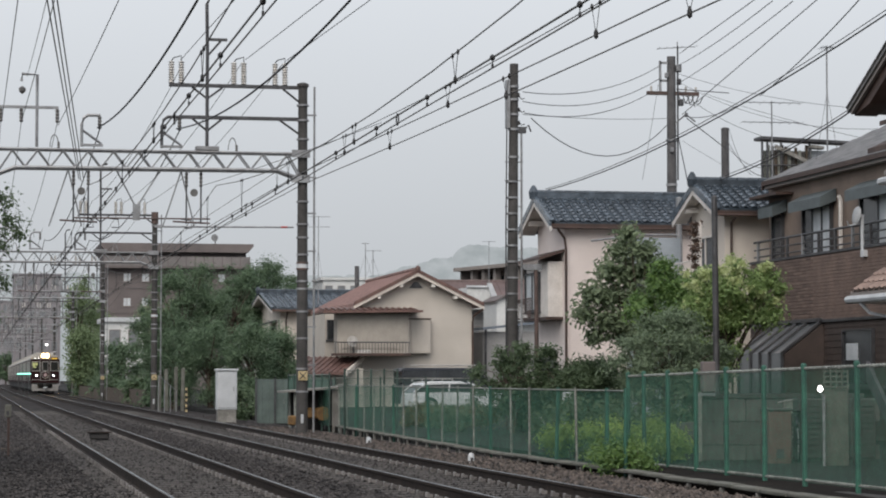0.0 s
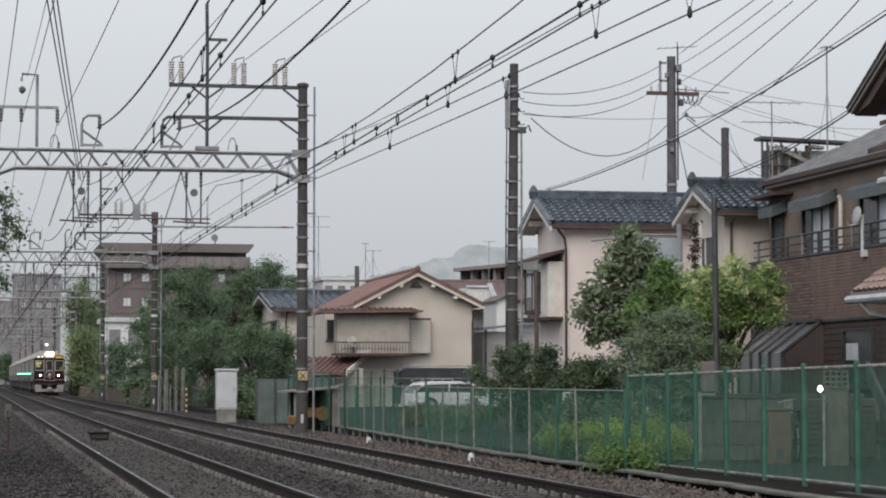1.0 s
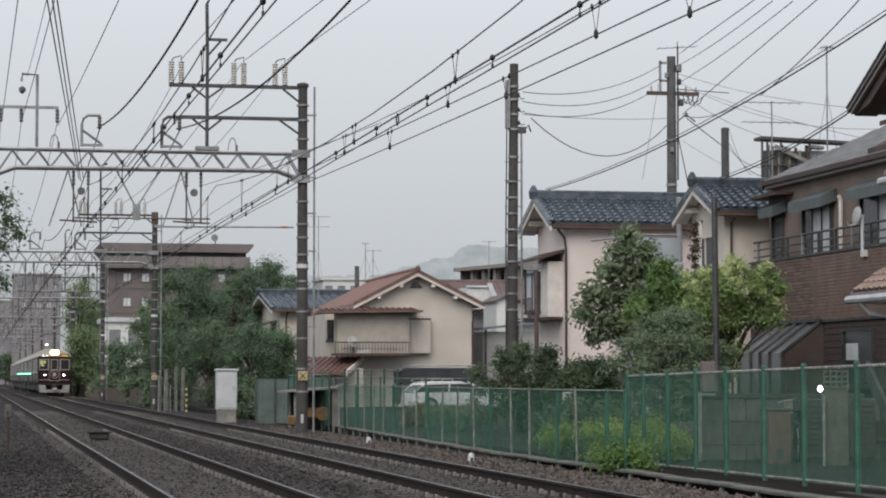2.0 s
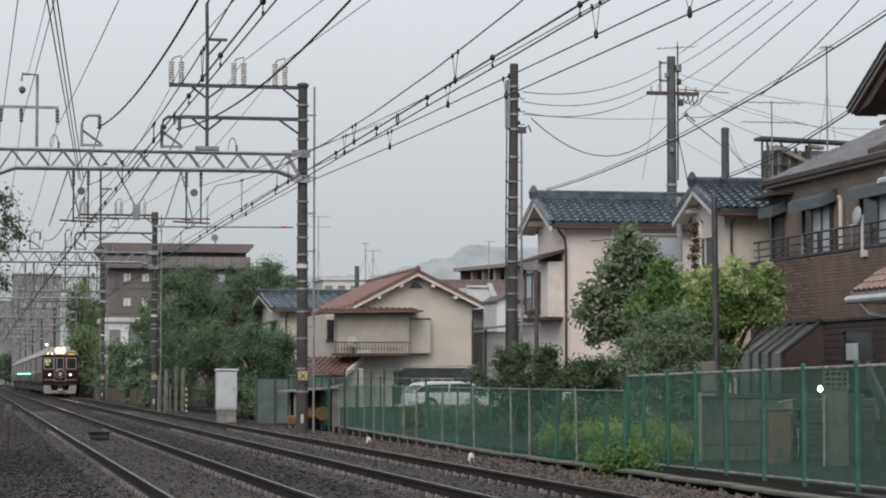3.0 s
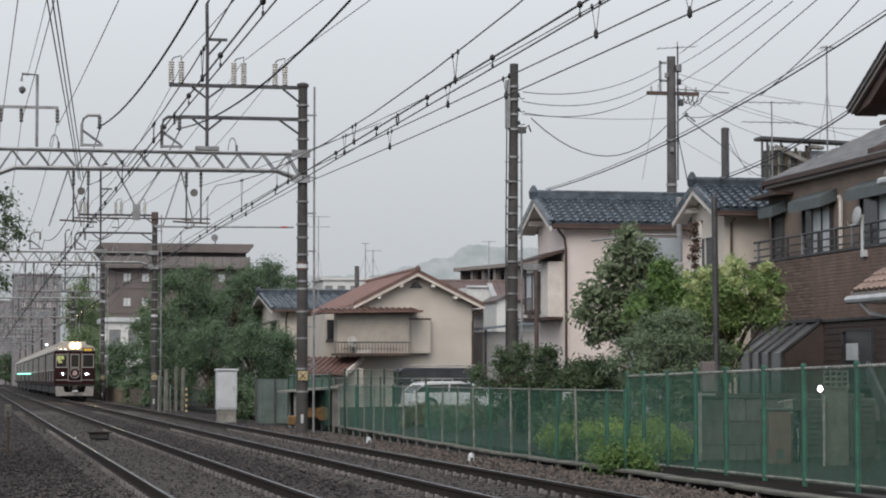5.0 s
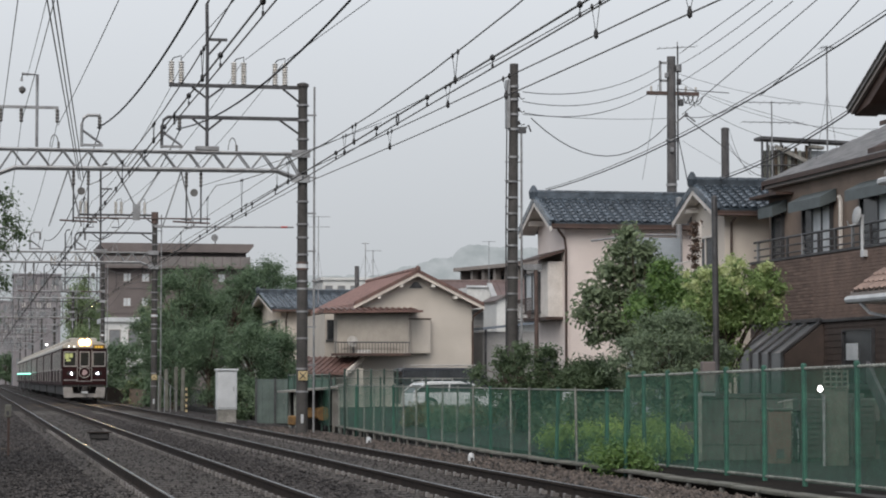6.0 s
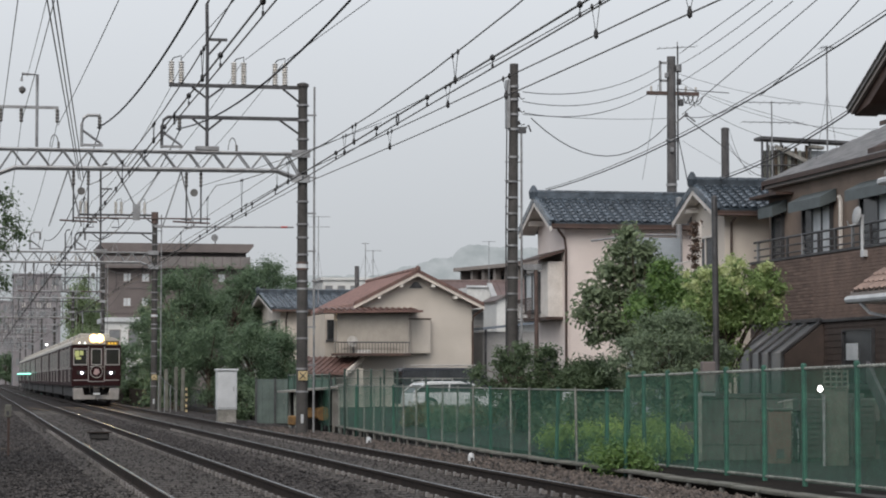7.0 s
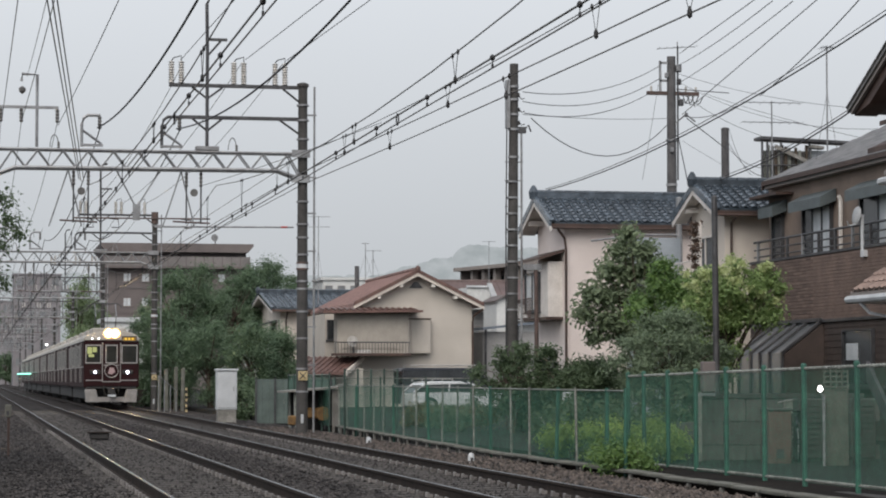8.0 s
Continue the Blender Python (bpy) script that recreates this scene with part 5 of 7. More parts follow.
# ---- poles ----
M_POLEG = mat("grey_concrete_pole", (0.115, 0.112, 0.115), (0.075, 0.073, 0.075), 0.85, 0, 2.6, 35, 0.2, 0.15, 0.1)


def wooden_pole_b():
    t = thing("utility_pole", 14.12, 62, -0.12, "dark concrete trackside pole with bands and conduit", "utility pole", "utility poles")
    p = part("pole", cyl(B(), (-0.05, 0, -0.2), (0.04, 0, 9.85), 0.165, 0.115, 14), M_CONCD, t, smooth=True)
    for k in range(9):
        z = 3.2 + k * 0.43
        part("band", cyl(B(), (-0.03, 0, z), (-0.03, 0, z + 0.05), 0.165, n=14), M_STEEL, p)
    part("conduit", tube(B(), [(0.22, 0, 0), (0.24, 0, 4), (0.24, 0, 8.0)], 0.03), M_STEEL, p)
    for z in (4.6, 5.3, 6.0, 6.7, 7.2):
        part("step", tube(B(), [(-0.22, 0, z), (0.28, 0, z)], 0.014, 5), M_STEEL, p)
    part("cable_box", box(B(), -0.19, -0.14, 8.1, -0.1, 0.1, 9.4), M_STEEL, p, "narrow grey box strapped to the pole")
    part("clamp", box(B(), 0.1, -0.06, 7.98, 0.36, 0.06, 8.15), M_DSTEEL, p)
    part("clamp_hook", tube(B(), [(0.34, 0, 8.1), (0.44, 0, 8.2), (0.5, 0, 8.02)], 0.025, 5), M_DSTEEL, p)
    for z in (7.3, 8.05, 8.45, 8.85, 9.2):
        part("upper_band", cyl(B(), (0.02, 0, z), (0.02, 0, z + 0.06), 0.148, n=14), M_STEEL, p)
    part("cable_riser", tube(B(), [(-0.2, -0.05, 2.0), (-0.2, -0.05, 5.5), (-0.17, -0.05, 8.2), (-0.12, -0.08, 9.0)], 0.018, 5), M_WIRE, p, "black cable running up the pole")
    for z in (8.25, 8.6, 8.95):
        part("cable_tail", tube(B(), [(0.14, -0.02, z + 0.05), (0.24, -0.05, z - 0.06), (0.33, 0, z - 0.02)], 0.014, 5), M_WIRE, p)
    for z in (8.2, 8.55, 8.95):
        part("insulator", insulator(B(), (0.17, 0, z), 0.12, 0.04, 3), M_DPORC, p)


def utility_pole_d():
    t = thing("utility_pole", 22.75, 76, -0.12, "grey concrete utility pole with crossarm and tangled cables", "utility pole", "utility poles")
    p = part("pole", cyl(B(), (0, 0, -0.2), (0, 0, 12.15), 0.20, 0.145, 14), M_POLEG, t, smooth=True)
    part("crossarm", box(B(), -0.85, -0.06, 10.85, 0.95, 0.06, 10.97), M_BROWNSTEEL, p, "rusty brown crossarm")
    part("frame", box(B(), -0.42, -0.04, 10.97, -0.35, 0.04, 12.0), M_STEEL, p)
    for z in (11.3, 11.9):
        part("bracket", box(B(), -0.4, -0.04, z, 0.0, 0.04, z + 0.07), M_STEEL, p)
    part("riser", tube(B(), [(0.2, -0.05, 8), (0.21, -0.05, 12.5)], 0.03), M_DSTEEL, p)
    for x in (-0.7, 0.5, 0.85):
        part("insulator", insulator(B(), (x, 0, 10.97), 0.18, 0.05, 3), M_PORC, p)
    for k, (x, y, z, s) in enumerate(((0.22, -0.1, 11.75, 0.09), (0.24, -0.08, 11.3, 0.07), (-0.2, -0.12, 11.5, 0.06), (0.3, -0.1, 10.6, 0.08), (-0.05, -0.2, 9.0, 0.06), (0.5, -0.05, 10.2, 0.05))):
        part("junction_box", soften(box(B(), x - s, y - s, z - s * 1.4, x + s, y + s, z + s * 1.4), 0.02), M_DSTEEL if k % 2 else M_STEEL, p)
    for k in range(4):
        x0 = 0.2 + 0.16 * k
        part("cable_loop", tube(B(), [(x0, -0.1, 10.85), (x0 + 0.1, -0.12, 10.62 - 0.05 * k), (x0 + 0.28, -0.12, 10.6), (x0 + 0.4, -0.1, 10.84)], 0.018, 5), M_WIRE, p)
    part("lamp_arm", tube(B(), [(0.1, -0.1, 9.9), (0.45, -0.2, 10.2), (0.75, -0.25, 9.95)], 0.03, 5), M_STEEL, p)
    for z in (9.3, 7.8):
        part("band", cyl(B(), (0, 0, z), (0, 0, z + 0.08), 0.19, n=14), M_STEEL, p)
    a = part("antenna", tube(B(), [(0.2, -0.05, 12.5), (0.2, -0.05, 12.65)], 0.02), M_STEEL, t)
    part("boom", tube(B(), [(-0.5, -0.05, 12.4), (0.8, -0.05, 12.5)], 0.012, 4), M_STEEL, a)
    for k in range(6):
        part("element", tube(B(), [(-0.5 + k * 0.26, -0.4, 12.4 + k * 0.02), (-0.4 + k * 0.26, 0.3, 12.42 + k * 0.02)], 0.008, 4), M_STEEL, a)


def plain_pole(x, y, h, r, material, label):
    t = thing("utility_pole", x, y, -0.12, label, "utility pole", "utility poles")
    p = part("pole", cyl(B(), (0.04, 0, -0.2), (0, 0, h), r * 1.15, r, 12), material, t, smooth=True)
    part("cap", lathe(B(), (0, 0, h), [(r * 1.05, -0.06), (r * 1.05, 0.01), (r * 0.5, 0.04)], 12), material, p)
    return t


wooden_pole_b()
utility_pole_d()
plain_pole(28.5, 88, 11.1, 0.15, M_POLEG, "grey concrete pole rising behind the roofs")
plain_pole(14.66, 46, 5.05, 0.06, M_DSTEEL, "slim dark green steel pole behind the fence")
pc = plain_pole(14.75, 62, 4.4, 0.055, M_BROWNSTEEL, "slim rust-brown pole beside a lamp arm")
part("lamp_arm", box(B(), -0.35, -0.06, 4.3, 0.15, 0.06, 4.45), M_STEEL, pc)
gp = plain_pole(19.75, 65.3, 6.55, 0.085, M_STEEL, "grey steel post with a side arm between the houses")
part("side_arm", tube(B(), [(-2.6, 0, 5.3), (-1.2, 0, 5.48), (0, 0, 5.5)], 0.035, 6), M_STEEL, gp, "long grey horizontal arm")


# ---- the train ----
def car_profile(hw, z0, zs, zt):
    """Half-rounded section of a railway car, from the sill to the roof."""
    pts = [(hw, z0), (hw, zs - 0.02)]
    for k in range(1, 8):
        a = k / 8 * math.pi / 2
        pts.append((hw * math.cos(a) ** 0.75, zs + (zt - zs) * math.sin(a)))
    return pts + [(0, zt)] + [(-x, z) for x, z in pts[::-1]]


def train():
    t = thing("train", 6.22, 218, 0, "maroon electric train with ivory roof and lit headlamps", "train")
    hw = 1.27
    side = [(hw, 0.85), (hw, 3.06), (-hw, 3.06), (-hw, 0.85)]
    full = car_profile(hw, 3.06, 3.1, 3.5)
    cars = 8
    ln, gap = 18.4, 0.5
    for c in range(cars):
        y0 = 0.12 + c * (ln + gap)
        y1 = y0 + ln
        b = part("car_body", soften(prism(B(), side, "y", y0, y1), 0.07, 2), M_MAROON, t)
        part("car_roof", prism(B(), full, "y", y0 + 0.02, y1), M_ROOFGREY, b, "ivory curved roof", False)
        part("underframe", box(B(), -1.05, y0 + 0.6, 0.32, 1.05, y1 - 0.6, 0.85), M_UNDER, b)
        part("rain_strip", box(B(), -hw - 0.02, y0 + 0.1, 3.03, -hw, y1 - 0.1, 3.07), M_SILVER, b)
        part("waist_strip", box(B(), -hw - 0.016, y0 + 0.1, 1.80, -hw, y1 - 0.1, 1.84), M_SILVER, b)
        # doors and windows on the side towards the other track
        for k in range(3):
            yd = y0 + 2.4 + k * 5.7
            part("door", box(B(), -hw - 0.012, yd, 1.1, -hw + 0.02, yd + 1.3, 2.95), M_MAROON, b)
            for e in (0, 1.28):
                part("door_edge", box(B(), -hw - 0.034, yd + e, 1.1, -hw, yd + e + 0.05, 2.98), M_SILVER, b)
            part("door_pane", box(B(), -hw - 0.02, yd + 0.15, 1.95, -hw, yd + 1.15, 2.8), M_TRAINGLASS, b)
            for e in range(2 if k < 2 else 1):
                yw = yd + 1.75 + e * 1.95
                part("side_window", box(B(), -hw - 0.018, yw, 1.92, -hw, yw + 1.7, 2.82), M_TRAINGLASS, b)
                part("window_post", box(B(), -hw - 0.030, yw + 1.70, 1.86, -hw, yw + 1.77, 2.88), M_SILVER, b)
                part("window_post", box(B(), -hw - 0.030, yw - 0.07, 1.86, -hw, yw, 2.88), M_SILVER, b)
                part("window_post", box(B(), -hw - 0.030, yw + 0.82, 1.86, -hw, yw + 0.88, 2.88), M_SILVER, b)
        for yb in (y0 + 2.3, y1 - 2.3):
            bg = part("bogie", box(B(), -1.0, yb - 1.3, 0.3, 1.0, yb + 1.3, 0.6), M_UNDER, b)
            for dy in (-1.05, 1.05):
                for sx in (-0.74, 0.74):
                    part("wheel", cyl(B(), (sx - 0.06, yb + dy, 0.43), (sx + 0.06, yb + dy, 0.43), 0.43, n=16), M_UNDER, b)
        for k in range(3):
            part("roof_unit", soften(box(B(), -0.8, y0 + 2 + k * 5.6, 3.42, 0.8, y0 + 5 + k * 5.6, 3.68), 0.06), M_ROOFGREY, b)
        if c:
            part("gangway", box(B(), -0.5, y0 - gap - 0.1, 0.9, 0.5, y0 + 0.1, 3.0), M_RUBBER, b)
    # front of the leading car
    f = part("cab_front", soften(prism(B(), [(hw + 0.006, 0.85), (hw + 0.006, 3.05), (-hw - 0.006, 3.05), (-hw - 0.006, 0.85)], "y", 0.0, 0.4), 0.05, 2), M_MAROON, t)
    brow = part("brow", soften(prism(B(), car_profile(hw + 0.01, 3.05, 3.1, 3.5), "y", -0.05, 0.3), 0.03), M_ROOFGREY, t, "ivory rounded roof edge")
    for x0, x1 in ((-1.2, -0.47), (-0.28, 0.28), (0.46, 1.2)):
        bmf = B()
        for a in ((x0, 1.98, x1, 2.03), (x0, 2.80, x1, 2.85), (x0, 2.03, x0 + 0.045, 2.80), (x1 - 0.045, 2.03, x1, 2.80)):
            box(bmf, a[0], -0.03, a[1], a[2], 0.02, a[3])
        w = part("cab_window", bmf, M_SILVER, t, "silver-framed front window")
        part("pane", box(B(), x0 + 0.04, -0.012, 2.02, x1 - 0.04, 0.0, 2.81), M_TRAINGLASS, w)
        if x0 < -1:
            part("lit_interior", box(B(), x0 + 0.08, -0.02, 2.42, x0 + 0.30, -0.014, 2.74), M_CABIN, w, "yellow-lit saloon seen in the glass")
            part("lit_interior", box(B(), x0 + 0.33, -0.02, 2.50, x0 + 0.52, -0.014, 2.74), M_CABIN, w)
            part("lit_interior", box(B(), x0 + 0.14, -0.02, 2.28, x0 + 0.40, -0.014, 2.40), M_CABIN, w)
    bmd = B()
    for a in ((-0.43, 1.15, -0.40, 2.95), (0.40, 1.15, 0.43, 2.95), (-0.43, 1.12, 0.43, 1.15)):
        box(bmd, a[0], -0.022, a[1], a[2], 0.0, a[3])
    part("front_door_edge", bmd, M_SILVER, t)
    part("door_rail", box(B(), -0.36, -0.03, 1.88, 0.36, -0.01, 1.92), M_SILVER, t)
    mk = part("head_mark", cyl(B(), (0, -0.06, 1.64), (0, -0.01, 1.64), 0.32, n=28), M_MAROON, t, "round commemorative plate with pale rim")
    part("mark_rim", tube(B(), [(0.31 * math.cos(a * math.pi / 14), -0.065, 1.64 + 0.31 * math.sin(a * math.pi / 14)) for a in range(29)], 0.018, 5), M_SILVER, mk)
    part("mark_figure", soften(prism(B(), [(-0.16, 1.52), (0.02, 1.46), (0.18, 1.6), (0.1, 1.78), (-0.08, 1.8)], "y", -0.075, -0.06), 0.006), mat("dull_pink_enamel", (0.42, 0.30, 0.30), (0.34, 0.24, 0.24), 0.4), mk)
    for s in (-1, 1):
        lampb = part("marker_housing", soften(box(B(), s * 0.75 - 0.25, -0.05, 1.48, s * 0.75 + 0.25, 0.0, 1.68), 0.03), M_UNDER, t)
        # glowing disc added behind the lens as its halo
        part("marker_halo", cyl(B(), (s * 0.75, -0.056, 1.58), (s * 0.75, -0.045, 1.58), 0.10, n=16), M_HALOW, lampb)
        part("marker_lens", cyl(B(), (s * 0.75, -0.075, 1.58), (s * 0.75, -0.04, 1.58), 0.045, n=16), M_LAMPW, lampb, "bright white lamp")
        part("trim_line", box(B(), s * 0.78 - 0.4, -0.015, 1.18, s * 0.78 + 0.4, 0.0, 1.22), M_SILVER, t)
        part("tail_lamp", cyl(B(), (-0.75 + s * 0.15, -0.09, 3.14), (-0.75 + s * 0.15, -0.04, 3.14), 0.032, n=12), M_GLOBE, t, "small white upper lamp")
        part("skirt", soften(prism(B(), [(s * 0.55, 0.16), (s * 1.17, 0.16), (s * 1.22, 0.78), (s * 0.70, 0.78)], "y", -0.02, 0.5), 0.04), M_SKIRT, t, "pale grey skirt")
    part("display_case", box(B(), 0.46, -0.065, 2.99, 1.16, -0.02, 3.25), M_UNDER, t)
    dp = part("destination_display", box(B(), 0.50, -0.075, 3.04, 1.12, -0.065, 3.20), M_SIGN, t, "amber lit destination display")
    for k in range(3):
        part("display_mark", box(B(), 0.60 + k * 0.16, -0.08, 3.07, 0.70 + k * 0.16, -0.075, 3.17), M_SIGNMARK, dp)
    hl = part("headlamp_case", soften(box(B(), -0.36, -0.10, 3.18, 0.36, 0.3, 3.58), 0.08, 2), M_ROOFGREY, t)
    for s in (-1, 1):
        # glowing disc added round each headlamp to imitate its glare
        part("halo_disc", cyl(B(), (s * 0.15, -0.112 - 0.002 * (s + 1), 3.38), (s * 0.15, -0.10, 3.38), 0.235, n=20), M_HALO, hl, "warm glowing disc, the headlamp's halo painted as a surface")
        part("headlamp", lathe(B(), (0, 0, 0), [(0.13, 0), (0.12, 0.03), (0.06, 0.05)], 18), M_LAMP, hl, "bright warm headlamp").matrix_basis = pose(s * 0.15, -0.118, 3.38, 90, 0, 0)
    part("skirt_bar", box(B(), -0.75, 0.0, 0.2, 0.75, 0.4, 0.42), M_SKIRT, t)
    part("number_bar", box(B(), -0.18, -0.41, 0.44, 0.18, -0.38, 0.54), M_WHITE, t, "small white plate")
    cp = part("coupler", soften(box(B(), -0.16, -0.35, 0.55, 0.16, 0.2, 0.85), 0.04), M_UNDER, t)
    part("coupler_head", cyl(B(), (0, -0.385, 0.66), (0, -0.30, 0.66), 0.16, n=12), M_UNDER, cp)
    for x in (-0.35, 0.35):
        part("jumper_hose", tube(B(), [(x, -0.03, 0.95), (x, -0.12, 0.7), (x * 0.8, -0.06, 0.5)], 0.03, 6), M_RUBBER, t)
    part("buffer_beam", box(B(), -1.15, 0.0, 0.82, 1.15, 0.25, 0.95), M_UNDER, t)
    # current collector on the roof of the leading car
    pg = part("pantograph", box(B(), -0.7, 5.2, 3.55, 0.7, 6.6, 3.62), M_DSTEEL, t)
    part("pantograph_arm", tube(B(), [(-0.5, 6.4, 3.62), (-0.5, 5.0, 4.3), (-0.5, 6.0, 4.92)], 0.03, 5), M_STEEL, pg)
    part("pantograph_arm", tube(B(), [(0.5, 6.4, 3.62), (0.5, 5.0, 4.3), (0.5, 6.0, 4.92)], 0.03, 5), M_STEEL, pg)
    part("pantograph_shoe", tube(B(), [(-0.85, 6.0, 4.8), (-0.6, 6.0, 4.95), (0.6, 6.0, 4.95), (0.85, 6.0, 4.8)], 0.03, 5), M_DSTEEL, pg)
    return t


TRAIN = train()


# ---- overhead wires ----
def cable(pts, sag, r, material, label, name="overhead_cable"):
    """A cable hung from point to point; sag is the dip of each span in metres."""
    path = []
    for a, b in zip(pts, pts[1:]):
        a, b = Vector(a), Vector(b)
        for k in range(13):
            s = k / 12
            p = a.lerp(b, s)
            p.z -= 4 * sag * s * (1 - s)
            if not path or k:
                path.append(p)
    return single(name, tube(B(), path, r * 0.66, 5), material, label, "overhead cable", "overhead cables")


def contact_line(c, near, far, near_aux, far_aux):
    """The compound catenary over one track: contact wire, auxiliary and main messenger, with their droppers."""
    t = thing("contact_line", c, 0, 0, "compound overhead contact line with droppers above the track", "contact line", "contact lines")

    def low(y):
        return near + (far - near) * min(1, (y - 12) / 50)

    def aux(y):
        return near_aux + (far_aux - near_aux) * min(1, (y - 12) / 50)

    def messenger(y):
        return (near + far) / 2 + 0.39 + 0.86 * (2 * ((y - 12) / 50 % 1) - 1) ** 2

    part("contact_wire", tube(B(), [(0, 12 + 50 * k, low(12 + 50 * k)) for k in range(9)], 0.010, 5), M_COPPER, t)
    part("auxiliary_wire", tube(B(), [(0, 12 + 50 * k, aux(12 + 50 * k)) for k in range(9)], 0.013, 5), M_COPPER, t)
    part("messenger_wire", tube(B(), [(0, 12 + 5 * k, messenger(12 + 5 * k)) for k in range(81)], 0.010, 5), M_COPPER, t)
    for k in range(40):
        y = 15.3 + 4.27 * k
        zc, za = low(y), aux(y)
        d = part("dropper", tube(B(), [(0, y, zc), (0, y, za)], 0.006, 4), M_WIRE, t)
        part("dropper_clamp", lathe(B(), (0, y, za), [(0.01, -0.04), (0.03, -0.02), (0.034, 0.0), (0.03, 0.02), (0.01, 0.04)], 8), M_WIRE, d)
        part("contact_clamp", box(B(), -0.012, y - 0.02, zc, 0.012, y + 0.02, zc + 0.05), M_WIRE, d)
    for k in range(22):
        y = 13.4 + 8.5 * k
        za = aux(y)
        d = part("long_dropper", tube(B(), [(0, y - 0.18, messenger(y - 0.18)), (0, y, za)], 0.005, 4), M_WIRE, t)
        part("strand", tube(B(), [(0, y + 0.18, messenger(y + 0.18)), (0, y, za)], 0.005, 4), M_WIRE, d)
        part("dropper_clamp", lathe(B(), (0, y, za), [(0.01, -0.05), (0.026, -0.02), (0.026, 0.03), (0.01, 0.06)], 8), M_WIRE, d)
        for e in (-0.18, 0.18):
            part("messenger_clamp", lathe(B(), (0, y + e, messenger(y + e)), [(0.01, -0.035), (0.022, 0), (0.01, 0.035)], 6), M_WIRE, d)
    part("jumper_ring", tube(B(), [(0, 34.75 + 0.09 * math.cos(a * math.pi / 8), (low(34.75) + aux(34.75)) / 2 + 0.085 * math.sin(a * math.pi / 8)) for a in range(17)], 0.012, 5), M_WIRE, t)
    return t


def overlap_line():
    """A second catenary that runs out over the pole row: its messenger and two wires, held apart by slanting droppers."""
    t = thing("contact_line", 8.5, 0, 0, "run-out overhead line of three wires with slanting droppers", "contact line", "contact lines")

    def level(y, z0, z1, z2, dip):
        """z0 at 24 m, z1 at the first portal, z2 at the second."""
        if y > 62:
            return z1 + (z2 - z1) * (y - 62) / 50
        s = (y - 24) / 38
        return z0 + (z1 - z0) * s - 4 * dip * s * (1 - s)

    wires = ((6.47, 7.22, 7.5, 0.19), (5.92, 6.75, 7.1, 0.03), (5.64, 6.42, 6.85, 0.035))
    for name, w, r in (("messenger_wire", wires[0], 0.009), ("upper_wire", wires[1], 0.011), ("lower_wire", wires[2], 0.011)):
        part(name, tube(B(), [(0, 16 + 4 * k, level(16 + 4 * k, *w)) for k in range(25)], r, 5), M_COPPER, t)
    for y, up, lo in ((55.2, 0, 1), (42.7, 0, 1), (32.05, 0, 1), (48.95, 1, 2), (37.8, 1, 2), (27.6, 1, 2), (68, 0, 1), (76, 1, 2)):
        d = part("long_dropper", tube(B(), [(0, y - 0.22, level(y - 0.22, *wires[up])), (0, y, level(y, *wires[lo]))], 0.005, 4), M_WIRE, t)
        part("strand", tube(B(), [(0, y + 0.22, level(y + 0.22, *wires[up])), (0, y, level(y, *wires[lo]))], 0.005, 4), M_WIRE, d)
        part("dropper_clamp", lathe(B(), (0, y, level(y, *wires[lo])), [(0.012, -0.06), (0.034, -0.03), (0.034, 0.03), (0.012, 0.09)], 8), M_WIRE, d)
        for e in (-0.22, 0.22):
            part("messenger_clamp", lathe(B(), (0, y + e, level(y + e, *wires[up])), [(0.01, -0.045), (0.027, 0), (0.01, 0.045)], 6), M_WIRE, d)
    return t


contact_line(2.83, 4.85, 5.20, 5.03, 5.26)
contact_line(6.15, 4.98, 5.16, 5.12, 5.26)
overlap_line()
# feeders that run on from portal to portal
for x, z, sag, r in ((3.11, 7.74, 0.9, 0.024), (5.18, 7.74, 0.9, 0.024), (5.28, 9.56, 0.5, 0.014), (6.8, 9.56, 0.5, 0.014), (7.88, 9.56, 0.5, 0.014), (0.58, 7.88, 0.6, 0.013), (1.1, 7.88, 0.6, 0.013), (2.02, 7.88, 0.6, 0.013), (9.5, 7.9, 0.9, 0.016), (9.9, 7.6, 0.9, 0.016)):
    cable([(x, 62 + 50 * k, z) for k in range(0 if x < 9 else 1, 8)], sag, r, M_WIRE, "dark feeder cable hung from portal to portal")
cable([(23.05, 76.0, 12.15), (15.75, 46.0, 9.14)], 0.0, 0.018, M_WIRE, "thin dark overhead cable")
cable([(23.12, 76.0, 10.09), (17.06, 46.0, 9.18)], 0.0, 0.018, M_WIRE, "thin dark overhead cable")
cable([(19.38, 80.0, 7.79), (17.73, 44.0, 8.54)], 0.45, 0.028, M_WIRE, "thick twisted black cable")
cable([(19.38, 80.0, 7.85), (17.73, 44.0, 8.63)], 0.44, 0.016, M_WIRE, "thin dark overhead cable")
cable([(20.41, 60.0, 8.78), (17.14, 44.0, 8.84)], 0.1, 0.02, M_WIRE, "thin dark overhead cable")
cable([(20.0, 64.0, 6.71), (17.77, 46.0, 6.86)], 0.22, 0.026, M_WIRE, "thick twisted black cable")
cable([(20.0, 64.0, 6.77), (17.78, 46.0, 6.93)], 0.2, 0.015, M_WIRE, "thin dark overhead cable")
cable([(5.2, 62.0, 9.61), (4.65, 42.0, 8.22)], 0.0, 0.014, M_WIRE, "thin dark overhead cable")
cable([(6.91, 62.0, 9.66), (6.34, 42.0, 8.28)], 0.0, 0.014, M_WIRE, "thin dark overhead cable")
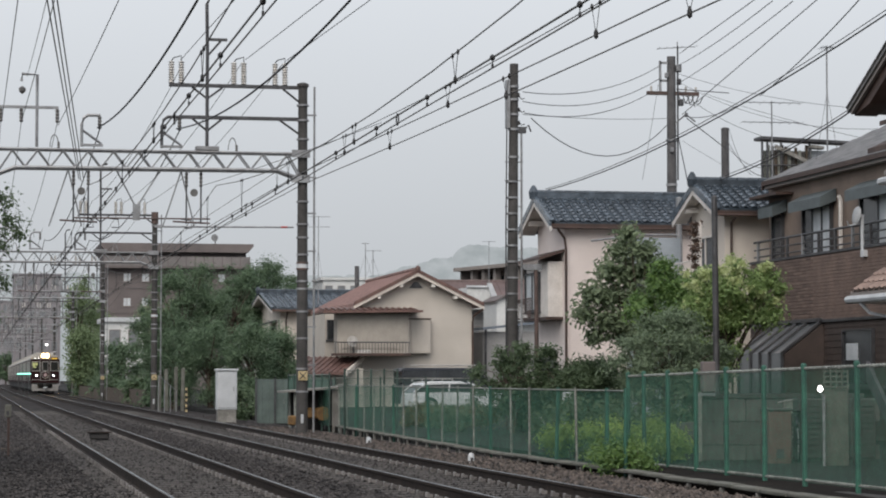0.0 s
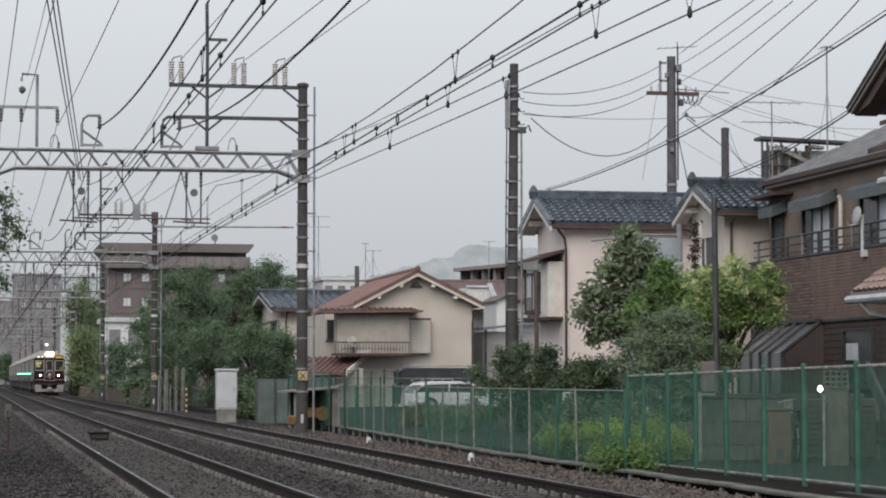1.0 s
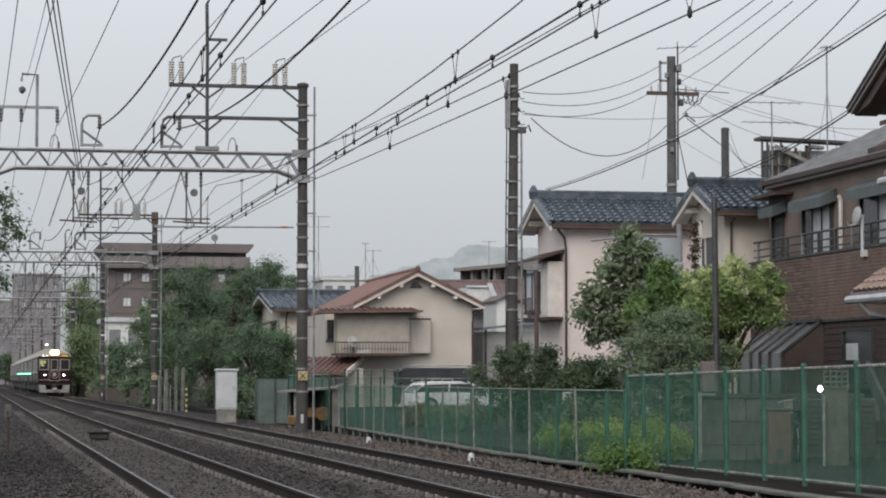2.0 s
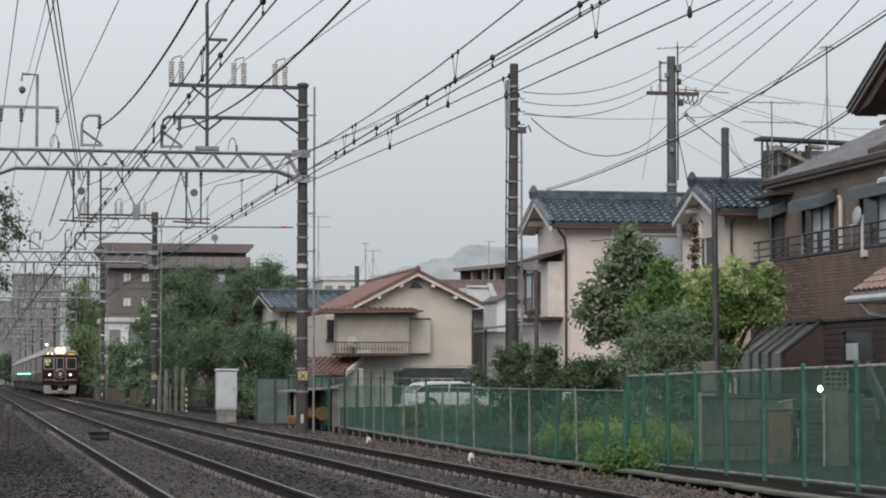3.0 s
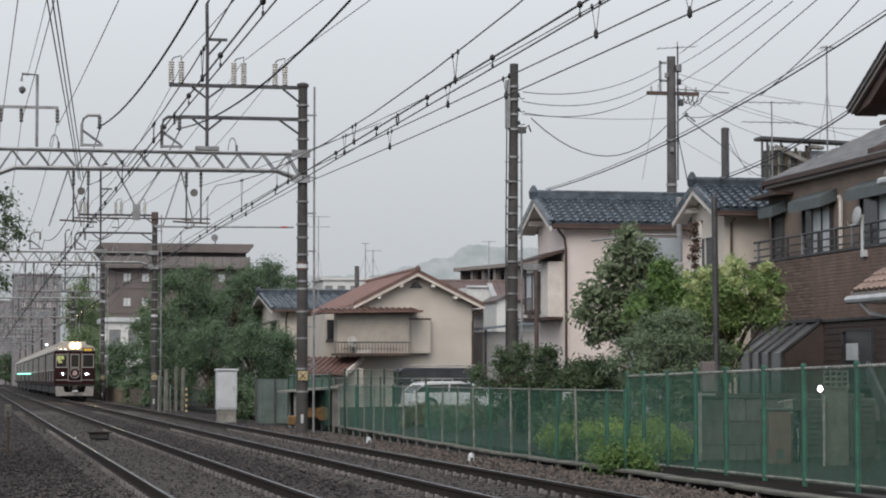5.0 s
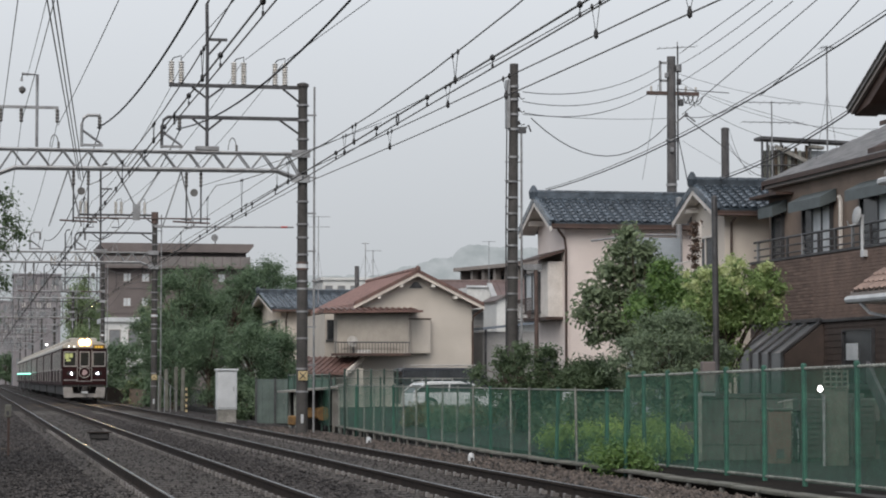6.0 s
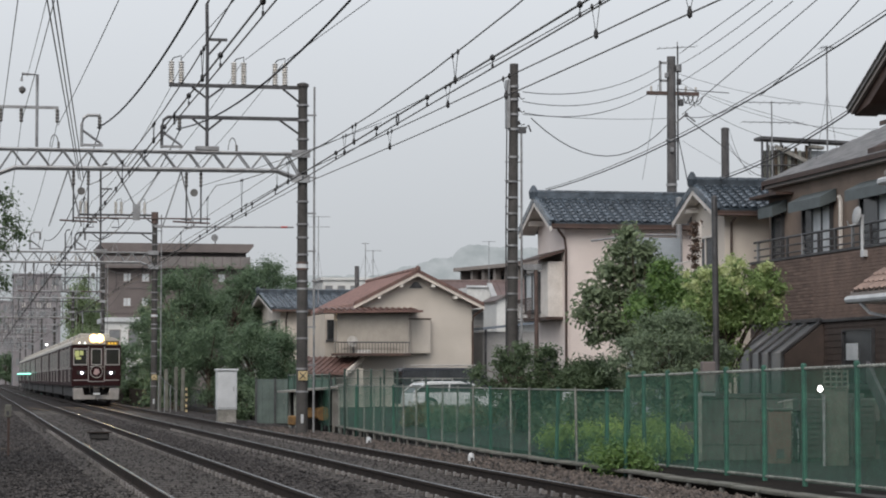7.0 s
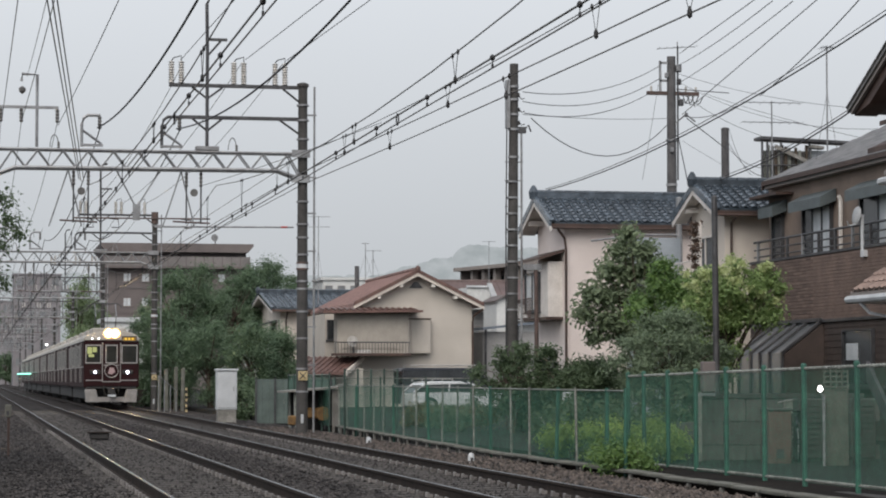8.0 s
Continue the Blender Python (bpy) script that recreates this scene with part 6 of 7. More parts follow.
cable([(7.99, 62.0, 9.66), (7.29, 42.0, 8.36)], 0.0, 0.014, M_WIRE, "thin dark overhead cable")
cable([(2.59, 62.0, 6.42), (0.8, 30.0, 6.22)], 0.0, 0.016, M_COPPER, "thin dark overhead cable")
cable([(2.64, 62.0, 6.39), (0.87, 30.0, 6.22)], 0.0, 0.016, M_COPPER, "thin dark overhead cable")
cable([(2.71, 62.0, 6.42), (0.93, 30.0, 6.23)], 0.0, 0.016, M_COPPER, "thin dark overhead cable")
cable([(0.61, 62.0, 7.94), (0.56, 34.0, 6.79)], 0.0, 0.013, M_WIRE, "thin dark overhead cable")
cable([(3.01, 112.0, 8.26), (2.48, 140.0, 4.9)], 0.0, 0.012, M_WIRE, "thin dark overhead cable")
# spans between the two utility poles, and from the tall one to the roofs
for a, b, sag, r in (
        ((14.40, 62, 8.98), (22.32, 76, 11.69), 0.37, 0.018), ((14.40, 62, 8.72), (22.32, 76, 11.27), 0.42, 0.018),
        ((14.44, 62, 8.41), (22.00, 76, 10.79), 0.37, 0.018), ((14.40, 62, 8.37), (22.59, 76, 9.95), 0.07, 0.012),
        ((14.63, 62, 8.27), (22.59, 76, 9.72), 1.03, 0.022), ((23.03, 76, 11.76), (15.93, 46, 8.98), 0.08, 0.016),
        ((22.93, 76, 11.1), (16.37, 46, 8.99), 0.08, 0.016), ((22.93, 76, 11.48), (23.71, 62, 8.76), 0.16, 0.010),
        ((22.93, 76, 10.94), (24.11, 74, 10.6), 0.0, 0.022), ((22.99, 76, 11.19), (23.95, 60, 7.97), 0.47, 0.010),
        ((23.87, 76, 10.83), (24.89, 64, 8.12), 0.08, 0.010), ((23.23, 76, 10.02), (21.72, 66, 9.21), 0.14, 0.018),
        ((22.98, 76, 10.91), (22.82, 67, 8.47), 0.16, 0.012), ((23.29, 76, 9.96), (28.5, 88, 10.22), 0.0, 0.026),
        ((28.5, 88, 10.71), (23.88, 70, 7.53), 0.33, 0.018), ((28.5, 88, 10.38), (23.89, 70, 7.78), 0.2, 0.016),
        ((28.66, 88, 10.98), (23.52, 70, 7.56), 0.28, 0.014), ((23.13, 76, 9.2), (28.38, 88, 9.56), 0.0, 0.010),
        ((22.94, 76, 9.54), (20.22, 66, 7.04), 0.0, 0.026), ((22.30, 76, 11.08), (20.02, 70, 7.36), 0.02, 0.010)):
    cable([a, b], sag, r, M_WIRE, "thin dark overhead cable")
cable([(5.75, 62, 6.3), (8.5, 50, 6.75)], 0.05, 0.010, M_WIRE, "thin dark overhead cable")
cable([(3.05, 62, 7.78), (3.09, 34, 6.71)], 0.31, 0.030, M_WIRE, "thick black feeder cable")
cable([(5.10, 62, 7.79), (5.32, 34, 6.78)], 0.40, 0.030, M_WIRE, "thick black feeder cable")
cable([(2.04, 62, 7.82), (2.31, 40, 7.63)], 0.04, 0.013, M_WIRE, "thin dark overhead cable")
cable([(1.24, 62, 9.08), (1.11, 40, 7.6)], 0.04, 0.010, M_WIRE, "thin dark overhead cable")
cable([(1.09, 62, 7.86), (1.24, 40, 7.6)], 0.06, 0.013, M_WIRE, "thin dark overhead cable")
tube_arm = thing("support_arm", 8.2, 112, 0, "thin red-brown horizontal tube on the second portal", "support arm")
part("tube", tube(B(), [(-3.75, -0.2, 8.78), (2.6, -0.2, 8.80)], 0.04), M_BROWNSTEEL, tube_arm)
part("pole_cap", cyl(B(), (0.03, 0, 8.55), (0.03, 0, 9.1), 0.165, n=12), M_BROWNSTEEL, tube_arm, "rust-brown pole head")
for x in (-3.4, -2.2, 1.2):
    part("bracket", tube(B(), [(x, -0.2, 8.78), (x + 0.5, -0.2, 8.72), (x + 0.55, -0.2, 8.35), (x + 0.2, -0.2, 8.35)], 0.03, 5), M_DSTEEL, tube_arm)
# side arm of the second portal, towards the near pole
arm = thing("signal_arm", 8.3, 112, 0, "long thin grey horizontal tube with a red end band", "support arm")
part("tube", tube(B(), [(0.1, 0, 8.42), (6.5, 0, 8.47)], 0.045), M_STEEL, arm)
part("red_tip", tube(B(), [(5.9, 0, 8.466), (6.2, 0, 8.468)], 0.05), mat("red_paint", (0.45, 0.06, 0.05), (0.35, 0.05, 0.04), 0.5), arm, "red band")
part("clamp", box(B(), -0.1, -0.2, 8.36, 0.2, 0.1, 8.5), M_STEEL, arm)


# ---- far buildings and hills ----
def apartment_block():
    t = thing("apartment_building", 15.4, 300, -0.3, "tan tiled apartment block with flat overhanging roof behind trees", "apartment building", "far buildings")
    w, h = 18.8, 18.3
    part("wall", box(B(), 0.6, 0, 0, w - 0.6, 16, h - 0.75), M_TAN, t)
    part("roof", prism(B(), [(-0.2, h), (0.5, h - 0.8), (w - 0.5, h - 0.8), (w + 0.2, h), (w + 0.2, h + 0.3), (-0.2, h + 0.3)], "y", -1.3, 17), M_TAN, t, "brown overhanging flat roof")
    dsh = part("roof_dish", cyl(B(), (14.2, 0.2, h + 1.15), (14.35, 0.5, h + 1.2), 0.45, 0.36, 18), M_STEEL, t, "dark round dish on the roof")
    part("dish_mast", tube(B(), [(14.3, 0.4, h + 0.3), (14.3, 0.4, h + 1.1)], 0.08, 6), M_DSTEEL, dsh)
    bal = part("balcony_front", box(B(), 0.2, -1.1, 15.75, w - 0.2, -0.95, 16.95), mat("grey_brown_balcony", (0.225, 0.205, 0.20), (0.17, 0.158, 0.155), 0.8, 0, 0.5, 8, 0.1, 0.05), t, "grey-brown balcony front")
    part("balcony_floor", box(B(), 0.2, -1.1, 15.45, w - 0.2, 0, 15.75), M_TAN, t)
    for k in range(17):
        part("balcony_post", box(B(), 0.2 + k * 1.14, -1.16, 15.45, 0.30 + k * 1.14, -1.1, 17.05), M_TAN, bal)
    for j, z in enumerate((16.0, 13.8, 10.7, 7.6, 4.6)):
        for k, x in enumerate((2.75, 5.05, 8.5, 11.3, 14.6)):
            window(t, x, x + 0.95, z, z + 1.05, 0.0, "y", True, M_CURTAIN if (k + j) % 4 else M_GLASS, M_TANL, 1)
    for z in (12.9, 9.8, 6.7):
        part("floor_band", box(B(), 0.5, -0.06, z, w - 0.5, 0.0, z + 0.12), M_TAN, t)


M_FARGLASS = mat("dull_far_glass", (0.22, 0.23, 0.24), (0.16, 0.17, 0.18), 0.3)


def far_building(x, y, w, d, h, m, label, rows, cols, roof=None):
    t = thing("building", x, y, -0.3, label, "building", "far buildings")
    part("wall", box(B(), 0, 0, 0, w, d, h), m, t)
    part("roof", box(B(), -0.25, -0.25, h, w + 0.25, d + 0.25, h + 0.35), roof or m, t)
    for j in range(rows):
        for k in range(cols):
            x0 = w * (k + 0.2) / cols
            z = h * (j + 0.3) / rows
            window(t, x0, x0 + 0.6 * w / cols, z, z + 0.5 * h / rows, 0.0, "y", False, M_FARGLASS, M_TANL, 0)
    return t


M_GREYB = mat("grey_rendered_wall", (0.34, 0.335, 0.33), (0.27, 0.265, 0.26), 0.9, 0, 0.4, 8, 0.08, 0.05)
M_FARGREY = mat("mauve_grey_far_wall", (0.27, 0.255, 0.265), (0.20, 0.19, 0.20), 0.9, 0, 0.3, 6, 0.08, 0.05)
M_WHITEB = mat("white_sheet_wall", (0.66, 0.67, 0.66), (0.54, 0.55, 0.54), 0.7, 0, 0.5, 8, 0.06, 0.05)
apartment_block()


def colonnade_building():
    t = thing("building", 40.9, 200, -0.3, "brown concrete building with open colonnade under its flat roof", "building", "far buildings", rz=-75)
    h, w = 11.1, 17.0
    part("wall", box(B(), 0, 0, 0, w, 10, 8.4), M_TAN, t)
    part("back_wall", box(B(), 0.2, 2.6, 8.4, w, 10, h - 0.3), M_TAN, t)
    part("end_wall", box(B(), 0, 0, 8.4, 0.2, 10, h - 0.3), M_TAN, t)
    part("roof", box(B(), -0.35, -0.5, h - 0.3, w, 10.3, h), M_TANL, t, "pale flat roof slab")
    for k in range(7):
        part("column", box(B(), 1.95 + k * 2.1, 0, 8.4, 2.4 + k * 2.1, 0.5, h - 0.3), M_TANL, t)
    for k in range(7):
        window(t, 0.6 + k * 2.1, 1.8 + k * 2.1, 8.9, 10.4, 2.6, "y", False, M_GLASS, M_DSTEEL, 1)
    for k in range(7):
        window(t, 0.6 + k * 2.1, 1.9 + k * 2.1, 5.4, 6.9, 0.0, "y", True, M_FARGLASS, M_TANL, 1)


def brown_roof_house():
    t = thing("house", 31.4, 164, -0.3, "house with a wide dark brown sheet roof", "house", "far buildings")
    m = mat("dark_brown_sheet_roof", (0.150, 0.105, 0.098), (0.115, 0.082, 0.078), 0.6, 0, 1.5, 14, 0.12, 0.1)
    part("wall", box(B(), 0.3, 0.4, 0, 8.0, 7.6, 6.3), M_CREAM2, t)
    r = part("roof", prism(B(), [(-0.1, 6.25), (4, 8.5), (8, 6.25), (8, 6.4), (4, 8.65), (-0.1, 6.4)], "x", 0, 8.3), m, t, "dark brown sheet roof")
    for k in range(17):
        part("roof_seam", prism(B(), [(-0.1, 6.4), (4, 8.65), (4, 8.70), (-0.1, 6.45)], "x", 0.1 + k * 0.5, 0.14 + k * 0.5), m, r)
    part("ridge", prism(B(), [(3.85, 8.6), (4.15, 8.6), (4.1, 8.74), (3.9, 8.74)], "x", -0.02, 8.32), m, r)


def lean_to_shed():
    t = thing("shed", 25.25, 117.5, -0.12, "dark open shed under a blue-grey sheet roof", "shed")
    m = mat("blue_grey_sheet", (0.19, 0.225, 0.27), (0.13, 0.155, 0.19), 0.45, 0, 2, 14, 0.1, 0.05)
    part("roof", prism(B(), [(-0.1, 3.86), (3.6, 4.28), (3.6, 4.38), (-0.1, 3.98)], "y", -0.3, 3.5), m, t)
    for x in (0.05, 1.7, 3.35):
        part("post", box(B(), x, 0, 0, x + 0.1, 0.1, 3.92 + x * 0.1), M_DSTEEL, t)
    part("back_wall", box(B(), 0, 3.3, 0, 3.5, 3.4, 3.8), M_GREYB, t)
    part("side_board", box(B(), -0.02, 0.1, 0, 0.04, 3.3, 3.75), M_GREYB, t)
    part("front_board", box(B(), 0.06, 0.12, 0, 3.34, 0.17, 3.78), M_GREYB, t)


def white_gable():
    t = thing("house", 28.45, 129, -0.12, "narrow white gabled house behind the sheds", "house", "far buildings")
    part("wall", prism(B(), [(0, 0), (2.6, 0), (2.6, 5.1), (0.45, 5.95), (0, 5.72)], "y", 0, 3.5), M_WHITEB, t)
    part("roof", prism(B(), [(-0.15, 5.66), (0.45, 5.98), (2.75, 5.06), (2.75, 5.14), (0.45, 6.08), (-0.15, 5.75)], "y", -0.25, 3.6), M_TAN, t)
    part("awning", prism(B(), [(0.5, 4.55), (2.6, 4.75), (2.6, 4.85), (0.5, 4.65)], "y", -1.2, 0.0), M_WHITE, t, "white sheet awning")


colonnade_building()
brown_roof_house()
lean_to_shed()
white_gable()
far_building(8.0, 520, 10, 20, 24, M_FARGREY, "pale grey apartment tower far along the line", 7, 4)
far_building(0, 700, 13, 20, 24, M_FARGREY, "wide pale grey building far along the line", 5, 7)
far_building(20, 480, 14, 20, 16, M_GREYB, "grey block far behind the trees", 5, 5)
far_building(10.1, 190, 3.0, 8, 6.1, M_WHITEB, "small white house behind lineside trees", 2, 2, M_WHITE)
far_building(43.4, 300, 6.5, 8, 14.2, M_WHITEB, "pale low apartment block under the hill", 4, 4)
small = far_building(27.9, 135, 3.0, 9, 5.6, M_GREYB, "small grey house beside the beige house", 0, 0)
window(small, 0.45, 0.85, 3.95, 4.6, 0.0, "y", True, M_FARGLASS, M_TANL, 0)
far_building(21.5, 172, 9, 10, 7.2, M_CREAM2, "cream house behind the red-roofed one", 2, 4)
far_building(25.5, 240, 12, 10, 9.4, M_GREYB, "low grey block under the hill", 3, 5)

sk = thing("skylight_roof", 28.05, 133.5, 5.28, "pale sloping metal roof with white edge boards", "roof")
sheet = part("sheet", prism(B(), [(-0.3, 0.0), (1.55, 0.0), (0.9, 1.25), (-0.3, 1.25)], "y", 0.2, 6), M_WHITEB, sk)
for k in range(5):
    part("seam", box(B(), -0.2 + k * 0.27, 0.16, 0.03, -0.17 + k * 0.27, 0.2, 1.22), M_WHITEB, sheet)
part("top_board", box(B(), -0.35, 0.05, 1.25, 0.9, 0.2, 1.36), M_WHITE, sk, "white top board")
part("edge_board", prism(B(), [(1.3, 0.0), (1.75, 0.0), (1.1, 1.5), (0.85, 1.5)], "y", 0.0, 0.2), M_WHITE, sk, "white edge board")


def hill():
    """Wooded hills far behind the town; the mist is painted into their glow."""
    m = bpy.data.materials.new("mist_painted_woods")
    m.use_nodes = True
    n, l = m.node_tree.nodes, m.node_tree.links
    b = n["Principled BSDF"]
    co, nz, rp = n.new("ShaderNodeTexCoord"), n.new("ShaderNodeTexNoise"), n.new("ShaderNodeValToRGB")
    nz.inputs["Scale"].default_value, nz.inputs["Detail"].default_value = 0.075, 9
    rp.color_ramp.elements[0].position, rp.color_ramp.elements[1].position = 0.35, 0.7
    # pale grey-blue emission: mist in the colour, over a nearly black base
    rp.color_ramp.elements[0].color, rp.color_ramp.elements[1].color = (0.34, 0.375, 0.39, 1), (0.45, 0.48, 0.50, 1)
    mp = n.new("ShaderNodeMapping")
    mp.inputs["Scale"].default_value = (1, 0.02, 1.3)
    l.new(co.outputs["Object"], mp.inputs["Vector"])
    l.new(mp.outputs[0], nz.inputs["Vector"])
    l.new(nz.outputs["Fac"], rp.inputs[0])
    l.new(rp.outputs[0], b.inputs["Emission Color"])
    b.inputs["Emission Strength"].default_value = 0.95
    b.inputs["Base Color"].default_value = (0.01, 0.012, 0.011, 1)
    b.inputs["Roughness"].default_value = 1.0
    vs, fs = [], []
    nx, ny = 900, 14
    rng = random.Random(77)
    crowns = [(-500 + 1600 * rng.random(), rng.uniform(2.5, 8.0)) for _ in range(700)]

    def ramp(x, c, w):
        return 1 / (1 + math.exp(-(x - c) / w))

    tops = []
    for i in range(nx + 1):
        x = -500 + 1600 * i / nx
        base = 79 + 10 * ramp(x, 318, 6) + 8 * ramp(x, 345, 3) + 6 * ramp(x, 366, 2.5) - 8 * ramp(x, 470, 30) + 130 * ramp(x, 660, 40)
        dome = max([math.sqrt(r * r - (x - c) ** 2) * 0.75 for c, r in crowns if abs(x - c) < r] or [0.0])
        tops.append(base - 3.5 + dome + 2.5 * noise.noise(Vector((x * 0.03, 0, 0))) + 0.7 * noise.noise(Vector((x * 0.9, 9, 0))))
    for j in range(ny + 1):
        s = j / ny
        for i in range(nx + 1):
            vs.append((-500 + 1600 * i / nx, 1700 + 100 * s, tops[i] * s))
    for j in range(ny):
        for i in range(nx):
            a = j * (nx + 1) + i
            fs.append((a, a + 1, a + nx + 2, a + nx + 1))
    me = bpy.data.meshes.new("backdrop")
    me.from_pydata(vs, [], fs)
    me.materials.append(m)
    tagged(new("backdrop", me), "backdrop of wooded hills, the pale rain mist painted into their glow", "hills", kind="structure")


hill()


def mist():
    """A glowing ring with rain mist painted on it, greying the sky towards the horizon, all round."""
    m = bpy.data.materials.new("painted_rain_mist")
    m.use_nodes = True
    n, l = m.node_tree.nodes, m.node_tree.links
    b = n["Principled BSDF"]
    co, sp, mr, rp = n.new("ShaderNodeTexCoord"), n.new("ShaderNodeSeparateXYZ"), n.new("ShaderNodeMapRange"), n.new("ShaderNodeValToRGB")
    # emission graded by height: the haze is colour on the ring
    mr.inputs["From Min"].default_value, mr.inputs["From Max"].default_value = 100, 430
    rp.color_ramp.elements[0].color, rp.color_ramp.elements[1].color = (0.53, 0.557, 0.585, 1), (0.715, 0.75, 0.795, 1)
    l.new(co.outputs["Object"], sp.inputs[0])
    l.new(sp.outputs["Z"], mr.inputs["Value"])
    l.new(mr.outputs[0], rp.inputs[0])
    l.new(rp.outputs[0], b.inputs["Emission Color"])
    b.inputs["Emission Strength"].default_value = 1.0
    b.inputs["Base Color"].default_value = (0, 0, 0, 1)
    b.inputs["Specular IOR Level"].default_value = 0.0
    vs, fs = [], []
    for k in range(72):
        a = 2 * math.pi * k / 72
        for z in (-40, 520):
            vs.append((2600 * math.cos(a), 2600 * math.sin(a), z))
    for k in range(72):
        a, c = 2 * k, 2 * ((k + 1) % 72)
        fs.append((a, c, c + 1, a + 1))
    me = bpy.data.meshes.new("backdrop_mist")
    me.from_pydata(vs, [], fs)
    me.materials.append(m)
    tagged(new("backdrop_mist", me), "glowing backdrop ring with grey rain mist painted along the whole horizon", "mist", kind="structure")


mist()


# ---- trackside furniture ----
def equipment_cabinet():
    t = thing("equipment_cabinet", 8.1, 78, -0.2, "white metal trackside equipment cabinet on a concrete plinth", "equipment cabinet")
    b = part("body", soften(box(B(), -0.33, -0.28, 0.45, 0.33, 0.28, 1.72), 0.02), M_WHITE, t)
    part("door", soften(box(B(), -0.29, -0.30, 0.52, 0.29, -0.28, 1.62), 0.008), M_WHITE, b)
    part("handle", box(B(), 0.2, -0.33, 1.05, 0.23, -0.30, 1.2), M_STEEL, b)
    part("lid", soften(box(B(), -0.37, -0.33, 1.72, 0.37, 0.33, 1.79), 0.02), M_WHITE, t)
    part("plinth", box(B(), -0.3, -0.25, -0.1, 0.3, 0.25, 0.45), M_CONC, t, "grey concrete plinth")


def concrete_posts():
    for i, (x, h, lean) in enumerate(((8.18, 1.7, 1), (8.52, 1.95, -1), (8.93, 2.05, 0), (9.22, 2.0, 1))):
        t = thing("concrete_post", x, 108, -0.25, "old weathered concrete post standing by the line", "concrete post", "old concrete posts")
        t.matrix_basis = pose(x, 108, -0.25, 0, lean, 0)
        part("post", soften(box(B(), -0.08, -0.08, -0.1, 0.08, 0.08, h), 0.02), M_TROUGH, t)
    f = thing("hand_rail", 7.85, 104, -0.2, "grey steel hand rail frame beside the posts", "hand rail")
    for k in range(4):
        part("post", tube(B(), [(k * 0.28, k * 0.3, 0), (k * 0.28, k * 0.3, 1.6 - k * 0.22)], 0.02, 5), M_STEEL, f)
    part("rail", tube(B(), [(0, 0, 1.6), (0.84, 0.9, 0.94)], 0.02, 5), M_STEEL, f)
    s = thing("marker_post", 9.06, 104, -0.2, "thin pale yellow and black striped marker post", "marker post")
    for k in range(9):
        part("stripe", cyl(B(), (0, 0, k * 0.12), (0, 0, k * 0.12 + 0.12), 0.045, n=8), M_RUBBER if k % 2 else M_PLATE, s)


def shelter():
    t = thing("equipment_shelter", 9.0, 68, -0.2, "low lean-to shelter over yellow trackside equipment", "shelter")
    for x, y in ((0.05, 0), (1.3, 0), (0.05, 1.2), (1.3, 1.2)):
        part("post", box(B(), x - 0.03, y - 0.03, -0.1, x + 0.03, y + 0.03, 1.12), M_GREYPOST, t)
    part("roof", prism(B(), [(-0.3, 1.06), (1.42, 1.20), (1.42, 1.25), (-0.3, 1.11)], "y", -0.2, 1.4), M_CONC, t, "weathered grey sheet roof")
    part("back_board", box(B(), 1.25, 0.0, -0.05, 1.29, 1.3, 1.15), M_GREYPOST, t)
    part("side_sheet", box(B(), 1.12, -0.06, -0.1, 1.36, -0.03, 1.15), M_CONC, t, "pale weathered side sheet")
    part("rear_board", box(B(), 0.05, 1.28, -0.1, 1.25, 1.32, 1.12), M_CONCD, t, "dark rear board")
    u = thing("trolley", 9.35, 68.5, -0.2, "yellow steel trolley with a spoked wheel under the shelter", "trolley")
    part("frame", soften(box(B(), -0.1, -0.2, 0.32, 0.75, 0.2, 0.62), 0.04), M_YELLOW, u)
    part("drum", cyl(B(), (0.55, -0.26, 0.45), (0.55, -0.2, 0.45), 0.2, n=16), M_YELLOW, u)
    for x in (0.0, 0.6):
        part("leg", box(B(), x, -0.1, 0, x + 0.06, 0.1, 0.34), M_DSTEEL, u)
    c = thing("yellow_box", 9.0, 67, -0.2, "small yellow steel box by the pole", "box")
    part("body", soften(box(B(), -0.28, -0.15, 0.15, -0.06, 0.15, 0.42), 0.03), M_YELLOW, c)
    part("foot", box(B(), -0.2, -0.1, 0, -0.1, 0.1, 0.16), M_DSTEEL, c)


def sheet_fence():
    t = thing("sheet_fence", 9.0, 77.5, -0.2, "pale blue-green corrugated sheet fence", "fence", "trackside fences")
    m = mat("faded_green_sheet", (0.125, 0.165, 0.15), (0.085, 0.115, 0.105), 0.6, 0, 2, 20, 0.12, 0.05, 0.12)
    for k in range(11):
        part("sheet", box(B(), k * 0.24, 0.02 * (k % 2), 0, k * 0.24 + 0.235, 0.03 + 0.02 * (k % 2), 1.45), m, t)
    for k in range(5):
        part("post", box(B(), k * 0.62, -0.05, -0.1, k * 0.62 + 0.05, 0.0, 1.5), M_DSTEEL, t)


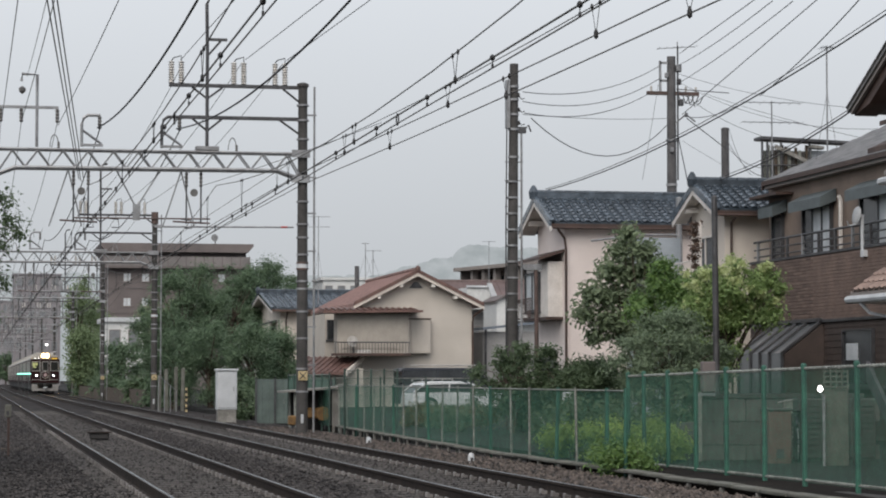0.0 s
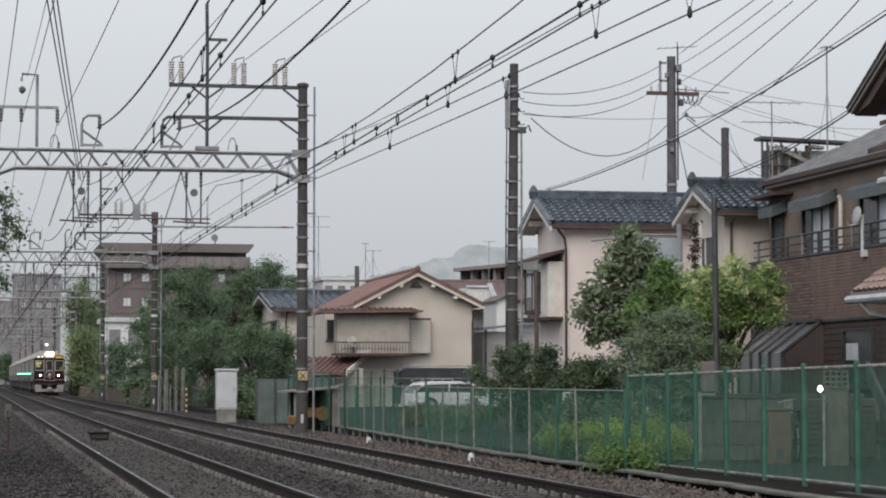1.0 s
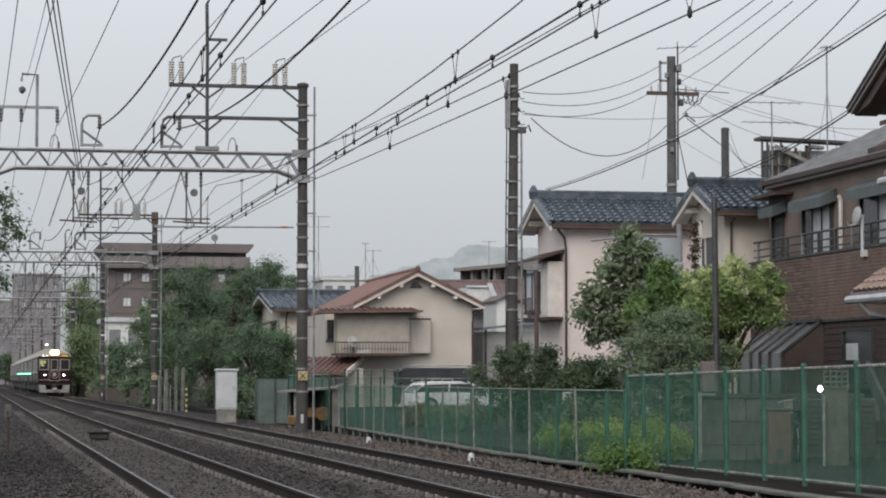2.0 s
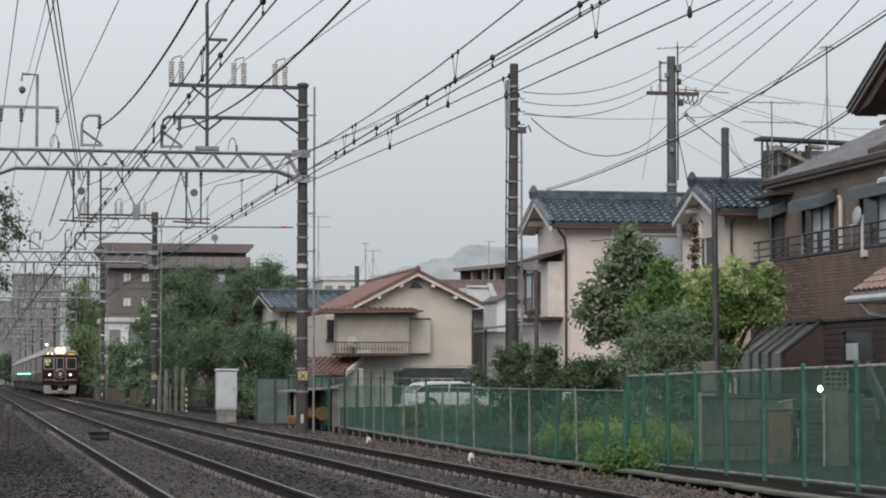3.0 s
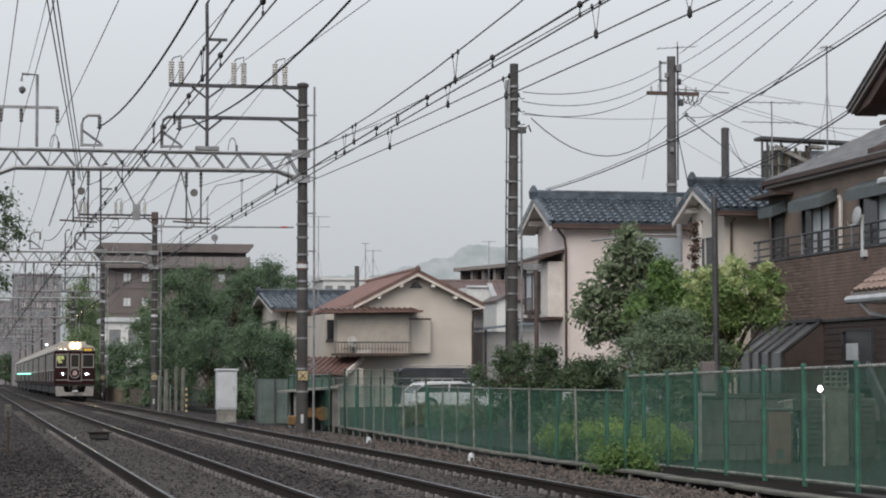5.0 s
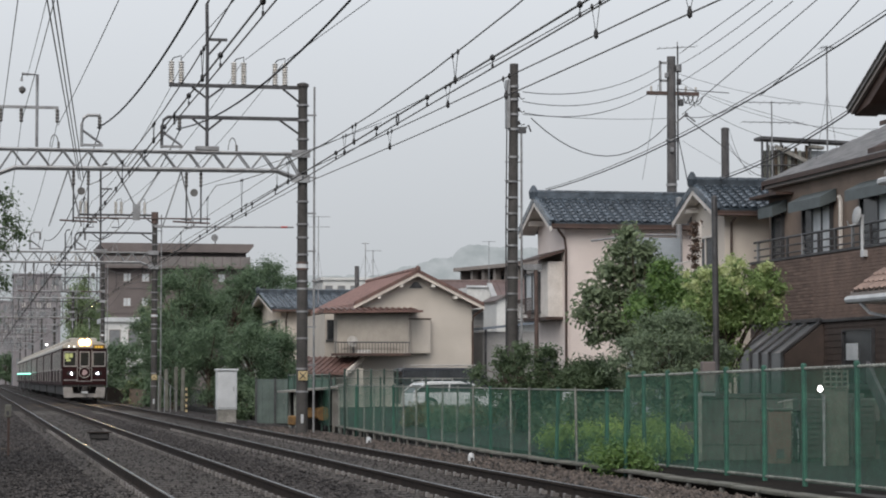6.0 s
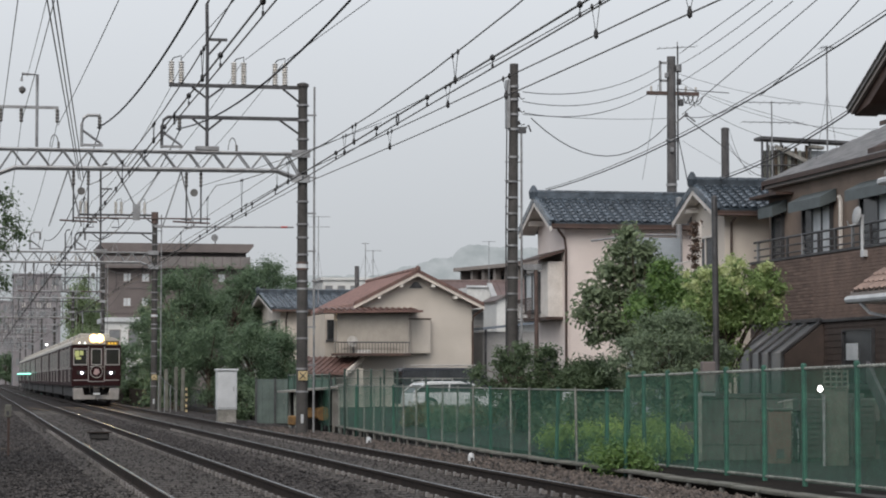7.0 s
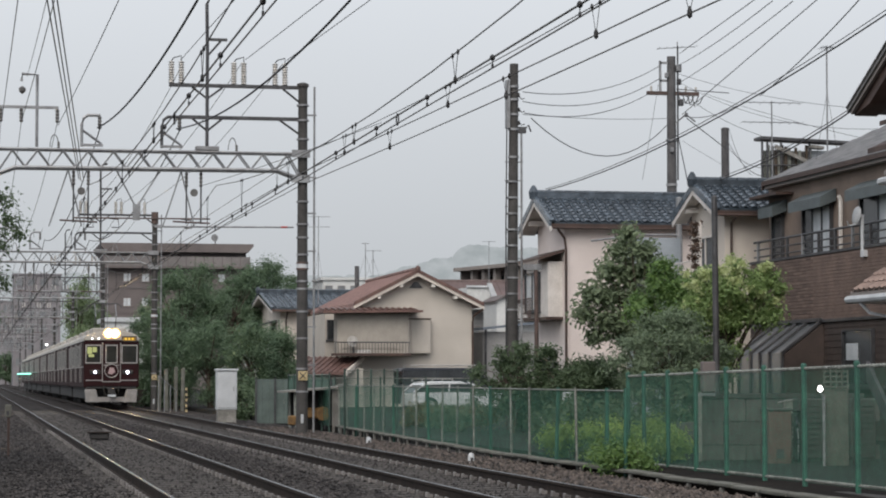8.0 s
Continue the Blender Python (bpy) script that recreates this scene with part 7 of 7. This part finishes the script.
def small_markers():
    for x, y in ((8.53, 51.8), (8.41, 40.2)):
        t = thing("track_marker", x, y, -0.22, "short white round-topped marker post in the ballast", "marker post", "white markers")
        part("stone", lathe(B(), (0, 0, 0), [(0.06, -0.05), (0.058, 0.12), (0.05, 0.17), (0.025, 0.2)], 12), M_WHITE, t, smooth=True)
        part("number_bar", box(B(), -0.02, -0.064, 0.05, 0.02, -0.056, 0.12), M_DSTEEL, t)
    s = thing("track_magnet", 2.83, 55.5, -0.16, "dark steel track magnet box between the rails", "track magnet")
    part("body", soften(box(B(), -0.22, -0.2, 0.02, 0.22, 0.2, 0.17), 0.03), M_UNDER, s)
    part("top_plate", soften(box(B(), -0.28, -0.24, 0.17, 0.28, 0.24, 0.20), 0.01), M_RUST, s)
    p = thing("verge_sign", 0.6, 45, -0.32, "small weathered board sign on a thin dark post", "sign")
    part("post", box(B(), 0.0, -0.02, 0, 0.04, 0.02, 1.05), M_BROWNTRIM, p)
    part("board", soften(box(B(), -0.05, -0.05, 0.86, 0.07, -0.02, 1.1), 0.01), M_TROUGH, p)
    part("writing_bar", box(B(), -0.02, -0.054, 0.9, 0.03, -0.05, 0.98), M_DSTEEL, p)
    # plain dark slab in place of a ground drain on the verge
    o = thing("timber_sleeper", 0.05, 50, -0.33, "plain dark slab lying on the verge", "sleeper")
    part("timber", soften(box(B(), -0.95, -0.12, 0.0, 0.95, 0.12, 0.16), 0.02), M_BARK, o)
    # green reflection on the train's side, imitated by added glowing tubes on posts
    g = thing("lineside_light", 4.5, 160, -0.16, "row of added green glowing tubes on posts, imitating a reflection on the train side", "strip light")
    for k in range(4):
        part("reflection_tube", tube(B(), [(0, 40 + k * 16, 1.86 + k * 0.03), (0, 54 + k * 16, 1.88 + k * 0.03)], 0.055, 6), M_GREENGLOW, g, "glowing green tube")
        part("post", box(B(), -0.03, 46 + k * 16, 0, 0.03, 46.06 + k * 16, 1.84 + k * 0.03), M_DSTEEL, g)
    sl = thing("street_lamp", 9.9, 330, -0.3, "distant lit street lamp on a grey pole", "street lamp")
    part("pole", cyl(B(), (0, 0, 0), (0, 0, 6.2), 0.09, 0.06, 8), M_STEEL, sl)
    part("lamp", lathe(B(), (-0.3, -0.1, 6.15), [(0.06, 0), (0.17, 0.08), (0.16, 0.18), (0.06, 0.26)], 10), M_GLOBE, sl, "glowing white lamp head")
    part("arm", tube(B(), [(0, 0, 6.1), (-0.3, -0.1, 6.2)], 0.03, 5), M_STEEL, sl)


equipment_cabinet()
concrete_posts()
shelter()
sheet_fence()
small_markers()


# ---- parked vehicles ----
def vehicle(name, x, y, rz, ln, wd, h, hood, belt, paint, label, rack, van=False):
    """A parked car: shaped body, glazed cabin, wheels, lamps, mirrors and a roof rack; x runs to its front."""
    t = thing(name, x, y, -0.10, label, "car", "parked vehicles", rz=rz)
    w2 = wd / 2
    low = [(0.0, 0.25), (ln, 0.25), (ln, belt - 0.22), (ln - 0.12, belt - 0.08), (ln - hood, belt), (0.05, belt)]
    part("body", soften(prism(B(), low, "y", -w2, w2), 0.06, 2), paint, t, smooth=False)
    a = 0.95 if not van else 0.35
    rear = 0.2 if van else 0.75
    cab = [(0.06, belt), (ln - hood + 0.1, belt), (ln - hood - a, h - 0.04), (ln - hood - a - 0.3, h), (rear, h), (rear - 0.15, h - 0.06)]
    part("cabin_glass", soften(prism(B(), [(p, z - 0.03) for p, z in cab], "y", -w2 + 0.07, w2 - 0.07), 0.05), M_GLASS, t)
    part("roof_panel", soften(prism(B(), [(rear - 0.3, h - 0.16), (ln - hood - a + 0.06, h - 0.1), (ln - hood - a - 0.3, h + 0.01), (rear, h + 0.01), (rear - 0.2, h - 0.06)], "y", -w2 + 0.06, w2 - 0.06), 0.03), paint, t)
    for s in (-1, 1):
        for p0, p1 in (((0.06, belt), (rear - 0.15, h - 0.04)), ((ln * 0.36, belt), (ln * 0.37, h)), ((ln - hood + 0.1, belt), (ln - hood - a, h - 0.03))):
            part("pillar", tube(B(), [(p0[0], s * (w2 - 0.06), p0[1]), (p1[0], s * (w2 - 0.075), p1[1])], 0.032, 5), paint, t)
        for px in (0.75, ln - 0.75):
            wl = part("wheel", cyl(B(), (px, s * (w2 - 0.2), 0.31), (px, s * (w2 + 0.01), 0.31), 0.31, n=20), M_RUBBER, t)
            part("rim", cyl(B(), (px, s * (w2 + 0.0), 0.31), (px, s * (w2 + 0.02), 0.31), 0.19, n=16), M_SILVER, wl)
        part("headlight", soften(box(B(), ln - 0.04, s * (w2 - 0.3) - 0.16, belt - 0.38, ln + 0.015, s * (w2 - 0.3) + 0.16, belt - 0.22), 0.02), M_CURTAIN, t)
        part("mirror", soften(box(B(), ln - hood - 0.15, s * (w2 + 0.09) - 0.08, belt + 0.03, ln - hood + 0.0, s * (w2 + 0.09) + 0.08, belt + 0.17), 0.03), paint, t)
        part("rack_bar", tube(B(), [(0.45, s * (w2 - 0.2), h + 0.12), (0.45 + rack, s * (w2 - 0.2), h + 0.12)], 0.022, 5), M_SILVER, t)
    for k in range(4):
        xk = 0.45 + rack * k / 3
        part("rack_rung", tube(B(), [(xk, -w2 + 0.2, h + 0.02), (xk, -w2 + 0.2, h + 0.12), (xk, w2 - 0.2, h + 0.12), (xk, w2 - 0.2, h + 0.02)], 0.018, 5), M_SILVER, t)
    part("bumper", soften(box(B(), ln - 0.1, -w2 + 0.03, 0.25, ln + 0.06, w2 - 0.03, 0.48), 0.04), paint, t)


vehicle("car", 17.2, 95, 8, 4.3, 1.68, 1.25, 1.0, 0.82, M_CARWHITE, "white estate car with roof rack parked behind the fence", 1.3)
vehicle("van", 18.6, 105, 4, 4.5, 1.75, 1.85, 0.6, 1.15, M_CARDARK, "dark navy van with a long roof rack parked in the yard", 3.2, True)


# ---- the yard behind the tall fence ----
def yard_wall():
    t = thing("wall_yard", 11.97, 38, -0.24, "grey concrete block wall with dark coping behind the fence", "wall", kind="structure")
    blk = mesh_of("concrete_block", soften(box(B(), 0.004, 0.0, 0.004, 0.786, 0.12, 0.386), 0.006), mat("grey_concrete_block", (0.115, 0.112, 0.105), (0.08, 0.077, 0.073), 0.9, 0, 2, 30, 0.15, 0.15, 0.12))
    for j in range(3):
        for i in range(4):
            piece("concrete_block", blk, t, pose(-0.12 + i * 0.79 - (0.39 if j % 2 else 0.0), 0, j * 0.39))
    part("core", box(B(), -0.1, 0.03, -0.1, 2.7, 0.11, 1.16), M_CONCD, t)
    part("coping", soften(box(B(), -0.2, -0.03, 1.17, 2.75, 0.15, 1.25), 0.01), M_CONCD, t)
    p = thing("gate_pillar", 12.68, 36.4, -0.12, "reddish brown brick gate pillar behind the fence", "gate pillar")
    part("pillar", soften(box(B(), -0.19, 0, -0.1, 0.19, 0.4, 0.86), 0.01), mat("dull_red_pillar", (0.15, 0.10, 0.085), (0.11, 0.075, 0.065), 0.85), p)
    part("letter_slot", box(B(), -0.06, -0.02, 0.1, 0.06, 0.0, 0.25), M_DSTEEL, p)
    part("cap", soften(box(B(), -0.21, -0.02, 0.86, 0.21, 0.42, 0.90), 0.01), M_CONCD, p)
    b = thing("meter_box", 11.87, 37.6, -0.12, "pale grey meter box on a thin post", "meter box")
    part("box", soften(box(B(), -0.12, -0.08, 1.15, 0.10, 0.1, 1.66), 0.02), M_TAN, b)
    part("post", box(B(), -0.19, -0.03, -0.1, -0.13, 0.03, 1.1), M_GREYPOST, b)
    part("bracket", box(B(), -0.19, -0.03, 1.10, 0.1, 0.03, 1.15), M_STEEL, b)
    for k in range(2):
        d = thing("air_conditioner_unit", 13.55 + 0.9 * k, 37.4, -0.12, "grey louvred outdoor air unit by the wall", "air unit", "outdoor units")
        part("case", soften(box(B(), -0.2, 0, 0.05, 0.25, 0.3, 1.05), 0.02), M_CONCD, d)
        for j in range(9):
            part("louvre", box(B(), -0.15, -0.02, 0.2 + j * 0.09, 0.2, 0.0, 0.25 + j * 0.09), M_CONCD, d)
        part("base", box(B(), -0.2, 0.02, -0.05, 0.25, 0.28, 0.05), M_CONCD, d)
    lp = thing("garden_lamp", 12.98, 35.2, -0.12, "lit white globe lamp on a slim grey post", "garden lamp")
    part("post", tube(B(), [(0, 0, -0.1), (0, 0, 1.12)], 0.025), M_STEEL, lp)
    bmg = B()
    bmesh.ops.create_uvsphere(bmg, u_segments=16, v_segments=10, radius=0.044, matrix=pose(-0.06, 0, 1.22) @ Matrix.Diagonal((1, 1, 1.2, 1)))
    part("globe", bmg, M_GLOBE, lp, "glowing white globe", True)
    part("neck", tube(B(), [(0, 0, 1.1), (-0.06, 0, 1.16)], 0.02), M_STEEL, lp)
    sc = thing("screen_panel", 13.0, 35.3, -0.12, "grey green screen panel beside the gate lamp", "screen panel")
    part("panel", box(B(), 0, 0, -0.05, 0.42, 0.05, 1.22), M_TROUGH, sc)
    for k in range(4):
        part("rail", box(B(), 0.0, -0.02, 1.24 + k * 0.08, 0.42, 0.0, 1.265 + k * 0.08), M_TROUGH, sc)
    for k in range(5):
        part("upright", box(B(), 0.01 + k * 0.095, -0.04, 1.2, 0.03 + k * 0.095, -0.02, 1.52), M_TROUGH, sc)
    st = thing("outdoor_stairs", 13.6, 33.0, -0.12, "grey green steel outdoor stairs with dark treads", "stairs")
    for k in range(8):
        part("tread", soften(box(B(), 0.05 + 0.02 * k, 0.22 * k, 0.17 * k + 0.02, 1.5, 0.22 * k + 0.26, 0.17 * k + 0.07), 0.008), M_DSTEEL, st)
        part("riser", box(B(), 0.08 + 0.02 * k, 0.22 * k + 0.2, 0.17 * k - 0.08, 1.5, 0.22 * k + 0.22, 0.17 * k + 0.17), M_CONCD, st)
    part("stringer", prism(B(), [(-0.1, -0.1), (0.2, -0.1), (2.0, 1.35), (2.0, 1.65)], "x", 0.0, 0.06), M_DSTEEL, st)
    part("hand_rail", tube(B(), [(0.03, 0, 0.5), (0.03, 1.0, 1.3)], 0.02, 5), M_DSTEEL, st)
    bk = thing("bicycle", 13.2, 37.0, -0.12, "dark parked bicycle with chrome handlebar behind the fence", "bicycle", rz=75)
    for x in (0.0, 1.05):
        wh = part("wheel", tube(B(), [(x + 0.32 * math.cos(a * math.pi / 10), 0, 0.33 + 0.32 * math.sin(a * math.pi / 10)) for a in range(21)], 0.02, 5), M_RUBBER, bk)
        for a in range(6):
            part("spoke", tube(B(), [(x + 0.3 * math.cos(a * math.pi / 6), 0, 0.33 + 0.3 * math.sin(a * math.pi / 6)), (x - 0.3 * math.cos(a * math.pi / 6), 0, 0.33 - 0.3 * math.sin(a * math.pi / 6))], 0.004, 3), M_SILVER, wh)
    part("frame", tube(B(), [(0, 0, 0.33), (0.35, 0, 0.75), (0.85, 0, 0.78), (0.45, 0, 0.32), (0.35, 0, 0.75)], 0.018, 5), M_CARDARK, bk)
    part("fork", tube(B(), [(1.05, 0, 0.33), (0.88, 0, 0.82), (0.85, 0, 0.98)], 0.018, 5), M_SILVER, bk)
    part("handlebar", tube(B(), [(0.7, -0.27, 0.98), (0.85, -0.1, 1.02), (0.85, 0.1, 1.02), (0.7, 0.27, 0.98)], 0.016, 5), M_SILVER, bk)
    part("saddle", soften(box(B(), 0.2, -0.08, 0.82, 0.46, 0.08, 0.88), 0.03), M_RUBBER, bk)
    part("basket", box(B(), 0.92, -0.16, 0.8, 1.2, 0.16, 1.02), M_GREYPOST, bk)
    w = thing("notice_board", 11.2, 44.5, -0.12, "narrow white upright board behind the low fence", "board")
    part("board", soften(box(B(), -0.09, 0, 0.35, 0.09, 0.04, 1.12), 0.01), M_WHITE, w)
    part("post", box(B(), -0.03, 0.04, -0.1, 0.03, 0.08, 0.9), M_STEEL, w)


yard_wall()


# ---- roof antennas ----
def antenna(x, y, z0, z1, kind, label, arm=0.9):
    t = thing("roof_antenna", x, y, z0, label, "antenna", "roof antennas")
    h = z1 - z0
    m = part("mast", tube(B(), [(0, 0, -0.6), (0, 0, h)], 0.022, 5), M_STEEL, t)
    for lev in range(kind):
        z = h - 0.05 - lev * 0.55
        part("boom", tube(B(), [(-arm / 2, -0.05, z), (arm / 2, 0.05, z + 0.02)], 0.012, 4), M_STEEL, m)
        for k in range(7):
            xx = -arm / 2 + arm * k / 6
            part("element", tube(B(), [(xx - 0.04, -0.35, z), (xx + 0.04, 0.35, z)], 0.007, 3), M_STEEL, m)
    for s in (-1, 1):
        part("stay", tube(B(), [(0, 0, h * 0.55), (s * 0.4, 0.2 * s, -0.4)], 0.006, 3), M_WIRE, t)
    return t


antenna(21.6, 62.5, 6.9, 8.95, 2, "aged roof antenna with wide elements on a mast", 1.7)
antenna(21.25, 57.2, 7.1, 9.75, 1, "tall thin antenna mast above the slate roof", 0.35)
antenna(18.0, 126, 5.9, 10.0, 2, "slim antenna mast behind the near portal pole", 1.2)
antenna(20.72, 127, 7.2, 8.65, 1, "small antenna above the red roof", 0.4)
antenna(20.97, 126, 7.2, 8.2, 1, "small antenna above the red roof with wide elements", 0.9)
antenna(30.4, 140, 6.0, 9.6, 1, "thin antenna mast over the grey house", 0.8)
plain_pole(21.05, 132, 7.7, 0.13, M_POLEG, "short grey pole behind the red roof")
# lineside hedge and fence at the foot of the far trees
for i in range(9):
    y = 124 + i * 14
    tree(9.4 + 0.25 * (i % 3), y, clump_cloud(200 + i, 0, 0, 0.9, 0.8, 3.0, 0.9, 16, 0.4, 0.7), 2600, 0.15, L_DARK if i % 2 else L_FAR, "dark hedge shrub along the line", 220 + i, 0.06, "bush", "lineside hedge", -0.3, "bush")
for i in range(5):
    tree(9.3 + 0.5 * i, 84 + 5 * i, clump_cloud(240 + i, 0, 0, 0.55, 0.6, 0.9, 0.6, 12, 0.25, 0.45), 2400, 0.08, L_DARK, "low dark shrub beside the cabinet", 260 + i, 0.05, "bush", "lineside hedge", -0.3, "bush")
bm = B()
for k in range(60):
    box(bm, 8.75, 125 + k * 1.6, -0.3, 8.81, 126.5 + k * 1.6, 0.7)
tagged(single("board_fence", bm, M_BARK, "long weathered grey board fence far along the line", "fence"), kind="stuff")


# ---- what moves: the train runs towards the camera, gaining a little speed ----
def motions():
    walk(TRAIN, [(k * 0.5, pose(6.22, 218.0 - 12.6 * k * 0.5 - 0.09 * (k * 0.5) ** 2, 0)) for k in range(17)])


motions()
